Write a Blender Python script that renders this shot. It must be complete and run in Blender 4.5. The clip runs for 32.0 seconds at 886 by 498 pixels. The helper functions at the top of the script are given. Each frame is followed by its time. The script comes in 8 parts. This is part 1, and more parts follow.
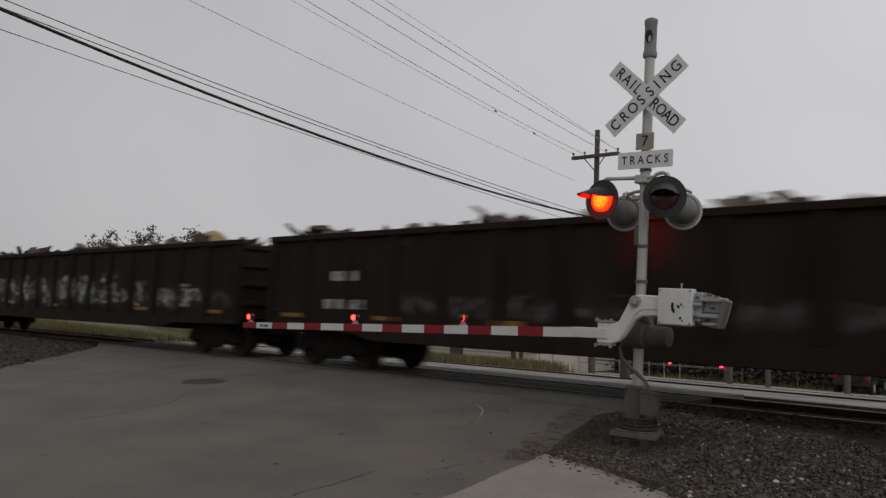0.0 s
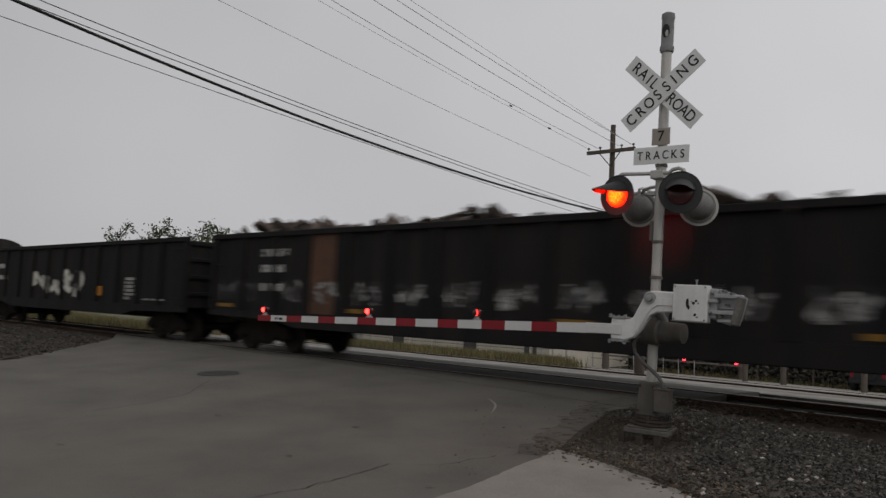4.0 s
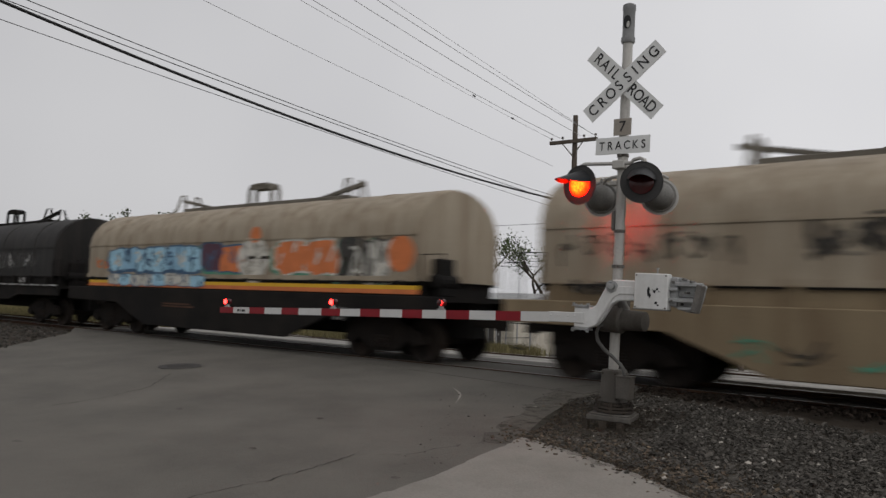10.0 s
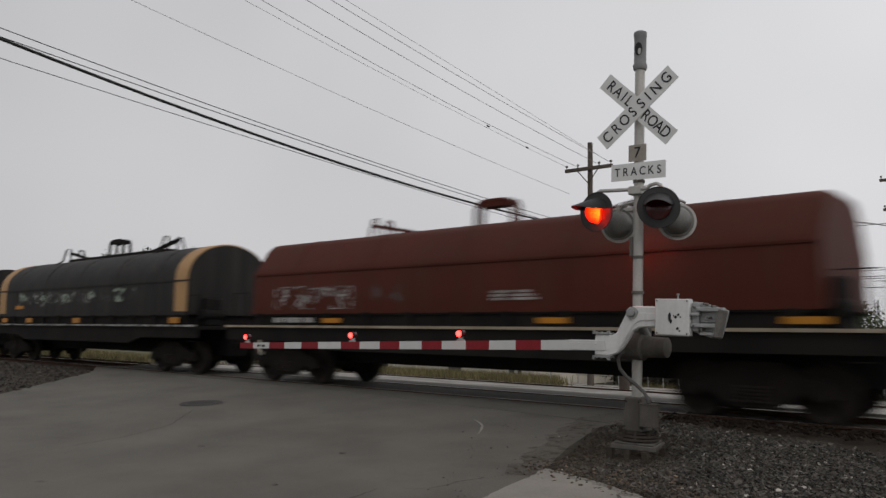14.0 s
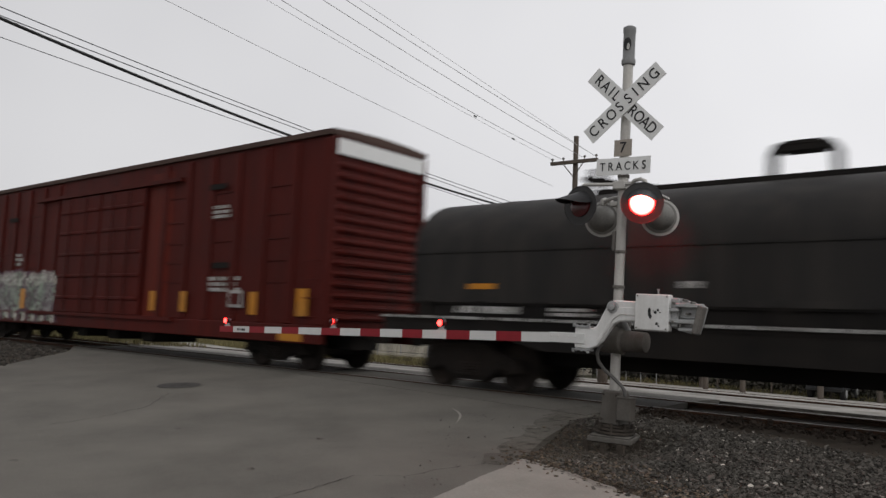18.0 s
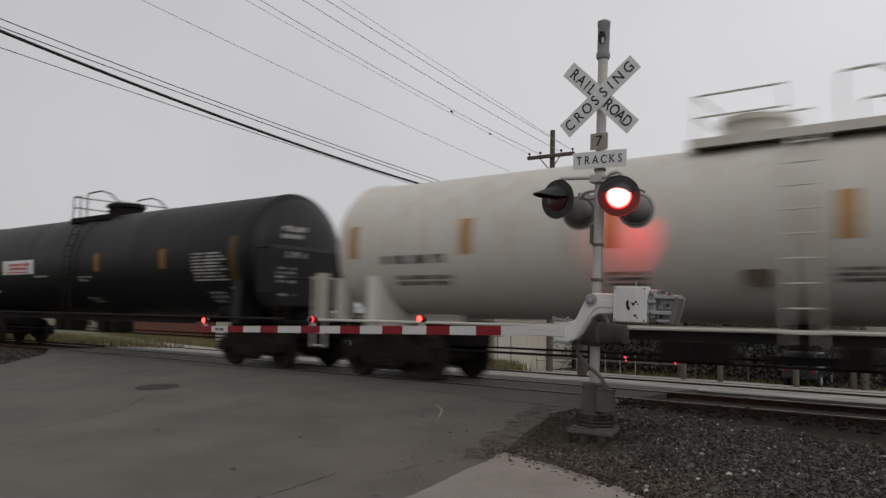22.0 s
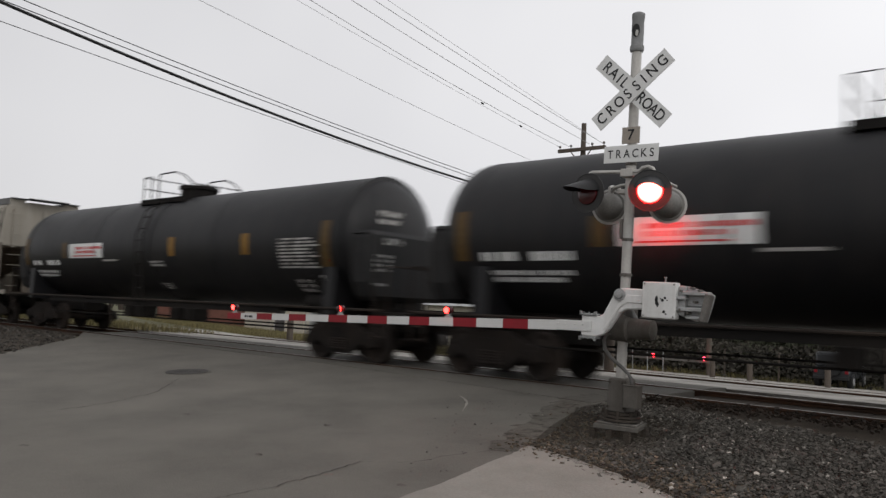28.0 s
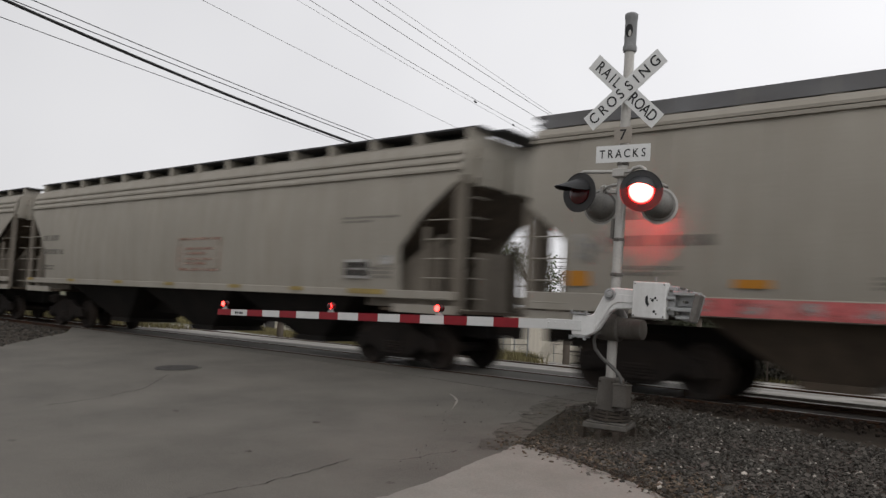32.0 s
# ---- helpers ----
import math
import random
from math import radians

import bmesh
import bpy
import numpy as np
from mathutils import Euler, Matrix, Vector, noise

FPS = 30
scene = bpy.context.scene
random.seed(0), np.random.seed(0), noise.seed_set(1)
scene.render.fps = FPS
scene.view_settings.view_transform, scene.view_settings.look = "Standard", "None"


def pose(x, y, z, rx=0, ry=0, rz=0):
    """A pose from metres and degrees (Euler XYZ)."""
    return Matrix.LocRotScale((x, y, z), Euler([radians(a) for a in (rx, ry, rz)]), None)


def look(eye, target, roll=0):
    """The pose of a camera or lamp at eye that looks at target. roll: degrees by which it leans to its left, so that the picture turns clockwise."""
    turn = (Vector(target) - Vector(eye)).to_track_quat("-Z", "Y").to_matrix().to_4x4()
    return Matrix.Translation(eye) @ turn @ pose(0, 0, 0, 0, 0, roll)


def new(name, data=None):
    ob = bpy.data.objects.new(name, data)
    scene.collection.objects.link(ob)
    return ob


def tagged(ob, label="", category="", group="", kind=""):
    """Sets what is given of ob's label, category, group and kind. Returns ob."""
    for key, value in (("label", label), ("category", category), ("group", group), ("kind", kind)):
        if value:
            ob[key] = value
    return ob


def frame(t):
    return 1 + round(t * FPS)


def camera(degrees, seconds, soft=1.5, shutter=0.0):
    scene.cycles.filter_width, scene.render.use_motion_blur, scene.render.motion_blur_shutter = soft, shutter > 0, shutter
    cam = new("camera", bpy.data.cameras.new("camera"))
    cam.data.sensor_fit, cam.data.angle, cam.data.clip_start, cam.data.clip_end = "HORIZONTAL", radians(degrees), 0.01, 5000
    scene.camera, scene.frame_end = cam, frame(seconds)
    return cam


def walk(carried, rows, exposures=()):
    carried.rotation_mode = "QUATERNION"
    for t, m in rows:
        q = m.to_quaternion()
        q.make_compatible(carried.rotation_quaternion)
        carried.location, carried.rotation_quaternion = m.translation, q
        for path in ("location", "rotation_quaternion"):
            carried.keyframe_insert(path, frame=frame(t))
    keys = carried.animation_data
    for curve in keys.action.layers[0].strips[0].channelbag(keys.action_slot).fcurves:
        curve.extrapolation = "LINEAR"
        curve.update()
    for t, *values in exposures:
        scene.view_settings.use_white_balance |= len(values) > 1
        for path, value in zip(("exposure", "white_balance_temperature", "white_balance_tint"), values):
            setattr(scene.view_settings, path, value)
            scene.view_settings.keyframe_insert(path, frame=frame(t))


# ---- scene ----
# All heights are over the rail head, x runs along the track, the train rolls towards +x.
EYE = (0.0, 0.0, 1.235)
TRACK_Y = 12.4
START = -0.675     # metres from which the count of the rolled way begins
PACE = [(0.0, 10.6), (2.0, 10.5), (3.0, 10.4), (4.0, 10.25), (8.0, 9.9), (13.5, 9.42), (17.5, 9.6), (22.0, 9.76), (25.0, 9.9), (29.0, 9.8), (32.0, 9.80)]    # train's speed, m/s
END = 32.0

# seconds, then the camera's turn in degrees
PATH = [
    (0.0, 94.915, -1.968, 40.961),
    (0.5, 94.768, -2.117, 41.076),
    (1.0, 94.622, -2.126, 41.024),
    (1.5, 94.522, -2.096, 41.034),
    (2.0, 94.522, -2.116, 40.914),
    (2.5, 94.775, -2.081, 41.020),
    (3.0, 94.998, -2.276, 41.083),
    (3.5, 94.670, -2.609, 41.342),
    (4.0, 94.467, -2.438, 41.977),
    (4.5, 94.206, -2.129, 42.307),
    (6.5, 94.294, -1.957, 41.346),
    (7.0, 94.162, -2.078, 41.487),
    (7.5, 94.210, -2.075, 41.747),
    (8.0, 94.232, -2.202, 41.840),
    (8.5, 94.240, -1.989, 41.833),
    (9.0, 94.351, -2.843, 41.017),
    (9.5, 94.121, -2.105, 39.829),
    (10.0, 93.835, -1.944, 39.327),
    (10.5, 94.049, -2.247, 38.347),
    (11.0, 92.868, -1.304, 38.632),
    (11.5, 94.517, -0.805, 40.131),
    (12.0, 94.871, -0.454, 40.248),
    (12.5, 95.682, -0.479, 39.644),
    (13.0, 94.880, -0.506, 38.900),
    (13.5, 95.104, -0.785, 39.198),
    (14.0, 96.089, -0.633, 40.765),
    (14.5, 94.675, -1.596, 40.155),
    (16.5, 95.671, -0.625, 38.845),
    (17.0, 95.528, -1.190, 38.665),
    (17.5, 95.511, -1.985, 39.202),
    (18.0, 95.312, -2.199, 39.355),
    (18.5, 95.057, -1.725, 39.187),
    (19.0, 95.082, -1.510, 38.953),
    (19.5, 95.153, -1.853, 38.789),
    (20.0, 95.442, -1.976, 38.619),
    (20.5, 94.900, -2.416, 38.281),
    (21.0, 94.415, -1.970, 38.943),
    (21.5, 94.741, -1.443, 38.358),
    (22.0, 95.031, -1.123, 37.852),
    (22.5, 94.722, -1.516, 38.450),
    (23.0, 94.756, -1.972, 38.848),
    (23.5, 94.537, -2.518, 38.933),
    (24.0, 94.566, -2.147, 39.298),
    (24.5, 94.588, -2.099, 38.902),
    (25.0, 94.653, -2.204, 39.029),
    (25.5, 94.691, -2.487, 38.997),
    (27.5, 94.521, -2.415, 39.567),
    (28.0, 94.357, -2.348, 39.862),
    (28.5, 94.425, -2.443, 40.066),
    (29.0, 94.692, -2.475, 40.025),
    (29.5, 94.473, -2.447, 40.088),
    (30.0, 94.592, -2.432, 39.951),
    (30.5, 94.539, -2.394, 39.768),
    (31.0, 94.538, -2.327, 39.463),
    (31.5, 94.287, -2.687, 39.270),
    (32.0, 94.244, -2.834, 39.180),
]
cam = camera(60.0, END, soft=1.42, shutter=0.85)
walk(cam, [(t, pose(*EYE, rx, ry, rz)) for t, rx, ry, rz in PATH],
     exposures=[(0.0, -0.22), (4.0, -0.22), (7.0, -0.22), (8.0, 0.06), (9.0, 0.05), (10.0, 0.02), (11.0, 0.08), (12.0, 0.18), (13.0, 0.18), (14.0, 0.02), (17.0, 0.22), (18.0, 0.27),
                (19.0, 0.40), (20.0, 0.50), (21.0, 0.30), (22.0, -0.02), (23.0, 0.15), (24.0, 0.27), (25.0, 0.28), (28.0, 0.38), (29.0, 0.38), (30.0, 0.46), (31.0, 0.45), (32.0, 0.42)])

# ---- sky and sun: flat grey overcast ----
world = bpy.data.worlds.new("sky")
scene.world = world
world.use_nodes = True
wn, wl = world.node_tree.nodes, world.node_tree.links
wn.clear()
w_out = wn.new("ShaderNodeOutputWorld")
w_bg = wn.new("ShaderNodeBackground")
w_sky = wn.new("ShaderNodeTexSky")
w_sky.sky_type = "NISHITA"
w_sky.sun_disc = False
w_sky.sun_elevation = radians(38)
w_sky.sun_rotation = radians(60)
w_sky.air_density, w_sky.dust_density, w_sky.ozone_density = 1.0, 6.0, 1.0
w_hsv = wn.new("ShaderNodeHueSaturation")
w_hsv.inputs["Saturation"].default_value = 0.12
w_hsv.inputs["Value"].default_value = 0.10
w_mix = wn.new("ShaderNodeMix")
w_mix.data_type = "RGBA"
w_mix.inputs[0].default_value = 0.86
# cloud deck: soft large-scale unevenness, brighter towards the hidden sun
w_tc = wn.new("ShaderNodeTexCoord")
w_noise = wn.new("ShaderNodeTexNoise")
w_noise.inputs["Scale"].default_value = 1.6
w_noise.inputs["Detail"].default_value = 3.0
w_ramp = wn.new("ShaderNodeValToRGB")
w_ramp.color_ramp.elements[0].position, w_ramp.color_ramp.elements[0].color = 0.3, (0.612, 0.61, 0.632, 1)
w_ramp.color_ramp.elements[1].position, w_ramp.color_ramp.elements[1].color = 0.75, (0.753, 0.75, 0.766, 1)
wl.new(w_tc.outputs["Generated"], w_noise.inputs["Vector"])
wl.new(w_noise.outputs["Fac"], w_ramp.inputs["Fac"])
wl.new(w_sky.outputs[0], w_hsv.inputs["Color"])
wl.new(w_hsv.outputs[0], w_mix.inputs[6])
wl.new(w_ramp.outputs[0], w_mix.inputs[7])
# the deck is thinner towards the hidden sun
w_dot = wn.new("ShaderNodeVectorMath")
w_dot.operation = "DOT_PRODUCT"
w_dot.inputs[1].default_value = (0.755, 0.656, 0.0)
w_map = wn.new("ShaderNodeMapRange")
w_map.inputs["From Min"].default_value, w_map.inputs["From Max"].default_value = -0.7, 0.7
w_map.inputs["To Min"].default_value, w_map.inputs["To Max"].default_value = 0.80, 1.13
w_mul = wn.new("ShaderNodeVectorMath")
w_mul.operation = "SCALE"
wl.new(w_tc.outputs["Generated"], w_dot.inputs[0])
wl.new(w_dot.outputs["Value"], w_map.inputs["Value"])
wl.new(w_mix.outputs[2], w_mul.inputs[0])
wl.new(w_map.outputs[0], w_mul.inputs["Scale"])
wl.new(w_mul.outputs[0], w_bg.inputs["Color"])
wl.new(w_bg.outputs[0], w_out.inputs[0])
w_bg.inputs["Strength"].default_value = 1.0

sun = new("sun", bpy.data.lights.new("sun", "SUN"))
sun.data.energy, sun.data.angle, sun.data.color = 0.5, radians(40), (1.0, 0.97, 0.93)
sun.matrix_world = look((30, -20, 40), (0, 10, 0))


# ---- materials ----
def material(name, color, rough=0.75, metal=0.0, vary=0.25, scale=1.6, grain=40.0, bump=0.15,
             dirt=None, dirt_amount=0.0, streak=False, per_piece=0.0, gloss=0.3, cover=1.0, patch=5.0):
    m = bpy.data.materials.new(name)
    m.use_nodes = True
    n, l = m.node_tree.nodes, m.node_tree.links
    b = n["Principled BSDF"]
    tc = n.new("ShaderNodeTexCoord")
    big = n.new("ShaderNodeTexNoise")
    big.inputs["Scale"].default_value, big.inputs["Detail"].default_value = scale, 6.0
    fine = n.new("ShaderNodeTexNoise")
    fine.inputs["Scale"].default_value, fine.inputs["Detail"].default_value = grain, 4.0
    l.new(tc.outputs["Object"], big.inputs["Vector"])
    l.new(tc.outputs["Object"], fine.inputs["Vector"])
    mixed = n.new("ShaderNodeMix")
    mixed.data_type = "RGBA"
    mixed.inputs[6].default_value = (*[c * (1 - vary) for c in color], 1)
    mixed.inputs[7].default_value = (*[min(1.0, c * (1 + vary)) for c in color], 1)
    both = n.new("ShaderNodeMath")
    both.operation = "MULTIPLY_ADD"
    both.inputs[1].default_value, both.inputs[2].default_value = 0.45, 0.0
    l.new(fine.outputs["Fac"], both.inputs[0])
    add = n.new("ShaderNodeMath")
    add.operation = "MULTIPLY_ADD"
    add.inputs[1].default_value = 0.75
    l.new(big.outputs["Fac"], add.inputs[0])
    l.new(both.outputs[0], add.inputs[2])
    shift = n.new("ShaderNodeMapRange")
    shift.inputs["From Min"].default_value, shift.inputs["From Max"].default_value = 0.38, 0.82
    l.new(add.outputs[0], shift.inputs["Value"])
    l.new(shift.outputs[0], mixed.inputs[0])
    last = mixed.outputs[2]
    if per_piece:
        info = n.new("ShaderNodeNewGeometry")
        hue = n.new("ShaderNodeHueSaturation")
        mr = n.new("ShaderNodeMapRange")
        mr.inputs["To Min"].default_value, mr.inputs["To Max"].default_value = 1 - per_piece, 1 + per_piece
        l.new(info.outputs["Random Per Island"], mr.inputs["Value"])
        l.new(mr.outputs[0], hue.inputs["Value"])
        l.new(last, hue.inputs["Color"])
        last = hue.outputs[0]
    if dirt:
        mp = n.new("ShaderNodeMapping")
        mp.inputs["Scale"].default_value = (2.6, 2.6, 0.22) if streak else (0.7, 0.7, 0.7)
        dn = n.new("ShaderNodeTexNoise")
        dn.inputs["Scale"].default_value, dn.inputs["Detail"].default_value = 1.5, 8.0
        dn.inputs["Roughness"].default_value = 0.65
        l.new(tc.outputs["Object"], mp.inputs["Vector"])
        l.new(mp.outputs[0], dn.inputs["Vector"])
        dr = n.new("ShaderNodeMapRange")
        dr.inputs["From Min"].default_value, dr.inputs["From Max"].default_value = 0.42, 0.68
        dr.inputs["To Max"].default_value = dirt_amount
        l.new(dn.outputs["Fac"], dr.inputs["Value"])
        dm = n.new("ShaderNodeMix")
        dm.data_type = "RGBA"
        dm.inputs[7].default_value = (*dirt, 1)
        l.new(dr.outputs[0], dm.inputs[0])
        l.new(last, dm.inputs[6])
        last = dm.outputs[2]
    l.new(last, b.inputs["Base Color"])
    rr = n.new("ShaderNodeMapRange")
    rr.inputs["To Min"].default_value, rr.inputs["To Max"].default_value = max(0.05, rough - 0.12), min(1.0, rough + 0.12)
    l.new(big.outputs["Fac"], rr.inputs["Value"])
    l.new(rr.outputs[0], b.inputs["Roughness"])
    b.inputs["Metallic"].default_value = metal
    b.inputs["Specular IOR Level"].default_value = gloss
    bp = n.new("ShaderNodeBump")
    bp.inputs["Strength"].default_value, bp.inputs["Distance"].default_value = bump, 0.02
    l.new(fine.outputs["Fac"], bp.inputs["Height"])
    l.new(bp.outputs[0], b.inputs["Normal"])
    if cover < 1.0:
        # worn paint: flaked and thin in patches, so that the surface below shows
        wn_ = n.new("ShaderNodeTexNoise")
        wn_.inputs["Scale"].default_value, wn_.inputs["Detail"].default_value, wn_.inputs["Roughness"].default_value = patch, 8.0, 0.7
        l.new(tc.outputs["Object"], wn_.inputs["Vector"])
        ar = n.new("ShaderNodeMapRange")
        ar.inputs["From Min"].default_value, ar.inputs["From Max"].default_value = 0.62 - 0.35 * cover, 0.82 - 0.35 * cover
        ar.inputs["To Min"].default_value, ar.inputs["To Max"].default_value = 0.08, min(1.0, 0.35 + 0.6 * cover)
        l.new(wn_.outputs["Fac"], ar.inputs["Value"])
        l.new(ar.outputs[0], b.inputs["Alpha"])
    return m


def lamp_material(name, core, rim, radius, dots=0.0):
    """A lit lens: bright diodes in the middle, deep red towards the rim. core and rim are radiances."""
    m = bpy.data.materials.new(name)
    m.use_nodes = True
    n, l = m.node_tree.nodes, m.node_tree.links
    n.clear()
    out = n.new("ShaderNodeOutputMaterial")
    em = n.new("ShaderNodeEmission")
    tc = n.new("ShaderNodeTexCoord")
    ln = n.new("ShaderNodeVectorMath")
    ln.operation = "LENGTH"
    l.new(tc.outputs["Object"], ln.inputs[0])
    mr = n.new("ShaderNodeMapRange")
    mr.interpolation_type = "SMOOTHSTEP"
    mr.inputs["From Min"].default_value, mr.inputs["From Max"].default_value = 0.62 * radius, 0.96 * radius
    l.new(ln.outputs["Value"], mr.inputs["Value"])
    mx = n.new("ShaderNodeMix")
    mx.data_type = "RGBA"
    mx.inputs[6].default_value, mx.inputs[7].default_value = (*core, 1), (*rim, 1)
    l.new(mr.outputs[0], mx.inputs[0])
    l.new(mx.outputs[2], em.inputs["Color"])
    if dots:
        vo = n.new("ShaderNodeTexVoronoi")
        vo.inputs["Scale"].default_value = dots
        dr = n.new("ShaderNodeMapRange")
        dr.inputs["From Min"].default_value, dr.inputs["From Max"].default_value = 0.25, 0.75
        dr.inputs["To Min"].default_value, dr.inputs["To Max"].default_value = 1.5, 0.3
        l.new(tc.outputs["Object"], vo.inputs["Vector"])
        l.new(vo.outputs["Distance"], dr.inputs["Value"])
        l.new(dr.outputs[0], em.inputs["Strength"])
    l.new(em.outputs[0], out.inputs[0])
    return m


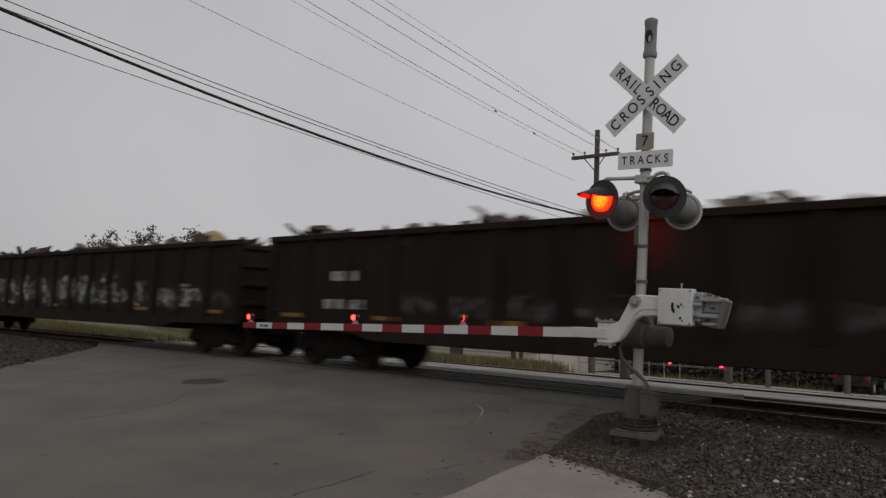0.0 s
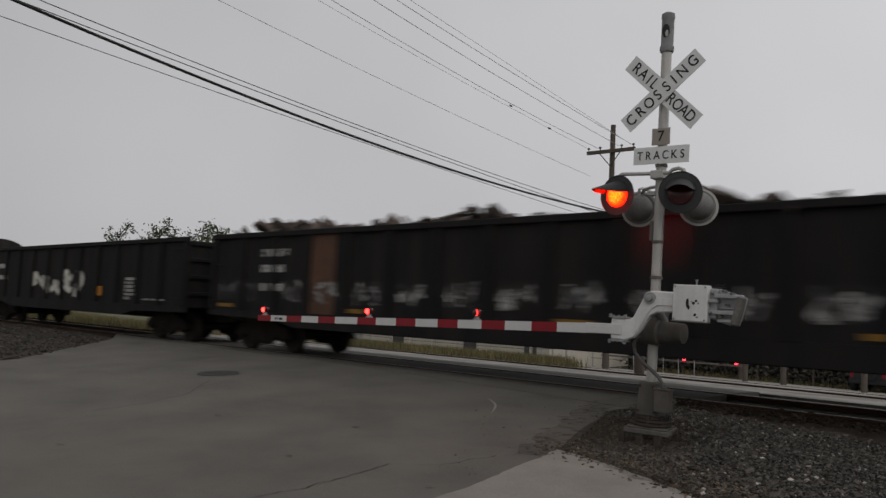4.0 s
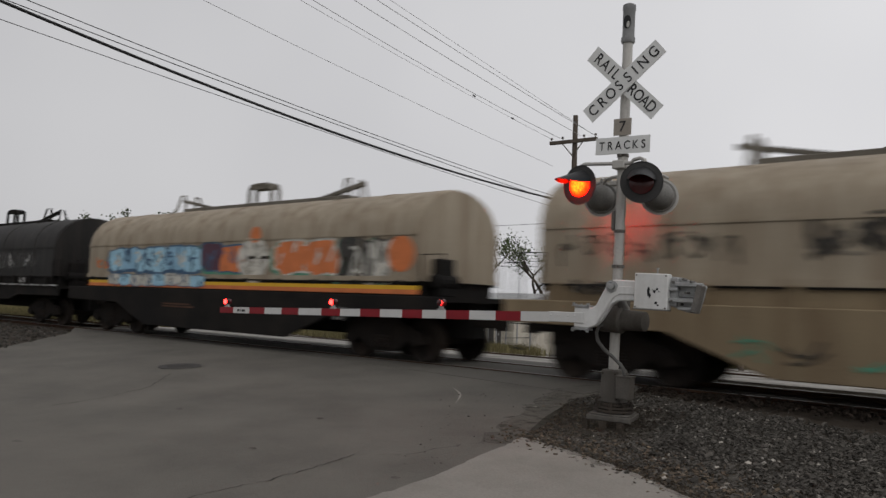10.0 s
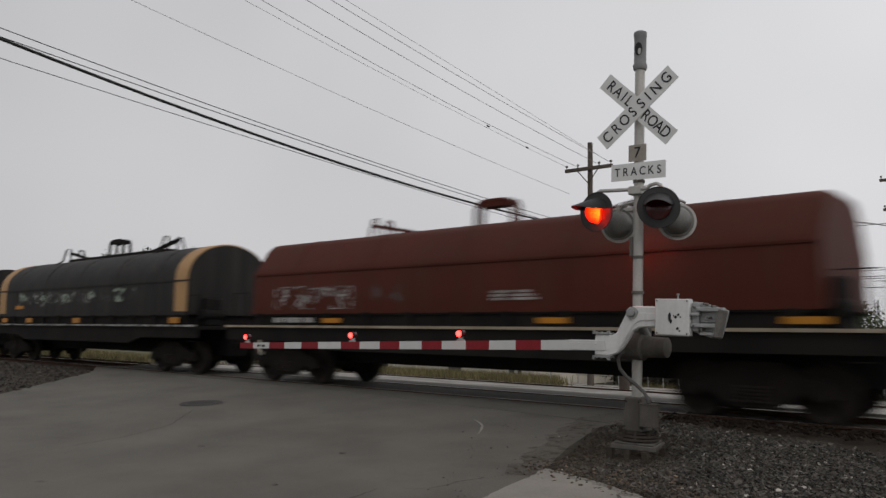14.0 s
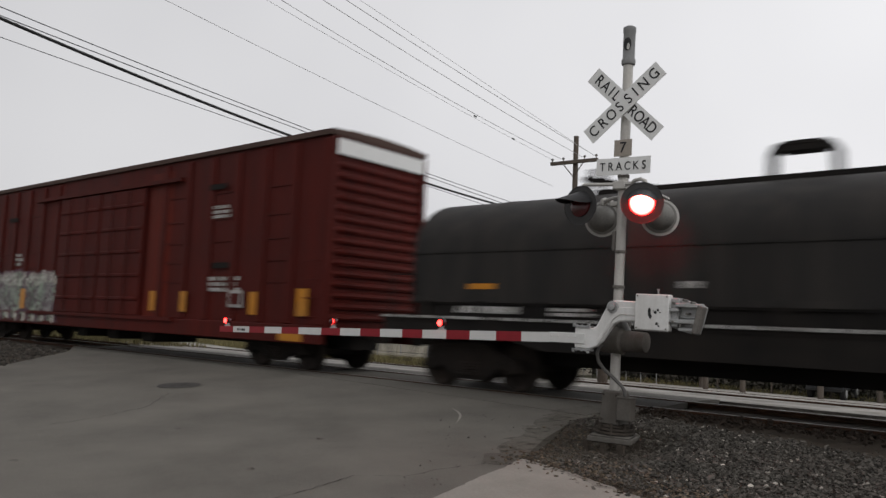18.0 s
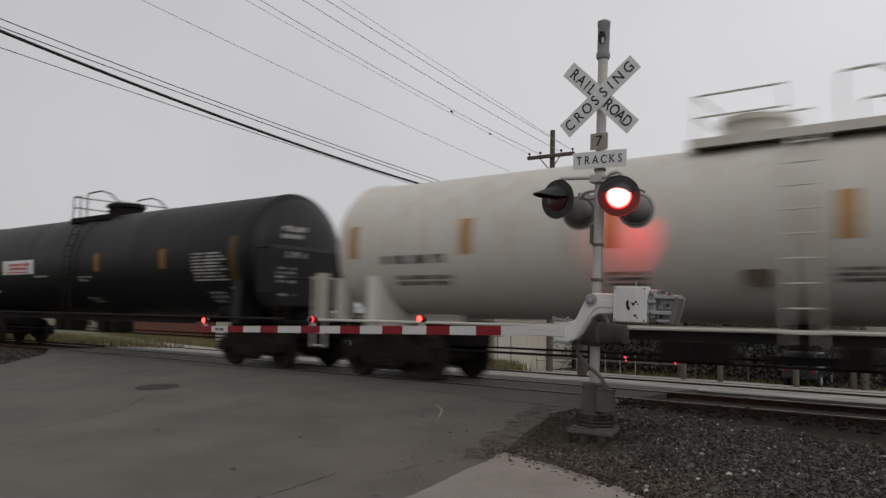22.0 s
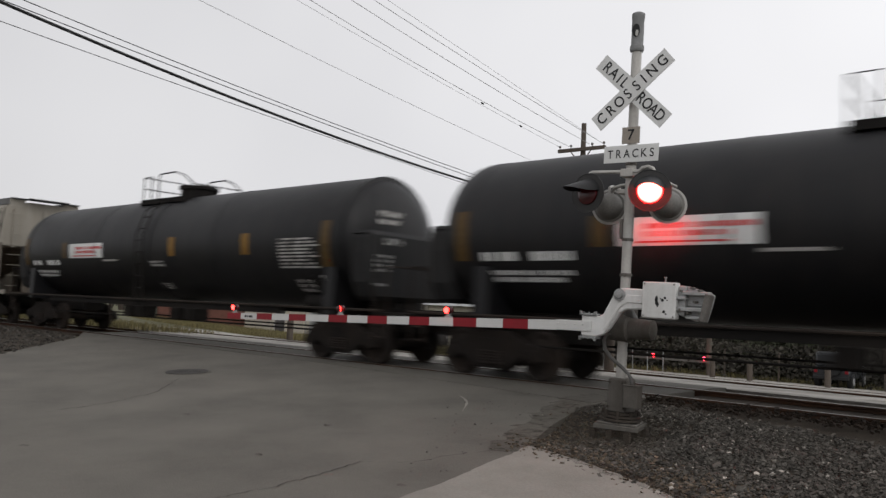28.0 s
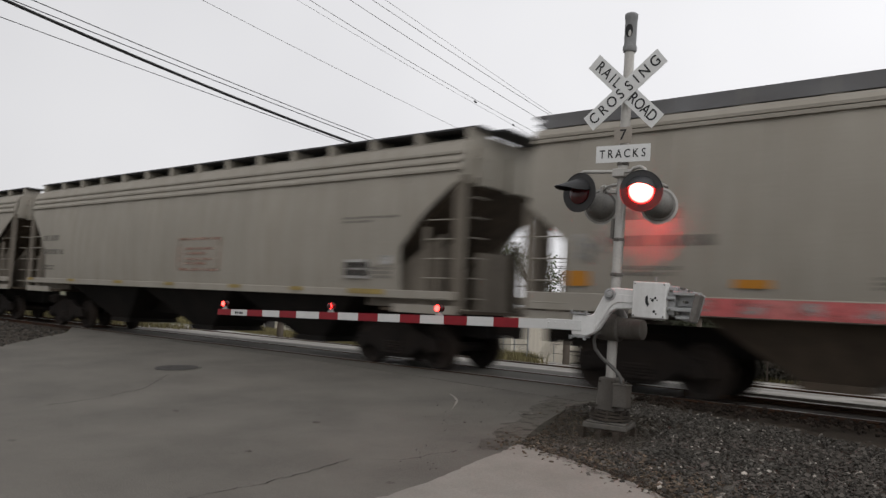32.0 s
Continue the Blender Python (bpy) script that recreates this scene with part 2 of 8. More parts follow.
GRIME = (0.035, 0.030, 0.026)
RUST = (0.10, 0.045, 0.022)
M = {
    "asphalt": material("asphalt", (0.107, 0.0985, 0.0855), 0.9, vary=0.34, scale=0.8, grain=60, bump=0.4, dirt=(0.132, 0.123, 0.107), dirt_amount=0.6),
    "asphalt_dark": material("asphalt_dark", (0.095, 0.088, 0.077), 0.85, vary=0.3, scale=0.6, grain=60, bump=0.35, dirt=(0.10, 0.092, 0.08), dirt_amount=0.5),
    "crack": material("crack", (0.045, 0.042, 0.037), 0.95, vary=0.3, scale=5, gloss=0.1),
    "concrete": material("concrete", (0.24, 0.225, 0.20), 0.9, vary=0.2, scale=0.8, grain=45, bump=0.3, dirt=(0.15, 0.14, 0.12), dirt_amount=0.5),
    "lot": material("lot", (0.30, 0.285, 0.26), 0.9, vary=0.35, scale=0.5, grain=8, bump=0.3, dirt=(0.13, 0.118, 0.10), dirt_amount=0.85),
    "soil": material("soil", (0.052, 0.042, 0.033), 0.95, vary=0.35, scale=1.2, grain=25, bump=0.5, dirt=(0.042, 0.035, 0.028), dirt_amount=0.6, gloss=0.12),
    "land": material("land", (0.085, 0.085, 0.045), 0.95, vary=0.35, scale=0.12, grain=6, bump=0.4, dirt=(0.13, 0.115, 0.08), dirt_amount=0.6),
    "gravel": material("gravel", (0.074, 0.068, 0.060), 0.95, vary=0.3, scale=5, grain=60, bump=0.3, per_piece=0.42, gloss=0.12),
    "grass": material("grass", (0.14, 0.12, 0.055), 0.9, vary=0.35, scale=0.6, grain=20, bump=0.0, per_piece=0.35),
    "leaf": material("leaf", (0.055, 0.074, 0.027), 0.8, vary=0.35, scale=0.6, grain=6, bump=0.0, per_piece=0.4),
    "gravel_brown": material("gravel_brown", (0.105, 0.082, 0.060), 0.95, vary=0.3, scale=5, grain=60, bump=0.3, per_piece=0.45, gloss=0.12),
    "pale_stone": material("pale_stone", (0.27, 0.25, 0.22), 0.9, vary=0.3, scale=5, grain=60, per_piece=0.5),
    "dirt_film": material("dirt_film", (0.066, 0.054, 0.041), 0.95, vary=0.3, scale=2, grain=40, bump=0.4, gloss=0.1, cover=0.28, patch=6.0),
    "brush_leaf": material("brush_leaf", (0.042, 0.038, 0.030), 0.9, vary=0.35, scale=0.6, grain=6, bump=0.0, per_piece=0.4),
    "bark": material("bark", (0.06, 0.048, 0.038), 0.95, vary=0.35, scale=4, grain=30, bump=0.6),
    "pole_wood": material("pole_wood", (0.085, 0.068, 0.055), 0.95, vary=0.3, scale=2, grain=30, bump=0.4, streak=True, dirt=(0.12, 0.105, 0.09), dirt_amount=0.6),
    "cable": material("cable", (0.02, 0.02, 0.021), 0.7, vary=0.1),
    "wire": material("wire", (0.30, 0.30, 0.305), 0.6, metal=0.2, vary=0.1),
    "rail_top": material("rail_top", (0.24, 0.22, 0.20), 0.42, metal=0.9, vary=0.15, scale=3),
    "rail_side": material("rail_side", (0.040, 0.025, 0.018), 0.9, vary=0.3, scale=6, dirt=RUST, dirt_amount=0.5, gloss=0.12),
    "tie": material("tie", (0.055, 0.043, 0.034), 0.95, vary=0.35, scale=3, grain=25, bump=0.5),
    "galv": material("galv", (0.34, 0.345, 0.345), 0.55, metal=0.35, vary=0.2, scale=3, grain=50, bump=0.08, dirt=(0.22, 0.215, 0.205), dirt_amount=0.55, streak=True),
    "mast_alu": material("mast_alu", (0.43, 0.415, 0.39), 0.5, metal=0.35, vary=0.15, scale=3, grain=40, bump=0.05, dirt=(0.27, 0.255, 0.24), dirt_amount=0.5, streak=True),
    "bell_grey": material("bell_grey", (0.24, 0.245, 0.25), 0.6, vary=0.15, scale=5, dirt=(0.15, 0.145, 0.14), dirt_amount=0.5),
    "plate_worn": material("plate_worn", (0.30, 0.27, 0.235), 0.6, vary=0.2, scale=8, dirt=(0.2, 0.17, 0.14), dirt_amount=0.5),
    "cast_grey": material("cast_grey", (0.105, 0.098, 0.088), 0.75, vary=0.3, scale=5, grain=50, bump=0.2, dirt=(0.055, 0.045, 0.036), dirt_amount=0.7, streak=True),
    "base_iron": material("base_iron", (0.040, 0.034, 0.029), 0.9, vary=0.35, scale=6, grain=60, bump=0.3, dirt=(0.075, 0.062, 0.05), dirt_amount=0.5, gloss=0.15),
    "white_paint": material("white_paint", (0.62, 0.62, 0.61), 0.55, vary=0.08, scale=4, grain=30, bump=0.05, dirt=(0.36, 0.345, 0.32), dirt_amount=0.45, streak=True),
    "sign_white": material("sign_white", (0.66, 0.665, 0.66), 0.45, vary=0.05, scale=6, dirt=(0.5, 0.49, 0.47), dirt_amount=0.4),
    "letter_black": material("letter_black", (0.018, 0.018, 0.02), 0.6, vary=0.1),
    "arm_white": material("arm_white", (0.55, 0.55, 0.54), 0.4, vary=0.05, scale=8, dirt=(0.5, 0.49, 0.47), dirt_amount=0.3),
    "arm_red": material("arm_red", (0.21, 0.009, 0.016), 0.4, vary=0.12, scale=8),
    "black_paint": material("black_paint", (0.016, 0.016, 0.017), 0.55, vary=0.25, scale=5),
    "lamp_black": material("lamp_black", (0.036, 0.035, 0.035), 0.6, vary=0.2, scale=6, grain=40),
    "lamp_back": material("lamp_back", (0.17, 0.165, 0.155), 0.6, metal=0.2, vary=0.25, scale=5, dirt=(0.10, 0.085, 0.07), dirt_amount=0.6),
    "lamp_rim": material("lamp_rim", (0.42, 0.41, 0.39), 0.55, vary=0.15, scale=5),
    "lens_dark": material("lens_dark", (0.06, 0.008, 0.010), 0.18, vary=0.1, gloss=0.5),
    "lens_lit": lamp_material("lens_lit", (60, 0.62, 0.03), (40, 0.09, 0.01), 0.146, 62.0),
    "lens_bright": lamp_material("lens_bright", (58, 2.3, 1.9), (58, 0.10, 0.10), 0.170),
    "rear_lit": lamp_material("rear_lit", (520, 1.0, 0.9), (520, 0.6, 0.6), 0.126, 62.0),
    "arm_lit": lamp_material("arm_lit", (12, 0.30, 0.25), (6, 0.02, 0.02), 0.06),
    "far_lit": lamp_material("far_lit", (12, 0.25, 0.5), (12, 0.25, 0.5), 1.0),
    "street_lit": lamp_material("street_lit", (8, 7.8, 7.4), (8, 7.8, 7.4), 1.0),
    "hose_grey": material("hose_grey", (0.09, 0.087, 0.083), 0.7, vary=0.2, scale=10),
    "rubber": material("rubber", (0.02, 0.02, 0.02), 0.85, vary=0.2, scale=6),
    "cover_iron": material("cover_iron", (0.052, 0.049, 0.046), 0.75, vary=0.3, scale=8, grain=60, bump=0.2, gloss=0.2),
    "iron": material("iron", (0.060, 0.052, 0.046), 0.9, vary=0.3, scale=8, grain=80, bump=0.2, dirt=RUST, dirt_amount=0.3),
    "truck_iron": material("truck_iron", (0.014, 0.012, 0.011), 0.9, vary=0.35, scale=3, grain=30, bump=0.3, dirt=(0.030, 0.022, 0.017), dirt_amount=0.6, gloss=0.12),
    "wheel_iron": material("wheel_iron", (0.024, 0.020, 0.018), 0.85, vary=0.35, scale=4, grain=30, bump=0.2, dirt=(0.045, 0.033, 0.025), dirt_amount=0.5, gloss=0.12),
    "under_black": material("under_black", (0.012, 0.011, 0.0105), 0.85, vary=0.3, scale=2, dirt=(0.028, 0.023, 0.019), dirt_amount=0.5, gloss=0.12),
    "gondola_brown": material("gondola_brown", (0.0150, 0.0112, 0.0090), 0.8, vary=0.3, scale=0.8, grain=25, bump=0.15, dirt=(0.034, 0.024, 0.018), dirt_amount=0.6, streak=True, gloss=0.10),
    "gondola_black": material("gondola_black", (0.0115, 0.011, 0.0112), 0.75, vary=0.3, scale=0.8, grain=25, bump=0.15, dirt=(0.03, 0.025, 0.022), dirt_amount=0.6, streak=True, gloss=0.12),
    "rust_panel": material("rust_panel", (0.095, 0.048, 0.030), 0.9, vary=0.4, scale=1.5, grain=25, bump=0.2, dirt=(0.05, 0.03, 0.02), dirt_amount=0.6),
    "scrap": material("scrap", (0.075, 0.058, 0.048), 0.9, vary=0.5, scale=2, grain=20, bump=0.2, per_piece=0.7),
    "tan_sheet": material("tan_sheet", (0.34, 0.25, 0.13), 0.8, vary=0.25, scale=3, dirt=(0.2, 0.14, 0.08), dirt_amount=0.5),
    "hood_black": material("hood_black", (0.0125, 0.0115, 0.011), 0.62, vary=0.3, scale=0.6, grain=25, bump=0.08, dirt=(0.040, 0.034, 0.029), dirt_amount=0.6, streak=True, gloss=0.22),
    "hood_beige": material("hood_beige", (0.325, 0.276, 0.208), 0.65, vary=0.16, scale=0.6, grain=25, bump=0.08, dirt=(0.175, 0.128, 0.084), dirt_amount=0.85, streak=True, gloss=0.25),
    "sill_beige": material("sill_beige", (0.23, 0.18, 0.115), 0.75, vary=0.2, scale=0.6, grain=25, bump=0.1, dirt=(0.15, 0.105, 0.065), dirt_amount=0.8, streak=True, gloss=0.15),
    "hood_red": material("hood_red", (0.070, 0.0150, 0.0095), 0.65, vary=0.3, scale=0.5, grain=25, bump=0.08, dirt=(0.060, 0.023, 0.012), dirt_amount=0.75, streak=True, gloss=0.15),
    "band_tan": material("band_tan", (0.40, 0.235, 0.105), 0.6, vary=0.15, scale=1.5, dirt=(0.24, 0.15, 0.075), dirt_amount=0.4, streak=True),
    "box_red": material("box_red", (0.066, 0.0075, 0.005), 0.62, vary=0.25, scale=0.5, grain=25, bump=0.08, dirt=(0.030, 0.0055, 0.004), dirt_amount=0.65, streak=True, gloss=0.12),
    "box_band": material("box_band", (0.105, 0.013, 0.007), 0.62, vary=0.25, scale=0.5, grain=25, bump=0.08, dirt=(0.06, 0.014, 0.01), dirt_amount=0.6, streak=True, gloss=0.12),
    "stencil_faint": material("stencil_faint", (0.165, 0.152, 0.135), 0.7, vary=0.2, scale=9, cover=0.8),
    "ballast": material("ballast", (0.026, 0.020, 0.016), 0.95, vary=0.4, scale=3, grain=40, bump=0.3, per_piece=0.4, gloss=0.1),
    "box_roof": material("box_roof", (0.07, 0.045, 0.038), 0.7, vary=0.2, scale=1.0, gloss=0.1),
    "tank_black": material("tank_black", (0.0065, 0.0065, 0.0078), 0.5, vary=0.3, scale=0.5, grain=25, bump=0.04, dirt=(0.018, 0.016, 0.015), dirt_amount=0.6, streak=True, gloss=0.3),
    "tank_white": material("tank_white", (0.56, 0.54, 0.50), 0.55, vary=0.06, scale=0.5, grain=25, bump=0.04, dirt=(0.46, 0.40, 0.30), dirt_amount=0.5, streak=True),
    "hopper_grey": material("hopper_grey", (0.29, 0.268, 0.23), 0.65, vary=0.12, scale=0.5, grain=25, bump=0.06, dirt=(0.20, 0.175, 0.14), dirt_amount=0.45, streak=True),
    "ochre_dull": material("ochre_dull", (0.30, 0.22, 0.07), 0.7, vary=0.2, scale=3.0, dirt=(0.16, 0.13, 0.08), dirt_amount=0.6),
    "shield_black": material("shield_black", (0.010, 0.010, 0.011), 0.7, vary=0.3, scale=1.0, grain=25, bump=0.06, dirt=(0.021, 0.019, 0.017), dirt_amount=0.6, streak=True),
    "stencil_faint_white": material("stencil_faint_white", (0.30, 0.30, 0.29), 0.8, vary=0.2, scale=6, cover=0.75),
    "hedge_dim": material("hedge_dim", (0.046, 0.050, 0.030), 0.9, vary=0.25, scale=0.3, grain=6, bump=0.0, per_piece=0.18),
    # hopper grey made darker: the shade at the car ends is in the colour
    "hopper_end_shade": material("hopper_end_shade", (0.165, 0.145, 0.12), 0.8, vary=0.25, scale=1.5, grain=25, bump=0.1, dirt=(0.085, 0.068, 0.05), dirt_amount=0.75, streak=True),
    # deep shade under the hopper ends as a colour; hatches and bays share it
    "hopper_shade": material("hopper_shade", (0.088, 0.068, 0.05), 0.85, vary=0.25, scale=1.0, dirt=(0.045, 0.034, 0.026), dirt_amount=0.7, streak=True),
    "guard_grey": material("guard_grey", (0.15, 0.15, 0.155), 0.75, metal=0.1, vary=0.3, scale=2, grain=60, bump=0.3, dirt=(0.09, 0.085, 0.08), dirt_amount=0.6),
    "roof_grid": material("roof_grid", (0.055, 0.055, 0.058), 0.7, metal=0.2, vary=0.2, scale=4),
    "stencil_white": material("stencil_white", (0.44, 0.43, 0.415), 0.7, vary=0.12, scale=9, dirt=(0.2, 0.18, 0.16), dirt_amount=0.7, cover=0.85),
    "stencil_black": material("stencil_black", (0.05, 0.045, 0.04), 0.7, vary=0.2, scale=9, cover=0.8),
    "stencil_red": material("stencil_red", (0.50, 0.05, 0.05), 0.7, vary=0.15, scale=9),
    "amber_dull": material("amber_dull", (0.07, 0.04, 0.009), 0.5, vary=0.2, scale=4, dirt=(0.08, 0.04, 0.01), dirt_amount=0.6),
    "amber_strip": material("amber_strip", (0.19, 0.1, 0.013), 0.5, vary=0.2, scale=4, dirt=(0.2, 0.09, 0.012), dirt_amount=0.5),
    "ridge_grey": material("ridge_grey", (0.16, 0.145, 0.12), 0.75, vary=0.25, scale=2, dirt=(0.06, 0.05, 0.04), dirt_amount=0.7),
    "spray_tag": material("spray_tag", (0.045, 0.04, 0.034), 0.75, vary=0.2, scale=3, cover=0.97, patch=2.5),
    "galv_dark": material("galv_dark", (0.13, 0.122, 0.112), 0.7, metal=0.1, vary=0.25, scale=5, dirt=(0.07, 0.055, 0.043), dirt_amount=0.6),
    "reflector": material("reflector", (0.44, 0.175, 0.008), 0.45, vary=0.15, scale=6, dirt=(0.25, 0.13, 0.03), dirt_amount=0.5),
    "spray_white": material("spray_white", (0.40, 0.395, 0.385), 0.75, vary=0.25, scale=3, dirt=(0.12, 0.11, 0.10), dirt_amount=0.7, cover=0.7),
    "spray_grey": material("spray_grey", (0.13, 0.128, 0.125), 0.75, vary=0.25, scale=3, dirt=(0.05, 0.045, 0.042), dirt_amount=0.7, cover=0.5),
    "spray_black": material("spray_black", (0.030, 0.027, 0.025), 0.75, vary=0.25, scale=3, dirt=(0.2, 0.17, 0.13), dirt_amount=0.4, cover=0.75),
    "spray_blue": material("spray_blue", (0.24, 0.42, 0.56), 0.7, vary=0.25, scale=3),
    "spray_orange": material("spray_orange", (0.56, 0.17, 0.06), 0.7, vary=0.25, scale=3),
    "spray_green": material("spray_green", (0.08, 0.24, 0.16), 0.7, vary=0.25, scale=3),
    "spray_mint": material("spray_mint", (0.29, 0.34, 0.28), 0.7, vary=0.25, scale=3, cover=0.75),
    "spray_plum": material("spray_plum", (0.085, 0.04, 0.06), 0.7, vary=0.25, scale=3),
    "spray_pink": material("spray_pink", (0.50, 0.12, 0.12), 0.7, vary=0.25, scale=3, dirt=(0.42, 0.36, 0.31), dirt_amount=0.3, cover=0.95),
    "notice_yellow": material("notice_yellow", (0.62, 0.36, 0.02), 0.5, vary=0.1, scale=6),
    "spray_sky": material("spray_sky", (0.30, 0.50, 0.62), 0.7, vary=0.25, scale=3),
    "spray_deep": material("spray_deep", (0.05, 0.10, 0.17), 0.7, vary=0.25, scale=3),
    "spray_cream": material("spray_cream", (0.58, 0.56, 0.50), 0.7, vary=0.2, scale=3, cover=0.9),
    "pink_faint": material("pink_faint", (0.34, 0.20, 0.155), 0.7, vary=0.25, scale=3, cover=0.6),
    "wall_white": material("wall_white", (0.46, 0.425, 0.355), 0.85, vary=0.08, scale=0.4, grain=12, dirt=(0.36, 0.335, 0.30), dirt_amount=0.5, streak=True),
    "wall_dark": material("wall_dark", (0.07, 0.065, 0.062), 0.8, vary=0.2, scale=1),
    "brick_red": material("brick_red", (0.17, 0.075, 0.055), 0.9, vary=0.25, scale=2, grain=20),
    "car_dark": material("car_dark", (0.02, 0.022, 0.025), 0.3, vary=0.1, gloss=0.5),
    "tower_grey": material("tower_grey", (0.35, 0.355, 0.365), 0.7, vary=0.1),
}
M["glass"] = bpy.data.materials.new("glass")
M["glass"].use_nodes = True
M["glass"].node_tree.nodes["Principled BSDF"].inputs["Base Color"].default_value = (0.02, 0.022, 0.025, 1)
M["glass"].node_tree.nodes["Principled BSDF"].inputs["Roughness"].default_value = 0.08


# ---- mesh helpers ----
def bx(bm, x0, x1, y0, y1, z0, z1):
    v = [bm.verts.new((x, y, z)) for x in (x0, x1) for y in (y0, y1) for z in (z0, z1)]
    for f in ((0, 1, 3, 2), (4, 6, 7, 5), (0, 4, 5, 1), (2, 3, 7, 6), (0, 2, 6, 4), (1, 5, 7, 3)):
        bm.faces.new([v[i] for i in f])
    return v


def ring(bm, centre, axis, r, seg, up=None):
    axis = Vector(axis).normalized()
    side = axis.orthogonal().normalized() if up is None else Vector(up)
    other = axis.cross(side)
    return [bm.verts.new(Vector(centre) + r * (math.cos(a) * side + math.sin(a) * other))
            for a in (2 * math.pi * i / seg for i in range(seg))]


def bridge(bm, a, b):
    n = len(a)
    for i in range(n):
        bm.faces.new((a[i], a[(i + 1) % n], b[(i + 1) % n], b[i]))


def cy(bm, a, b, r, seg=12, r2=None):
    a, b = Vector(a), Vector(b)
    up = (b - a).orthogonal().normalized()
    p, q = ring(bm, a, b - a, r, seg, up), ring(bm, b, b - a, r if r2 is None else r2, seg, up)
    bridge(bm, p, q)
    bm.faces.new(p[::-1])
    bm.faces.new(q)


def lathe(bm, origin, axis, profile, seg=24):
    """profile: distance along the axis, radius."""
    axis = Vector(axis).normalized()
    up = axis.orthogonal().normalized()
    rings = [ring(bm, Vector(origin) + axis * d, axis, max(r, 1e-4), seg, up) for d, r in profile]
    for p, q in zip(rings, rings[1:]):
        bridge(bm, p, q)
    bm.faces.new(rings[0][::-1])
    bm.faces.new(rings[-1])


def tube(bm, pts, r, seg=6):
    pts = [Vector(p) for p in pts]
    rings, up = [], None
    for i, p in enumerate(pts):
        d = (pts[min(i + 1, len(pts) - 1)] - pts[max(i - 1, 0)]).normalized()
        up = d.orthogonal().normalized() if up is None else (up - d * up.dot(d)).normalized()
        rings.append(ring(bm, p, d, r, seg, up))
    for p, q in zip(rings, rings[1:]):
        bridge(bm, p, q)
    bm.faces.new(rings[0][::-1])
    bm.faces.new(rings[-1])


def prism(bm, pts, axis, a, b):
    """A closed outline, pushed along one axis from a to b."""
    def at(p, k):
        return {"x": (k, p[0], p[1]), "y": (p[0], k, p[1]), "z": (p[0], p[1], k)}[axis]
    u = [bm.verts.new(at(p, a)) for p in pts]
    v = [bm.verts.new(at(p, b)) for p in pts]
    bridge(bm, u, v)
    bm.faces.new(u[::-1])
    bm.faces.new(v)


def soften(bm, width=0.01):
    bmesh.ops.recalc_face_normals(bm, faces=bm.faces)
    bmesh.ops.bevel(bm, geom=[e for e in bm.edges if e.is_manifold and e.calc_face_angle(0) > 0.6], offset=width, segments=1, affect="EDGES")
    return bm


def to_mesh(name, bm, mat, smooth=False):
    bmesh.ops.recalc_face_normals(bm, faces=bm.faces)
    me = bpy.data.meshes.new(name)
    bm.to_mesh(me)
    bm.free()
    for k in (mat if isinstance(mat, (list, tuple)) else [mat]):
        me.materials.append(k)
    if smooth:
        me.shade_smooth()
        me.set_sharp_from_angle(angle=radians(38))
    return me


def part(name, bm, mat, parent=None, label="", smooth=False):
    """One mesh object out of a bmesh, under a thing or a part."""
    ob = new(name, to_mesh(name, bm, mat, smooth) if isinstance(bm, bmesh.types.BMesh) else bm)
    ob.parent = parent
    return tagged(ob, label)


def thing(name, m, label, category, group="", kind=""):
    """An empty that carries a thing's parts."""
    ob = new(name)
    ob.empty_display_size = 0.2
    ob.matrix_basis = m
    return tagged(ob, label, category, group, kind)


def text_mesh(body, size):
    cu = bpy.data.curves.new("lettering", "FONT")
    cu.body, cu.size, cu.align_x, cu.align_y, cu.extrude, cu.offset = body, size, "CENTER", "CENTER", 0.001, 0.008 * size
    ob = bpy.data.objects.new("lettering", cu)
    scene.collection.objects.link(ob)
    bpy.context.view_layer.update()
    me = bpy.data.meshes.new_from_object(ob.evaluated_get(bpy.context.evaluated_depsgraph_get()))
    bpy.data.objects.remove(ob)
    bpy.data.curves.remove(cu)
    return me


MOVERS = []     # things that ride with the train: object, x at the start
WHEELS = []     # wheelsets: object, local x, x of its car at the start


def run(t):
    """Metres that the train has rolled since the start."""
    d = START
    for (t0, v0), (t1, v1) in zip(PACE, PACE[1:]):
        if t <= t0:
            break
        s = min(t, t1) - t0
        d += s * (v0 + 0.5 * (v1 - v0) * s / (t1 - t0))
    return d


def land(x, y):
    """Height of the ground: the road climbs to the crossing and falls away behind it."""
    near = np.interp(y, [-60, -6, 11.2, 13.9], [-1.0, -0.95, -0.02, -0.02])
    far = np.interp(y, [13.9, 18, 22, 28, 36, 44, 70, 400], [0, -0.18, -0.43, -0.88, -1.48, -1.98, -2.3, -2.6])
    return float(near + far * np.interp(x, [-70, -30], [0.35, 1.0]))


# ---- ground, road, tracks ----
def gravel_top(x, y):
    """The gravel lies lower round the mast's footing."""
    d = math.hypot(x + 4.46, y - 8.55)
    return land(x, y) - 0.13 * max(0.0, min(1.0, (1.15 - d) / 0.6))


def sheet(name, xs, ys, mat, lift=0.0, label="", kind="structure", category=""):
    bm = bmesh.new()
    grid = [[bm.verts.new((x, y, land(x, y) + lift)) for y in ys] for x in xs]
    for i in range(len(xs) - 1):
        for j in range(len(ys) - 1):
            bm.faces.new((grid[i][j], grid[i + 1][j], grid[i + 1][j + 1], grid[i][j + 1]))
    ob = part(name, bm, mat, None, label)
    return tagged(ob, label, category, "", kind)


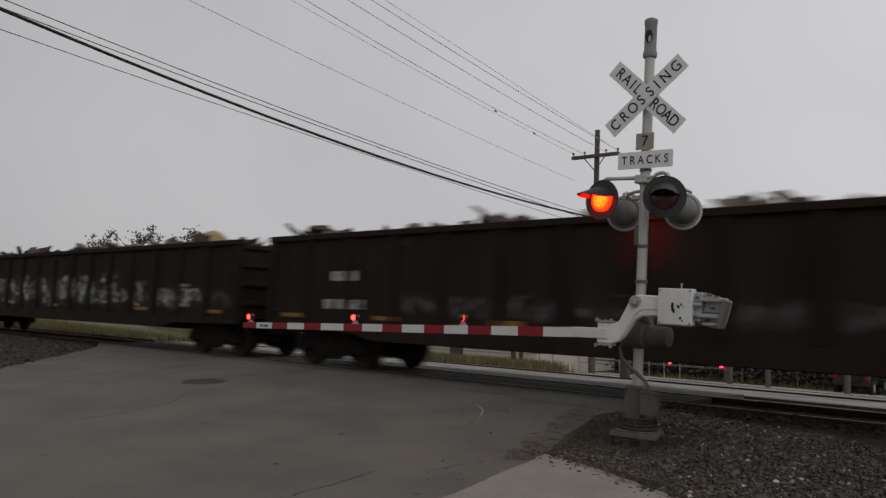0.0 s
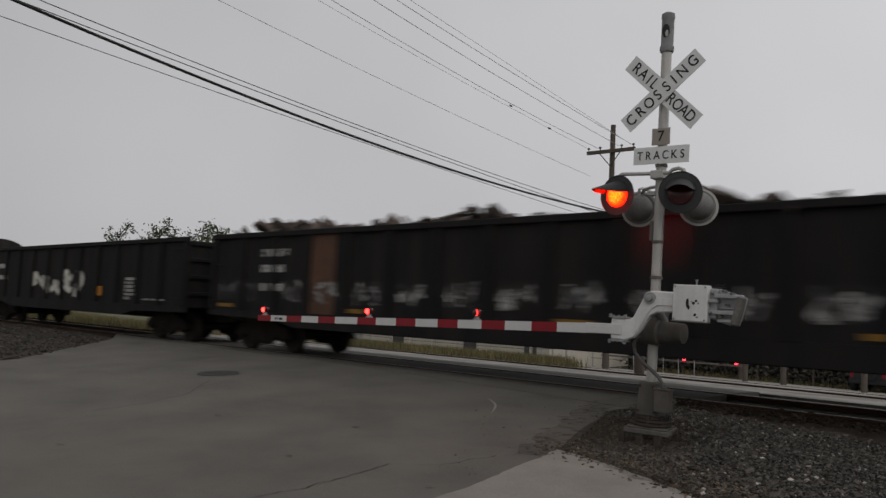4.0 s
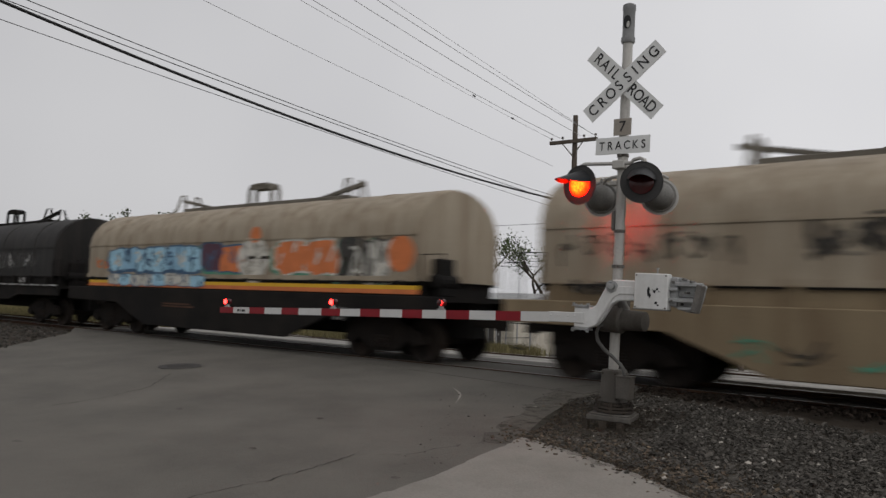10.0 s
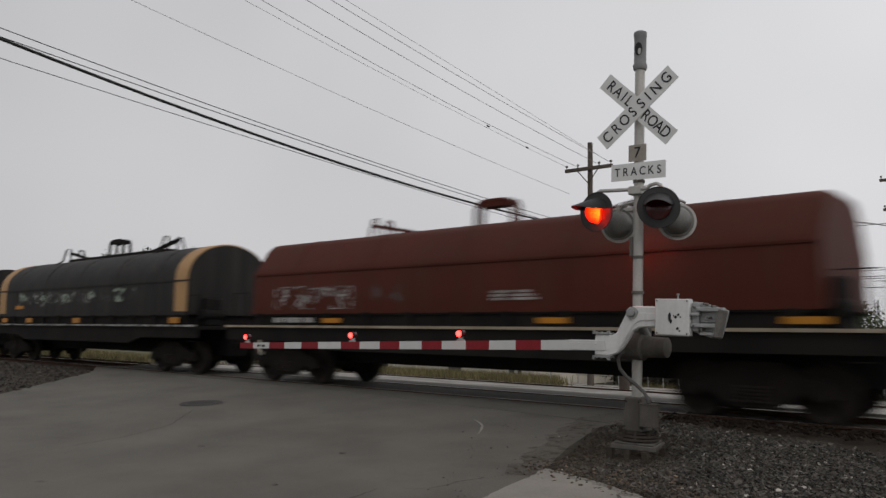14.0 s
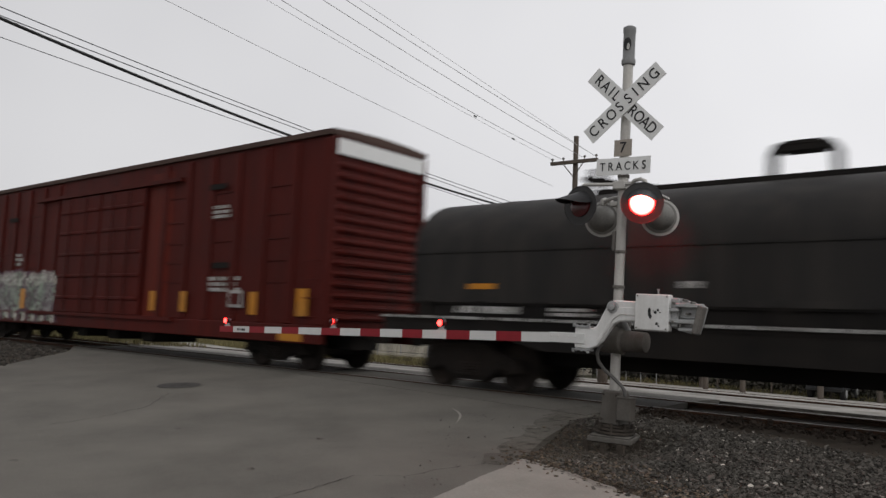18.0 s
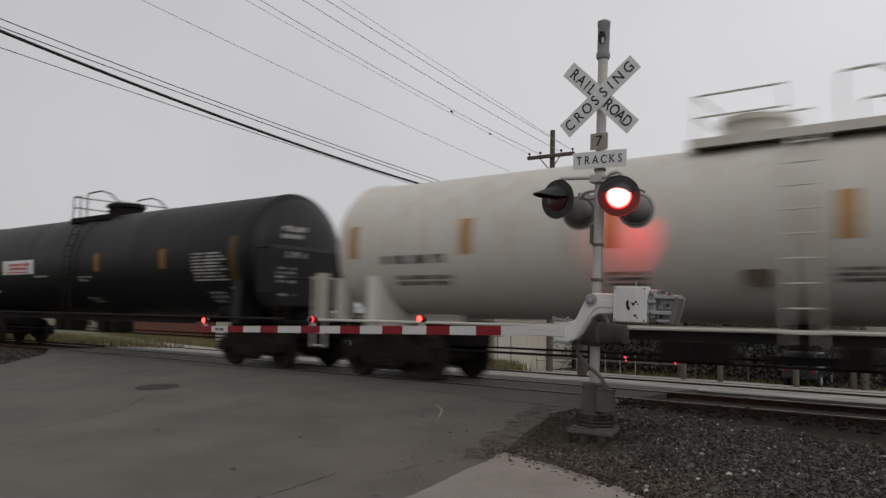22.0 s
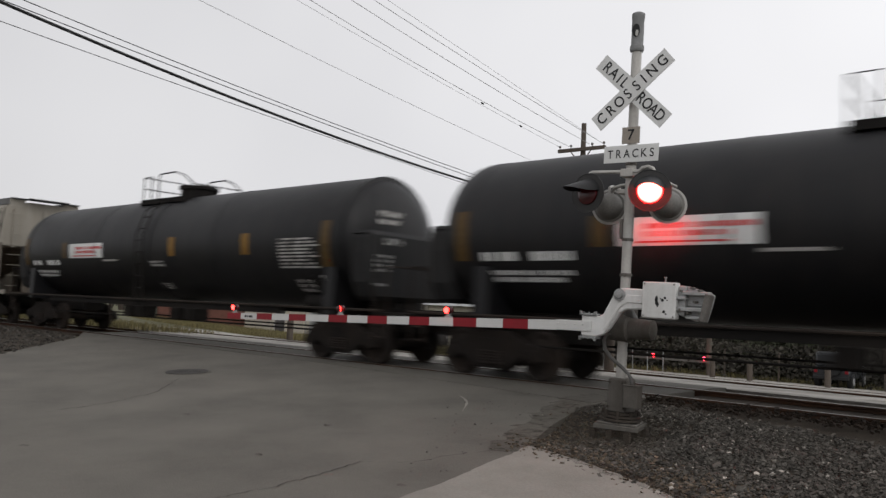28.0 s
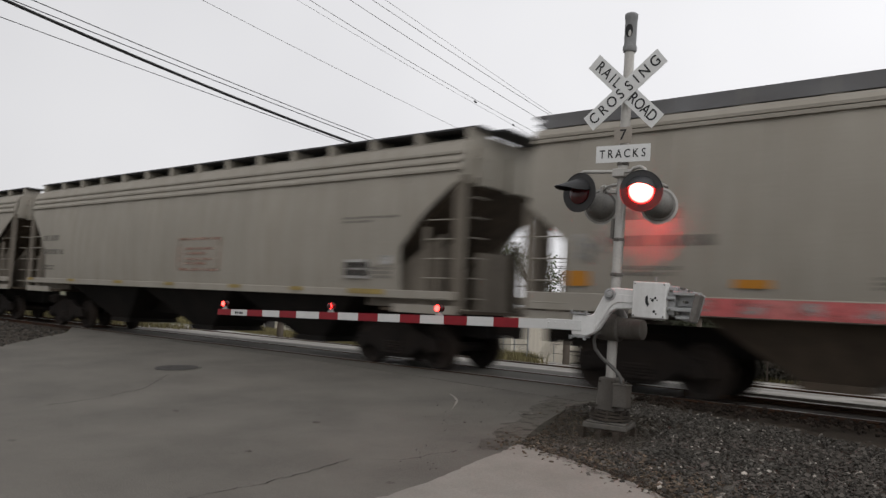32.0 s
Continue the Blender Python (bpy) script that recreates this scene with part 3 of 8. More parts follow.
def rough(outline, step, amount, seed):
    """Break an outline into short uneven runs."""
    rnd = random.Random(seed)
    pts = []
    for (x0, y0), (x1, y1) in zip(outline, outline[1:] + outline[:1]):
        n = max(1, int(math.hypot(x1 - x0, y1 - y0) / step)) if max(abs(x0), abs(y0)) < 14 else 1
        for k in range(n):
            f = k / n
            j = amount if k else 0.0
            pts.append((x0 + (x1 - x0) * f + rnd.uniform(-j, j), y0 + (y1 - y0) * f + rnd.uniform(-j, j)))
    return pts


def slab(name, outline, mat, lift, thick, label, parent=None, level=None, cuts=()):
    """A paved patch that follows the ground: outline in plan, cut into strips along y."""
    bm = bmesh.new()
    vs = [bm.verts.new((x, y, 0)) for x, y in outline]
    bm.faces.new(vs)
    for k in [y for y in (2, 4, 6, 8, 10, 11.2, 12, 13.2, 13.9, 16, 18, 20, 22, 25, 28, 32, 36, 40, 44)]:
        bmesh.ops.bisect_plane(bm, geom=bm.verts[:] + bm.edges[:] + bm.faces[:], plane_co=(0, k, 0), plane_no=(0, 1, 0))
    for axis, k in cuts:
        bmesh.ops.bisect_plane(bm, geom=bm.verts[:] + bm.edges[:] + bm.faces[:], plane_co=(k, k, 0), plane_no=(1, 0, 0) if axis == "x" else (0, 1, 0))
    top = bm.faces[:]
    ret = bmesh.ops.extrude_face_region(bm, geom=top)
    low = [g for g in ret["geom"] if isinstance(g, bmesh.types.BMVert)]
    for v in bm.verts:
        v.co.z = (level or land)(v.co.x, v.co.y) + lift
    for v in low:
        v.co.z -= thick
    ob = part(name, bm, mat, parent, label)
    return tagged(ob, label, "", "", "structure" if parent is None else "")


XS = [-1500, -600, -250, -120, -80, -60, -50, -42, -36, -30, -26, -22, -18, -14, -10, -6, -3, 0, 4, 10, 20, 40, 90, 250, 600, 1500]
YS = [-1500, -400, -100, -40, -20, -6, 0, 4, 8, 11.2, 13.9, 16, 18, 20, 22, 25, 28, 32, 36, 40, 44, 52, 60, 70, 100, 160, 300, 600, 1500]
sheet("ground", XS, YS, M["land"], -0.14, "patchy dry grass and dirt ground")

slab("road", [(-3.6, -40), (-3.6, 4.0), (-3.6, 6.0), (-4.72, 7.2), (-5.15, 8.4), (-5.55, 9.9), (-5.1, 11.58), (-24.6, 11.58), (-22.4, 10.4), (-18.5, 6.5), (-17.5, 2.0), (-19.0, -40)],
     M["asphalt"], 0.0, 0.16, "worn grey asphalt road with cracks")
slab("road_patch", [(-5.6, 10.2), (-5.4, 11.57), (-22.5, 11.57), (-20.5, 11.2), (-12.0, 10.9)], M["asphalt_dark"], 0.006, 0.02, "darker asphalt strip along the rail")
slab("pavement", rough([(-4.2, -12), (-4.42, 5.25), (-4.60, 6.6), (-4.68, 7.17), (-3.7, 6.85), (-2.99, 6.52), (-1.6, 5.7), (1.5, 3.2), (3.0, -12)], 0.09, 0.022, 2),
     M["concrete"], 0.012, 0.16, "pale worn concrete apron with a ragged edge")
slab("dirt_stain", rough([(-4.9, 6.7), (-5.3, 7.6), (-5.7, 8.8), (-6.2, 10.2), (-6.0, 11.0), (-4.4, 11.0), (-3.6, 8.0), (-4.4, 7.0)], 0.12, 0.11, 3), M["dirt_film"], 0.009, 0.004, "dark dirt washed onto the asphalt beside the gravel")
slab("dirt_stain_2", rough([(-4.6, 7.08), (-3.7, 6.72), (-2.9, 6.38), (-1.5, 5.55), (1.5, 3.0), (1.6, 3.3), (-1.5, 5.9), (-3.6, 7.0)], 0.08, 0.05, 4), M["dirt_film"], 0.020, 0.004, "dirt and grit on the edge of the apron")
slab("gravel_bed", [(-4.72, 7.2), (-5.15, 8.4), (-5.55, 9.9), (-5.1, 10.9), (-3.0, 10.4), (0.0, 9.4), (9, 9.0), (9, 3.0), (1.5, 3.2), (-1.6, 5.7), (-2.99, 6.52), (-3.7, 6.85)],
     M["soil"], -0.02, 0.12, "dark dirt under the crossing's gravel", None, gravel_top,
     [("x", -5.7 + 0.2 * k) for k in range(13)] + [("y", 7.3 + 0.2 * k) for k in range(13)])
slab("gravel_bed_2", [(-18.5, 6.5), (-22.4, 10.4), (-24.6, 11.0), (-60, 11.0), (-60, 6.0)], M["soil"], -0.02, 0.12, "dark dirt under the roadside gravel")
slab("trackside", [(-5.1, 10.9), (-3.0, 10.4), (0.0, 9.4), (9, 9.0), (40, 9.0), (40, 14.6), (-5.1, 14.6)], M["soil"], -0.07, 0.12, "oily brown dirt beside the rails")
slab("trackside_2", [(-24.6, 11.0), (-24.6, 14.6), (-120, 14.6), (-120, 11.0)], M["soil"], -0.07, 0.12, "oily brown dirt beside the rails")
slab("crossing_panel", [(-5.2, 11.74), (-24.5, 11.74), (-24.5, 13.08), (-5.2, 13.08)], M["asphalt_dark"], 0.004, 0.1, "asphalt filling between the rails of the crossing")
slab("crossing_panel_2", [(-5.2, 13.22), (-24.5, 13.22), (-24.5, 14.2), (-5.2, 14.6)], M["asphalt_dark"], 0.004, 0.1, "dark asphalt behind the far rail")
slab("far_lot", [(-24.5, 14.2), (-5.2, 14.6), (-1.5, 14.8), (12, 14.8), (30, 18), (30, 43.8), (-2, 43.8), (-6.5, 43.5), (-17.5, 42.0), (-24, 41), (-23.5, 35), (-17, 28), (-13.0, 20.5), (-11.0, 17.6), (-22, 19.5), (-40, 26), (-40, 20.5), (-30, 16.2)],
     M["lot"], -0.02, 0.1, "pale dusty concrete paving behind the tracks")


def rail_profile(y):
    return [(y - 0.07, -0.17), (y + 0.07, -0.17), (y + 0.07, -0.155), (y + 0.012, -0.13), (y + 0.012, -0.045), (y + 0.036, -0.03),
            (y + 0.036, -0.004), (y + 0.028, 0.0), (y - 0.028, 0.0), (y - 0.036, -0.004), (y - 0.036, -0.03), (y - 0.012, -0.045), (y - 0.012, -0.13), (y - 0.07, -0.155)]


def track(y, x0, x1, lift, ties=True):
    """Two rails; ties where no paving hides them."""
    t = thing("railway_track", pose(0, y, lift), "rusty steel rails with shiny heads in dirt", "railway track", "tracks", "structure")
    for s in (-0.7525, 0.7525):
        bm = bmesh.new()
        prism(bm, rail_profile(s), "x", x0, x1)
        r = part("rail", bm, M["rail_side"], t)
        bm = bmesh.new()
        bx(bm, x0, x1, s - 0.026, s + 0.026, 0.0005, 0.003)
        part("rail_head", bm, M["rail_top"], r, "polished running surface")
    if ties:
        bm = bmesh.new()
        bx(bm, -0.115, 0.115, -1.3, 1.3, -0.34, -0.175)
        me = to_mesh("tie", bm, M["tie"])
        for a, b in ((-60, -25), (-4.6, 14)):
            n = int((b - a) / 0.53)
            for i in range(n):
                o = part("tie", me, None, t)
                o.location.x = a + i * 0.53
    return t


track(TRACK_Y, -400, 300, 0.0)
track(TRACK_Y + 4.3, -400, 300, -0.153, False)
track(TRACK_Y + 8.6, -400, 300, -0.44, False)
track(TRACK_Y + 12.9, -400, 300, -0.79, False)


def stones(name, n, place, size, mat, label, seed):
    """Loose stones: low irregular lumps, one object."""
    rnd = random.Random(seed)
    base = [Vector((math.cos(a) * math.cos(b), math.sin(a) * math.cos(b), math.sin(b))) for b, k in ((-0.5, 4), (0.5, 4)) for a in (2 * math.pi * i / k + (0.7 if b > 0 else 0) for i in range(k))]
    faces = [(0, 1, 5, 4), (1, 2, 6, 5), (2, 3, 7, 6), (3, 0, 4, 7), (4, 5, 6, 7)]
    verts, polys = [], []
    for _ in range(n):
        x, y = place(rnd)
        s = size * rnd.choice((0.5, 0.7, 0.85, 1.0, 1.0, 1.35)) * rnd.uniform(0.8, 1.2)
        z = gravel_top(x, y) + rnd.uniform(0.0, 0.5) * s
        turn = Euler((rnd.uniform(-0.6, 0.6), rnd.uniform(-0.6, 0.6), rnd.uniform(0, 6.3))).to_matrix()
        k = len(verts)
        sx, sy, sz = rnd.uniform(0.7, 1.4), rnd.uniform(0.6, 1.0), rnd.uniform(0.5, 0.9)
        for b in base:
            p = turn @ Vector((b.x * sx * rnd.uniform(0.75, 1.2), b.y * sy * rnd.uniform(0.75, 1.2), b.z * sz * rnd.uniform(0.8, 1.1))) * s
            verts.append((x + p.x, y + p.y, z + p.z))
        polys += [tuple(k + i for i in f) for f in faces]
    me = bpy.data.meshes.new(name)
    me.from_pydata(verts, [], polys)
    me.materials.append(mat)
    return tagged(new(name, me), label, "gravel", "", "stuff")


def inside(x, y, poly):
    c = False
    for (x0, y0), (x1, y1) in zip(poly, poly[1:] + poly[:1]):
        if (y0 > y) != (y1 > y) and x < (x1 - x0) * (y - y0) / (y1 - y0) + x0:
            c = not c
    return c


def scatter(poly, ragged=0.15):
    xs, ys = [p[0] for p in poly], [p[1] for p in poly]

    def place(rnd):
        while True:
            x, y = rnd.uniform(min(xs), max(xs)), rnd.uniform(min(ys), max(ys))
            if inside(x, y, poly):
                return x + rnd.gauss(0, ragged), y + rnd.gauss(0, ragged)
    return place


GRAVEL = [(-4.62, 7.25), (-5.05, 8.4), (-5.35, 9.8), (-4.9, 10.6), (-3.0, 10.15), (0.0, 9.2), (3, 8.7), (3, 4.0), (1.5, 3.3), (-1.5, 5.8), (-2.9, 6.6), (-3.65, 6.95)]
stones("gravel", 32000, scatter(GRAVEL, 0.12), 0.0225, M["gravel"], "coarse grey crushed gravel round the signal mast", 3)
stones("gravel_brown", 4200, scatter([(-4.75, 7.1), (-5.15, 8.2), (-5.3, 9.4), (-4.7, 9.2), (-4.4, 7.9), (-3.2, 7.4), (-1.4, 6.5), (1.5, 4.2), (1.5, 3.2), (-1.5, 5.7), (-2.9, 6.5), (-3.65, 6.85)], 0.16), 0.021, M["gravel_brown"], "brownish stones and dirt along the gravel's edge", 12)
stones("gravel_coarse", 900, scatter(GRAVEL, 0.15), 0.036, M["gravel"], "larger grey stones lying in the gravel", 13)
stones("gravel_light", 1100, scatter(GRAVEL, 0.2), 0.021, M["pale_stone"], "pale chips among the gravel", 9)
stones("gravel_spill", 1500, scatter(GRAVEL, 0.38), 0.016, M["gravel"], "loose stones spilled round the gravel", 10)
stones("gravel_verge", 9000, scatter([(-18.6, 6.6), (-22.3, 10.2), (-24.6, 10.8), (-48, 10.8), (-48, 6.0), (-30, 3.0), (-18.4, 3.0)], 0.1), 0.04, M["gravel"], "coarse grey gravel beside the road", 4)
stones("ballast", 5000, scatter([(-5.2, 10.9), (14, 9.4), (14, 11.4), (-5.2, 11.4)], 0.1), 0.035, M["ballast"], "dark brown oily ballast along the rail", 5)
stones("loose_stones", 70, scatter([(-4.5, 5.4), (-4.8, 7.0), (-5.4, 8.6), (-6.2, 9.8), (-7.5, 9.5), (-6.0, 6.5)], 0.3), 0.011, M["gravel"], "loose grit washed onto the asphalt", 6)


def manhole():
    t = thing("manhole_cover", pose(-13.1, 8.2, land(-13.1, 8.2) + 0.004), "round cast-iron manhole cover set in the asphalt", "manhole cover")
    slope = math.degrees(math.atan(0.053))
    bm = bmesh.new()
    lathe(bm, (0, 0, 0), (0, 0, 1), [(-0.05, 0.39), (0.008, 0.39), (0.010, 0.36), (0.003, 0.35)], 36)
    part("ring", bm, M["cover_iron"], t)
    bm = bmesh.new()
    lathe(bm, (0, 0, 0), (0, 0, 1), [(-0.04, 0.34), (0.007, 0.34), (0.008, 0.335)], 36)
    for i in range(-3, 4):
        for j in range(-3, 4):
            if i * i + j * j < 6:
                bx(bm, i * 0.1 - 0.03, i * 0.1 + 0.03, j * 0.1 - 0.03, j * 0.1 + 0.03, 0.006, 0.011)
    part("lid", bm, M["cover_iron"], t)
    bm = bmesh.new()
    lathe(bm, (0.05, 0.03, 0), (0, 0, 1), [(-0.05, 0.40), (0.001, 0.40)], 30)
    part("asphalt_collar", bm, M["asphalt_dark"], t, "dark asphalt patch around the cover")
    t.rotation_euler = (radians(slope), 0, 0)


manhole()


def cracks(seed):
    """Sealed and open cracks: thin dark ribbons lying on the asphalt."""
    rnd = random.Random(seed)
    runs = [[(-4.78, 6.87), (-5.05, 6.35), (-5.17, 5.81), (-5.57, 5.46), (-5.47, 4.73), (-5.53, 4.0), (-5.8, 2.0)],
            [(-10.72, 4.82), (-10.78, 5.55), (-11.22, 6.52), (-12.4, 7.6)]]
    for line in runs:
        bm = bmesh.new()
        rows = []
        for (xa, ya), (xb, yb) in zip(line, line[1:]):
            n = max(3, int(math.hypot(xb - xa, yb - ya) / 0.07))
            for k in range(n):
                f = k / n
                x, y = xa + (xb - xa) * f + rnd.gauss(0, 0.018), ya + (yb - ya) * f + rnd.gauss(0, 0.018)
                w = rnd.uniform(0.002, 0.008)
                z = land(x, y) + 0.004
                rows.append((bm.verts.new((x - w, y - w, z)), bm.verts.new((x + w, y + w, z))))
        for p, q in zip(rows, rows[1:]):
            bm.faces.new((p[0], p[1], q[1], q[0]))
        tagged(part("road_crack", bm, M["crack"]), "thin dark crack in the asphalt", "crack", "cracks in the road", "structure")
    # old oil spots and one pale scratch
    for k, (x, y) in enumerate(((-7.2, 6.5), (-8.8, 3.6), (-6.57, 5.0), (-9.14, 5.75), (-4.67, 5.12))):
        slab("oil_spot", rough([(x + rnd.uniform(0.03, 0.08) * math.cos(a), y + rnd.uniform(0.02, 0.06) * math.sin(a)) for a in (k + 2 * math.pi * i / 9 for i in range(9))], 1.0, 0.0, 1), M["dirt_film"], 0.006, 0.003, "small old oil spot on the asphalt")
    bm = bmesh.new()
    rows = []
    for k in range(13):
        f = k / 12
        x, y = -7.45 + 0.84 * f + 0.05 * math.sin(3 * f), 9.41 - 0.95 * f + 0.06 * math.sin(4 * f)
        w = 0.012 * math.sin(math.pi * min(1, f + 0.1)) + 0.003
        rows.append((bm.verts.new((x - w, y - w, land(x, y) + 0.004)), bm.verts.new((x + w, y + w, land(x, y) + 0.004))))
    for p, q in zip(rows, rows[1:]):
        bm.faces.new((p[0], p[1], q[1], q[0]))
    tagged(part("road_scratch", bm, M["concrete"]), "pale curved scratch on the asphalt", "scratch", "", "structure")


cracks(8)


# ---- crossing signal ----
def signal():
    zb = land(-4.5, 8.9)
    t = thing("crossing_signal", pose(-4.46, 8.82, zb), "grey railroad crossing signal mast with crossbuck, flashing lamps and lowered gate", "crossing signal")
    lean = Matrix.Rotation(radians(1.6), 4, "Y")
    top = 5.24

    def put(ob, x=0.0, y=0.0, z=0.0, m=None):
        ob.matrix_basis = lean @ Matrix.Translation((x, y, z)) @ (m or Matrix())
        return ob
    bm = bmesh.new()
    lathe(bm, (0, 0, 0.3), (0, 0, 1), [(0, 0.062), (top - 0.75, 0.062)], 20)
    put(part("mast", bm, M["mast_alu"], t, "weathered aluminium mast", True))
    bm = bmesh.new()
    lathe(bm, (0, 0, top - 0.5), (0, 0, 1), [(-0.02, 0.078), (0.0, 0.088), (0.05, 0.088), (0.055, 0.076), (0.40, 0.076), (0.41, 0.082), (0.47, 0.082), (0.49, 0.05)], 20)
    cap = put(part("bell", bm, M["bell_grey"], t, "grey bell housing on the mast top", True))
    bm = bmesh.new()
    lathe(bm, (0.012, -0.070, 0.24 + top - 0.5), (0.15, -1, 0), [(0, 0.050), (0.014, 0.046)], 18)
    for v in bm.verts:
        v.co.z = top - 0.26 + (v.co.z - (top - 0.26)) * 1.75
    part("opening", bm, M["black_paint"], cap, "dark oval sound opening")
    bm = bmesh.new()
    lathe(bm, (0.030, -0.082, top - 0.30), (0.15, -1, 0), [(0, 0.020), (0.006, 0.018)], 12)
    for v in bm.verts:
        v.co.z = top - 0.30 + (v.co.z - (top - 0.30)) * 2.2
    part("horn_lip", bm, M["lamp_rim"], cap, "pale horn lip inside the opening")

    # crossbuck: two blades crossing at right angles, facing the road
    face = pose(0.027, -0.115, 4.192, 0, 0, 2)
    for name, ang, depth, words in (("blade", 43.5, 0.0, zip("RAILROAD", (-0.49, -0.36, -0.25, -0.155, 0.16, 0.28, 0.395, 0.51))), ("blade", -40, -0.012, zip("CROSSING", (-0.515, -0.36, -0.21, -0.07, 0.075, 0.195, 0.33, 0.50)))):
        bm = bmesh.new()
        bx(bm, -0.621, 0.621 if ang > 0 else 0.611, -0.004, 0.004, -0.111, 0.111)
        b = put(part(name, bm, M["sign_white"], t, "white enamelled crossbuck blade with black letters"), m=face @ pose(0, depth, 0, 0, ang, 0))
        for letter, along in words:
            me = text_mesh(letter, 0.198)
            me.materials.append(M["letter_black"])
            o = part("lettering", me, None, b, "black letter " + letter)
            o.matrix_basis = pose(along, -0.0065, -0.002, 90, 0, 0)
            o.scale = (0.86, 1, 1)
    bm = bmesh.new()
    bx(bm, -0.118, 0.118, -0.004, 0.004, -0.105, 0.105)
    s = put(part("count_plate", bm, M["plate_worn"], t, "grey plate with the number of tracks"), m=pose(0.018, -0.085, 3.63, 0, 0, 2))
    me = text_mesh("7", 0.19)
    me.materials.append(M["letter_black"])
    part("lettering", me, None, s, "black figure 7").matrix_basis = pose(0.0, -0.0065, 0, 90, 0, 0)
    bm = bmesh.new()
    bx(bm, -0.362, 0.362, -0.004, 0.004, -0.108, 0.108)
    s = put(part("tracks_plate", bm, M["sign_white"], t, "white plate with black letters"), m=pose(0.033, -0.095, 3.395, 0, 0, 2))
    for letter, along in zip("TRACKS", (-0.275, -0.165, -0.052, 0.062, 0.172, 0.278)):
        me = text_mesh(letter, 0.150)
        me.materials.append(M["letter_black"])
        o = part("lettering", me, None, s, "black letter " + letter)
        o.matrix_basis = pose(along, -0.0065, -0.005, 90, 0, 0)
        o.scale = (0.84, 1, 1)

    # lamp cross-arm with cable elbows
    bm = bmesh.new()
    tube(bm, [(-0.545, -0.12, 3.06), (-0.54, -0.12, 3.15), (-0.48, -0.12, 3.18), (0.0, -0.1, 3.165), (0.16, -0.1, 3.165), (0.20, -0.1, 3.20), (0.28, -0.1, 3.215), (0.34, -0.1, 3.19), (0.37, -0.1, 3.12), (0.37, -0.1, 3.04)], 0.024, 8)
    put(part("cross_arm", bm, M["mast_alu"], t, "grey pipe arm that carries the lamps", True))
    bm = bmesh.new()
    bx(bm, -0.085, 0.085, -0.13, 0.08, 3.10, 3.205)
    put(part("arm_clamp", soften(bm), M["mast_alu"], t))
    bm = bmesh.new()
    bx(bm, -0.15, -0.05, -0.05, 0.05, 2.90, 2.96)
    put(part("lamp_bracket", soften(bm), M["mast_alu"], t))
    bm = bmesh.new()
    tube(bm, [(0.0, 0.06, 3.03), (-0.20, 0.16, 3.04), (-0.34, 0.24, 3.03), (-0.39, 0.27, 2.98), (-0.40, 0.28, 2.93)], 0.022, 8)
    tube(bm, [(0.0, 0.06, 3.03), (0.20, 0.20, 3.04), (0.33, 0.30, 3.03), (0.36, 0.32, 2.95)], 0.022, 8)
    put(part("rear_arm", bm, M["mast_alu"], t, "grey pipe arm of the rear lamps", True))
    for z, r in ((3.26, 0.074), (2.30, 0.070), (1.86, 0.078)):
        bm = bmesh.new()
        lathe(bm, (0, 0, z), (0, 0, 1), [(0, r), (0.035, r), (0.04, r - 0.008)], 16)
        bx(bm, -0.02, 0.02, -r - 0.03, -r + 0.01, z + 0.004, z + 0.03)
        put(part("mast_band", bm, M["galv_dark"], t, "weathered clamp band round the mast"))
    bm = bmesh.new()
    bx(bm, -0.10, -0.055, -0.05, 0.03, 2.33, 2.58)
    put(part("cable_box", soften(bm, 0.01), M["galv_dark"], t, "narrow dark box strapped to the mast"))
    lenses = []

    def lens_disc(lit, parent, size=1.0):
        """A disc with a diode face and a plain dark face, turned about by the flasher."""
        bm = bmesh.new()
        for side, mat_i in ((-1, 0), (1, 1)):
            rr = [ring(bm, (0, side * d, 0), (0, 1, 0), r * size, 32) for d, r in ((0.002, 0.150), (0.030, 0.147), (0.046, 0.11), (0.054, 0.02))]
            for p, q in zip(rr, rr[1:]):
                n = len(p)
                for i in range(n):
                    f = bm.faces.new((p[i], p[(i + 1) % n], q[(i + 1) % n], q[i]))
                    f.material_index = mat_i
            bm.faces.new(rr[-1]).material_index = mat_i
        # dark seat ring round the edge keeps the light on one side
        seat = [ring(bm, (0, d, 0), (0, 1, 0), r * size, 32) for d, r in ((-0.002, 0.1495), (-0.002, 0.1530), (0.002, 0.1530), (0.002, 0.1495))]
        for p, q in zip(seat, seat[1:]):
            for i in range(32):
                bm.faces.new((p[i], p[(i + 1) % 32], q[(i + 1) % 32], q[i])).material_index = 1
        return part("lens", bm, [M[lit], M["lens_dark"]], parent, "red lamp lens that flashes", True)
    for dx, z, turn, tilt in ((-0.485, 2.90, -8, 0), (0.36, 2.90, 23, 0)):
        bm = bmesh.new()
        lathe(bm, (0, 0.0, 0), (0, -1, 0), [(-0.03, 0.20), (-0.005, 0.246), (0.0, 0.254), (0.008, 0.256), (0.012, 0.252), (0.004, 0.245), (0.004, 0.156), (-0.028, 0.156)], 40)
        head = put(part("lamp_head", bm, M["lamp_black"], t, "round black background disc of a flashing lamp", True), m=pose(dx, -0.2, z, tilt, 0, turn))
        bm = bmesh.new()
        lathe(bm, (0, 0.0, 0), (0, 1, 0), [(0.0, 0.17), (0.10, 0.165), (0.17, 0.13), (0.19, 0.05)], 24)
        part("housing", bm, M["black_paint"], head, "", True)
        # hood: a half tube over the lens that runs forward
        bm = bmesh.new()
        seg, rows = 18, []
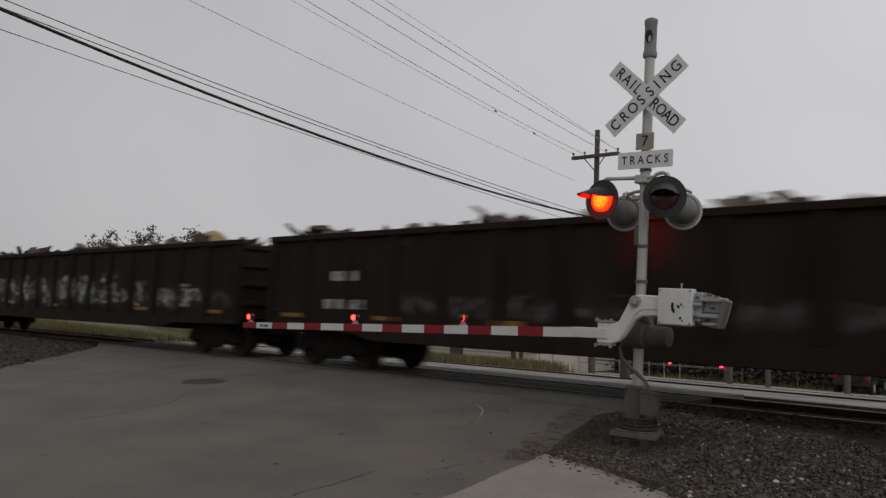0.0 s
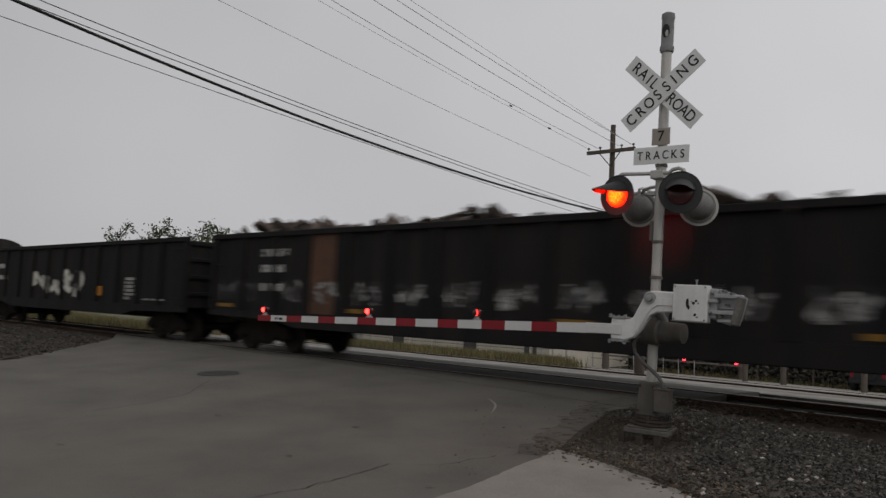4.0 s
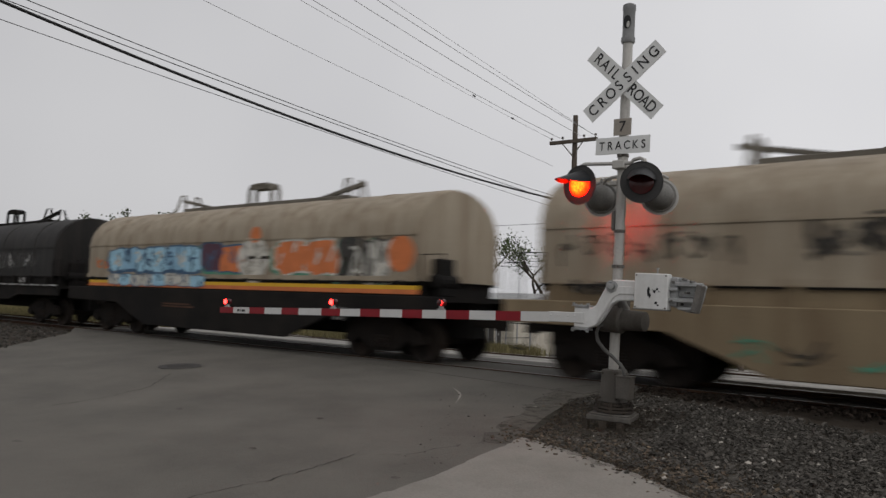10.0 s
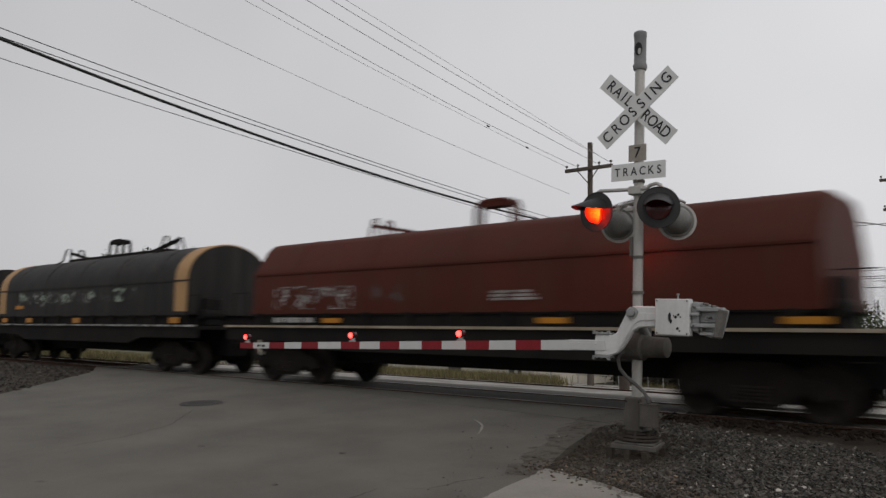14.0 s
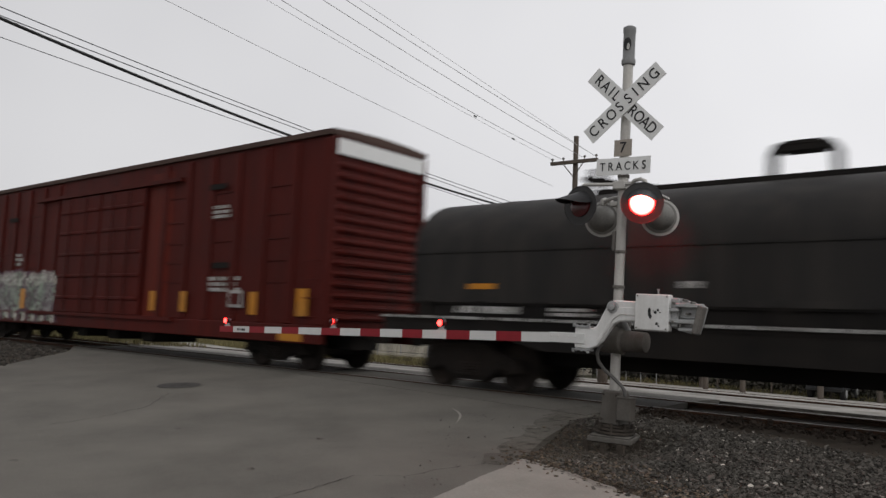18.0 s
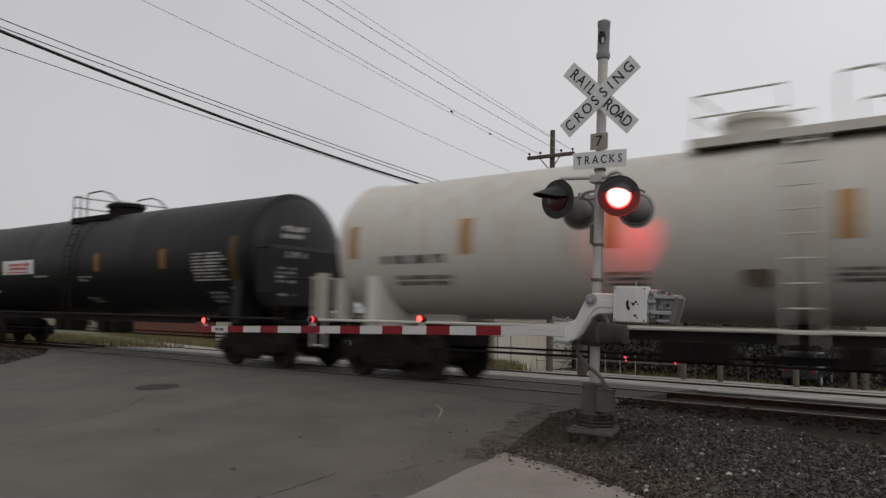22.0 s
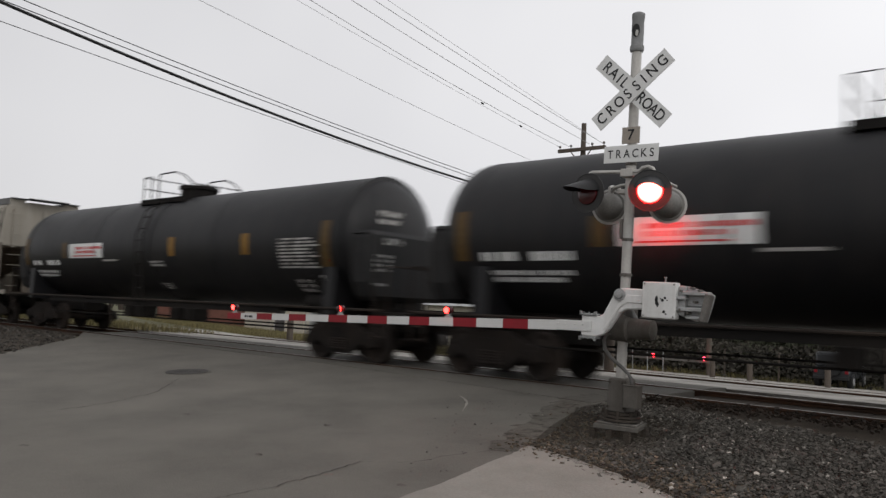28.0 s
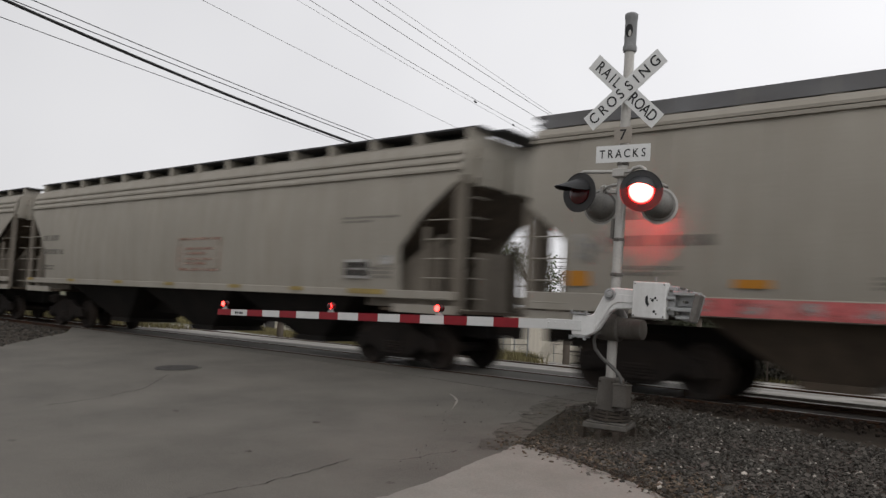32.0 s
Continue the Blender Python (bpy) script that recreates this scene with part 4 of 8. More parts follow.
        for k in range(seg + 1):
            a = radians(12 + 156 * k / seg)
            c, s_ = math.cos(a), math.sin(a)
            reach = 0.03 + 0.49 * max(0.0, s_ - 0.2) ** 0.5
            droop, tight = 0.20 * reach, 1 - 0.70 * reach
            rows.append([bm.verts.new(p) for p in ((0.186 * c, -0.003, 0.186 * s_), (0.182 * c * tight, -reach, 0.178 * s_ * tight - droop), (0.174 * c * tight, -reach, 0.170 * s_ * tight - droop), (0.176 * c, -0.003, 0.176 * s_))])
        for p, q in zip(rows, rows[1:]):
            for i in range(4):
                bm.faces.new((p[i], p[(i + 1) % 4], q[(i + 1) % 4], q[i]))
        bm.faces.new(rows[0])
        bm.faces.new(rows[-1][::-1])
        part("hood", bm, M["black_paint"], head, "black visor over the lens", True)
        lens = lens_disc("lens_lit" if dx < 0 else "lens_bright", head)
        lenses.append(lens)
    # lamps for the other direction, seen from behind
    for dx, dy, z, turn in ((-0.43, 0.30, 2.785, 197), (0.355, 0.34, 2.795, 207)):
        bm = bmesh.new()
        lathe(bm, (0, 0, 0), (0, 1, 0), [(-0.01, 0.20), (0.0, 0.205), (0.03, 0.205), (0.035, 0.175), (0.10, 0.165), (0.15, 0.14), (0.19, 0.09), (0.20, 0.02)], 32)
        h = put(part("rear_lamp_head", bm, M["lamp_back"], t, "dull grey back of a lamp for the other direction", True), m=pose(dx, dy, z, 3, 0, turn))
        bm = bmesh.new()
        lathe(bm, (0, 0, 0), (0, -1, 0), [(0.004, 0.17), (0.006, 0.238), (0.02, 0.238), (0.024, 0.21)], 32)
        part("rim", bm, M["lamp_rim"], h, "pale worn rim", True)
        lenses.append(lens_disc("rear_lit", h, 0.60))
        # hidden long hood, added to narrow the red light to a spot
        bm = bmesh.new()
        rr = [ring(bm, (0, -d, 0), (0, 1, 0), r, 28) for d, r in ((0.02, 0.150), (0.52, 0.120), (0.52, 0.112), (0.02, 0.142))]
        for p, q in zip(rr, rr[1:] + rr[:1]):
            bridge(bm, p, q)
        part("beam_tube", bm, M["black_paint"], h, "black tube hood added out of sight to narrow the rear lamp's beam", True)
        bm = bmesh.new()
        tube(bm, [(0, 0.08, 0.17), (0, 0.09, 0.24), (-0.02, 0.02, 0.27), (-0.1, -0.1, 0.26)], 0.02, 8)
        part("cable_elbow", bm, M["mast_alu"], h, "", True)

    # gate mechanism
    bm = bmesh.new()
    lathe(bm, (-0.16, -0.10, 1.22), (1, 0, 0), [(0.0, 0.10), (0.03, 0.16), (0.30, 0.17), (0.32, 0.13), (0.60, 0.12), (0.62, 0.06)], 24)
    bx(bm, -0.10, 0.12, -0.12, 0.14, 1.16, 1.46)
    put(part("gear_case", bm, M["cast_grey"], t, "grey rounded gate gear case round the mast", True))
    # arm lever: bent casting from the pivot to the gate arm
    bm = bmesh.new()
    outline = [(0.53, 1.70), (0.20, 1.705), (0.13, 1.69), (0.08, 1.63), (-0.01, 1.46), (-0.05, 1.38), (-0.10, 1.352), (-0.34, 1.352), (-0.34, 1.098), (-0.14, 1.095),
               (-0.04, 1.135), (0.03, 1.20), (0.16, 1.40), (0.24, 1.45), (0.53, 1.47)]
    prism(bm, outline, "y", -0.45, -0.37)
    lever = put(part("lever", soften(bm, 0.014), M["white_paint"], t, "white painted bent casting that carries the gate arm"))
    bm = bmesh.new()
    prism(bm, [(0.52, 1.625), (0.27, 1.625), (0.21, 1.60), (0.03, 1.30), (-0.03, 1.215), (0.0, 1.195), (0.05, 1.27), (0.18, 1.48), (0.26, 1.535), (0.52, 1.535)], "y", -0.464, -0.452)
    part("rib", soften(bm, 0.004), M["white_paint"], lever)
    bm = bmesh.new()
    lathe(bm, (0.16, -0.44, 1.62), (0, -1, 0), [(0.0, 0.074), (0.03, 0.074), (0.035, 0.05), (0.02, 0.046), (0.05, 0.04), (0.055, 0.018)], 20)
    part("pivot", bm, M["galv"], lever, "round pivot boss", True)
    bm = bmesh.new()
    cy(bm, (0.18, -0.37, 1.54), (0.10, 0.05, 1.34), 0.06, 14)
    put(part("shaft", bm, M["galv"], t))
    for z, up in ((1.083, -1), (1.366, 1)):
        bm = bmesh.new()
        bx(bm, -0.36, -0.13, -0.47, -0.34, z - 0.010, z + 0.010)
        for x in (-0.345, -0.145):
            bx(bm, x - 0.012, x + 0.012, -0.47, -0.44, min(z, z + 0.035 * up), max(z, z + 0.035 * up))
        for x in (-0.32, -0.25, -0.18):
            cy(bm, (x, -0.43, z - 0.02), (x, -0.43, z + 0.024), 0.010, 8)
        put(part("clamp", bm, M["galv"], t, "bolted arm clamp plate"))
    bm = bmesh.new()
    bx(bm, 0.495, 0.90, -0.56, -0.45, 1.378, 1.788)
    box_ = put(part("counterweight_plate", soften(bm, 0.008), M["white_paint"], t, "white square weight plate with black smudges"))
    bm = bmesh.new()
    bx(bm, 0.48, 0.90, -0.565, -0.44, 1.368, 1.378)
    part("plate_flange", bm, M["galv_dark"], box_, "dull lower edge of the plate")
    rnd = random.Random(5)
    for cx, cz, w, tall in ((0.672, 1.575, 0.018, 0.062), (0.69, 1.535, 0.014, 0.03), (0.745, 1.585, 0.022, 0.02), (0.775, 1.61, 0.020, 0.014), (0.80, 1.585, 0.010, 0.010), (0.765, 1.455, 0.022, 0.016), (0.79, 1.43, 0.014, 0.010), (0.72, 1.60, 0.008, 0.008)):
        bm = bmesh.new()
        u = [bm.verts.new((cx + w * rnd.uniform(0.6, 1.15) * math.cos(a), -0.563, cz + tall * rnd.uniform(0.6, 1.15) * math.sin(a))) for a in (2 * math.pi * k / 11 for k in range(11))]
        bm.faces.new(u)
        part("paint_chip", bm, M["black_paint"], box_, "bare black spot")
    for px, pz in ((0.52, 1.765), (0.875, 1.765), (0.52, 1.40), (0.875, 1.40)):
        bm = bmesh.new()
        cy(bm, (px, -0.558, pz), (px, -0.568, pz), 0.010, 6)
        part("rivet", bm, M["galv_dark"], box_)
    bm = bmesh.new()
    cy(bm, (0.745, -0.5, 1.78), (0.745, -0.5, 1.85), 0.010, 8)
    cy(bm, (0.745, -0.5, 1.835), (0.745, -0.5, 1.85), 0.018, 8)
    part("bolt", bm, M["galv"], box_)
    # counterweight: a frame of plates, bars and bolts behind the square plate
    bm = bmesh.new()
    prism(bm, [(0.88, 1.765), (1.00, 1.755), (1.28, 1.675), (1.29, 1.655), (1.255, 1.50), (1.215, 1.365), (1.19, 1.36), (1.08, 1.37), (0.88, 1.43)], "y", -0.44, -0.40)
    weight = put(part("counterweight_arm", soften(bm, 0.006), M["galv"], t, "grey counterweight frame"))
    for z0, z1, x0, x1, y0 in ((1.655, 1.70, 0.96, 1.265, -0.53), (1.60, 1.635, 0.90, 1.00, -0.55), (1.475, 1.52, 0.90, 1.225, -0.54), (1.535, 1.555, 1.00, 1.22, -0.47), (1.39, 1.425, 1.00, 1.19, -0.52), (1.43, 1.75, 0.90, 0.985, -0.50)):
        bm = bmesh.new()
        bx(bm, x0, x1, y0, -0.435, z0, z1)
        part("weight_bar", soften(bm, 0.008), M["galv"], weight)
    bm = bmesh.new()
    prism(bm, [(1.225, 1.685), (1.29, 1.668), (1.225, 1.368), (1.165, 1.37)], "y", -0.56, -0.435)
    part("weight_end", soften(bm, 0.008), M["galv_dark"], weight, "dull end plate of the counterweight")
    for wx, wz in ((0.94, 1.70), (0.94, 1.49), (1.06, 1.735), (1.15, 1.71), (1.10, 1.585), (1.17, 1.455), (1.03, 1.455)):
        bm = bmesh.new()
        cy(bm, (wx, -0.43, wz), (wx, -0.545, wz), 0.014, 7)
        part("bolt", bm, M["galv_dark"], weight)
    bm = bmesh.new()
    tube(bm, [(-0.02, -0.2, 1.16), (-0.09, -0.26, 1.13), (-0.115, -0.27, 1.05), (-0.10, -0.26, 0.95), (-0.02, -0.24, 0.85), (0.10, -0.22, 0.76), (0.20, -0.21, 0.68), (0.24, -0.21, 0.62), (0.245, -0.20, 0.56)], 0.022, 10)
    put(part("cable_hose", bm, M["hose_grey"], t, "dark grey flexible cable hose", True))
    # junction box base, flange and footing
    bm = bmesh.new()
    prism(bm, [(-0.12, 0.19), (0.15, 0.19), (0.125, 0.60), (-0.095, 0.60)], "y", -0.14, 0.14)
    jb = put(part("junction_base", soften(bm, 0.015), M["cast_grey"], t, "grey cast junction box at the mast foot"))
    bm = bmesh.new()
    bx(bm, 0.14, 0.32, -0.21, -0.06, 0.27, 0.545)
    cy(bm, (0.245, -0.18, 0.545), (0.245, -0.18, 0.60), 0.032, 12)
    bx(bm, 0.13, 0.33, -0.22, -0.05, 0.53, 0.55)
    part("box_door", soften(bm, 0.008), M["cast_grey"], jb)
    for px, pz in ((-0.07, 0.55), (0.10, 0.55), (-0.09, 0.25), (0.12, 0.25)):
        bm = bmesh.new()
        cy(bm, (px, -0.135, pz), (px, -0.155, pz), 0.014, 6)
        part("bolt", bm, M["base_iron"], jb)
    for z0, r, cx in ((0.19, 0.20, 0.02), (0.155, 0.235, 0.03), (0.115, 0.255, 0.02)):
        bm = bmesh.new()
        lathe(bm, (cx, 0, z0 - 0.025), (0, 0, 1), [(0, r), (0.022, r), (0.026, r - 0.012)], 20)
        put(part("flange", bm, M["base_iron"], t, "dark rusty flange ring"))
    for k in range(8):
        a = 2 * math.pi * k / 8 + 0.3
        bm = bmesh.new()
        cy(bm, (0.02 + 0.215 * math.cos(a), 0.215 * math.sin(a), 0.06), (0.02 + 0.215 * math.cos(a), 0.215 * math.sin(a), 0.215), 0.02, 6)
        put(part("bolt", bm, M["base_iron"], t))
    bm = bmesh.new()
    bx(bm, -0.27, 0.27, -0.27, 0.27, -0.01, 0.05)
    bx(bm, -0.24, 0.24, -0.24, 0.24, 0.05, 0.075)
    put(part("footing", soften(bm, 0.008), M["cast_grey"], t, "steel footing plate over the gravel"), m=pose(0.02, 0, 0, 0, 0, 14))
    for x in (-0.26, -0.03, 0.20):
        for y in (-0.27, 0.2):
            bm = bmesh.new()
            bx(bm, x, x + 0.075, y, y + 0.06, -0.30, -0.01)
            put(part("footing_leg", bm, M["base_iron"], t))
    t["x"] = 0
    return t, lenses, lean


signal_thing, LENSES, LEAN = signal()


def gate_arm():
    """Tapered red-and-white arm, parallel to the track, with three small lamps on top."""
    x_tip, x_root, y = -12.15, -4.98, 8.39
    t = thing("gate_arm", pose(0, y, 0), "lowered crossing gate arm with red and white stripes", "gate arm")

    def half(x):
        return float(np.interp(x, [x_tip, x_root], [0.052, 0.063]))

    def mid(x):
        return float(np.interp(x, [x_tip, x_root], [0.925, 1.080]))
    cuts = [x_tip]
    edges = [-12.15, -11.74, -11.27, -10.84, -10.38, -9.94, -9.38, -8.94, -8.49, -8.07, -7.62, -7.23, -6.79, -6.38, -5.94, -5.54, -5.10]
    for i, (a, b) in enumerate(zip(edges, edges[1:])):
        bm = bmesh.new()
        v = []
        for x in (a, b):
            for yy in (-0.028, 0.028):
                for s in (-1, 1):
                    v.append(bm.verts.new((x, yy, mid(x) + s * half(x))))
        for f in ((0, 1, 3, 2), (4, 6, 7, 5), (0, 4, 5, 1), (2, 3, 7, 6), (0, 2, 6, 4), (1, 5, 7, 3)):
            bm.faces.new([v[k] for k in f])
        part("stripe", bm, M["arm_red" if i % 2 == 0 and i < 15 else "arm_white"], t, "red reflective stripe" if i % 2 == 0 and i < 15 else "white reflective stripe")
    bm = bmesh.new()
    bx(bm, -5.12, -4.62, -0.034, 0.034, 1.017, 1.145)
    for x in (-5.08, -4.98, -4.84, -4.74):
        cy(bm, (x, -0.034, 1.10), (x, -0.046, 1.10), 0.014, 8)
    part("root_plate", soften(bm, 0.006), M["arm_white"], t, "white root of the arm with bolts and scratches")
    for x, w in ((-11.62, 0.05), (-11.55, 0.03), (-11.49, 0.06), (-11.42, 0.03)):
        bm = bmesh.new()
        bx(bm, x, x + w, -0.031, -0.0285, 0.915, 0.955)
        part("stencil", bm, M["letter_black"], t, "small black stencil bar")
    lamps = []
    for x, lit in ((-11.96, True), (-9.13, False), (-6.9, False)):
        z = mid(x) + half(x)
        bm = bmesh.new()
        bx(bm, x - 0.05, x + 0.05, -0.03, 0.03, z, z + 0.02)
        lathe(bm, (x, 0, z + 0.02), (0, 0, 1), [(0, 0.035), (0.03, 0.035), (0.035, 0.05)], 14)
        b = part("lamp_base", bm, M["galv"], t)
        bm = bmesh.new()
        lathe(bm, (0, 0, 0), (0, -1, 0), [(-0.02, 0.054), (0.02, 0.054), (0.034, 0.038), (0.04, 0.010)], 20)
        o = part("lamp_rim", bm, M["lens_dark"], b, "dark red lamp body", True)
        o.location = (x, 0.03, z + 0.10)
        bm = bmesh.new()
        for side, mi in ((-1, 0), (1, 1)):
            rr = [ring(bm, (0, side * d, 0), (0, 1, 0), r, 20) for d, r in ((0.002, 0.046), (0.016, 0.041), (0.026, 0.016))]
            for p, q in zip(rr, rr[1:]):
                for i in range(20):
                    bm.faces.new((p[i], p[(i + 1) % 20], q[(i + 1) % 20], q[i])).material_index = mi
            bm.faces.new(rr[-1]).material_index = mi
        o = part("lamp_lens", bm, [M["arm_lit"], M["lens_dark"]], b, "small red gate lamp", True)
        o.matrix_basis = pose(x, -0.045, z + 0.10)
        lamps.append(o)
    return lamps


ARM_LAMPS = gate_arm()


# ---- rolling stock: local x forward, z over the rail head, -y is the side seen from the road ----
def wheel_mesh():
    bm = bmesh.new()
    lathe(bm, (0, 0, 0), (0, 1, 0), [(-0.03, 0.10), (-0.02, 0.12), (0.015, 0.14), (0.03, 0.33), (0.0, 0.37), (-0.01, 0.41), (0.0, 0.425), (0.10, 0.435), (0.115, 0.452), (0.135, 0.452), (0.14, 0.40), (0.10, 0.33), (0.085, 0.15), (0.12, 0.1)], 28)
    for k in range(3):
        a = 2 * math.pi * k / 3
        cy(bm, (0.06 * math.cos(a), -0.035, 0.06 * math.sin(a)), (0.06 * math.cos(a), 0.0, 0.06 * math.sin(a)), 0.018, 6)
    return to_mesh("wheel", bm, M["wheel_iron"], True)


def side_frame_mesh():
    bm = bmesh.new()
    prism(bm, [(-1.18, 0.36), (-1.05, 0.60), (-0.75, 0.66), (-0.35, 0.86), (0.35, 0.86), (0.75, 0.66), (1.05, 0.60), (1.18, 0.36), (0.98, 0.34), (0.80, 0.46), (0.42, 0.24), (0.30, 0.18), (-0.30, 0.18), (-0.42, 0.24), (-0.80, 0.46), (-0.98, 0.34)], "y", -0.07, 0.07)
    soften(bm, 0.02)
    for s in (-1, 1):
        lathe(bm, (s * 0.89, -0.10, 0.43), (0, 1, 0), [(0, 0.11), (0.04, 0.14), (0.18, 0.14)], 14)
    return to_mesh("side_frame", bm, M["truck_iron"])


def spring_mesh():
    bm = bmesh.new()
    for x in (-0.16, 0.0, 0.16):
        for k in range(5):
            lathe(bm, (x, -0.085, 0.26 + 0.05 * k), (0, 0, 1), [(0, 0.055), (0.012, 0.065), (0.03, 0.065), (0.042, 0.055)], 10)
    return to_mesh("spring", bm, M["wheel_iron"])


WHEEL, FRAME, SPRING = wheel_mesh(), side_frame_mesh(), spring_mesh()


def coupler_mesh():
    bm = bmesh.new()
    bx(bm, -0.9, 0.25, -0.08, 0.08, 0.72, 0.92)
    prism(bm, [(0.2, -0.10), (0.42, -0.16), (0.52, -0.12), (0.50, -0.02), (0.40, 0.02), (0.46, 0.10), (0.40, 0.17), (0.2, 0.10)], "z", 0.68, 0.96)
    return to_mesh("coupler", soften(bm, 0.015), M["truck_iron"])


def hose_mesh():
    bm = bmesh.new()
    tube(bm, [(0.05, 0.28, 0.74), (0.20, 0.26, 0.66), (0.34, 0.22, 0.50), (0.48, 0.18, 0.38), (0.60, 0.12, 0.36)], 0.022, 8)
    return to_mesh("brake_hose", bm, M["rubber"], True)


COUPLER, HOSE = coupler_mesh(), hose_mesh()


def running_gear(car, h, inset, x0):
    """Two trucks with springs and turning wheelsets, couplers and hoses."""
    for s in (-1, 1):
        cx = s * (h - inset)
        for side in (-1, 1):
            f = part("side_frame", FRAME, None, car)
            f.matrix_basis = pose(cx, side * 1.0, 0, 0, 0, 0 if side < 0 else 180)
            part("spring", SPRING, None, f)
        bm = bmesh.new()
        bx(bm, cx - 0.2, cx + 0.2, -1.1, 1.1, 0.45, 0.72)
        bx(bm, cx - 0.3, cx + 0.3, -0.35, 0.35, 0.7, 0.95)
        part("bolster", bm, M["truck_iron"], car)
        bm = bmesh.new()
        for d in (-0.35, 0.35):
            bx(bm, cx + d - 0.05, cx + d + 0.05, -0.95, 0.95, 0.34, 0.46)
            for side in (-0.75, 0.75):
                bx(bm, cx + d * 1.25 - 0.05, cx + d * 1.25 + 0.05, side - 0.08, side + 0.08, 0.25, 0.6)
        part("brake_beam", bm, M["truck_iron"], car)
        for d in (-0.89, 0.89):
            bm = bmesh.new()
            lathe(bm, (0, -0.95, 0), (0, 1, 0), [(0, 0.07), (0.12, 0.085), (0.4, 0.09), (1.5, 0.09), (1.78, 0.085), (1.9, 0.07)], 12)
            ws = part("wheelset", bm, M["truck_iron"], car)
            ws.location = (cx + d, 0, 0.435)
            for side in (-1, 1):
                w = part("wheel", WHEEL, None, ws)
                w.matrix_basis = pose(0, side * 0.80, 0, 0, 0, 0 if side < 0 else 180)
            WHEELS.append((ws, cx + d, x0))
        c = part("coupler", COUPLER, None, car)
        c.matrix_basis = pose(s * h, 0, 0, 0, 0, 0 if s > 0 else 180)
        o = part("brake_hose", HOSE, None, car)
        o.matrix_basis = pose(s * h, 0, 0, 0, 0, 0 if s > 0 else 180)


def decal(car, name, x0, x1, z0, z1, mat, y=-1.5, label=""):
    bm = bmesh.new()
    dx = car.get("dx", 0.0)
    bx(bm, x0 + dx, x1 + dx, y - 0.006, y - 0.001, z0, z1)
    return part(name, bm, M[mat], car, label)


def stencil(car, x0, x1, z0, z1, rows, mat, y=-1.5, seed=1, curve=None):
    """Unreadable lettering: rows of short bars."""
    rnd = random.Random(seed)
    bm = bmesh.new()
    x0, x1 = x0 + car.get("dx", 0.0), x1 + car.get("dx", 0.0)
    rh = (z1 - z0) / rows
    for r in range(rows):
        x, end = x0, x1 - rnd.random() * 0.25 * (x1 - x0)
        while x < end:
            w = rnd.uniform(0.4, 1.0) * rh
            za, zb = z0 + r * rh + 0.16 * rh, z0 + (r + 1) * rh - 0.16 * rh
            if curve:
                v = []
                for xx in (x, x + w):
                    for zz in (za, zb):
                        v.append(bm.verts.new((xx, curve(zz), zz)))
                bm.faces.new((v[0], v[1], v[3], v[2]))
            else:
                bx(bm, x, min(x + w, end), y - 0.006, y - 0.001, za, zb)
            x += w + rnd.choice((0.12, 0.18, 0.5)) * rh
    return tagged(part("stencil", bm, M[mat], car), "small unreadable stencilled lettering", "", "", "stuff")


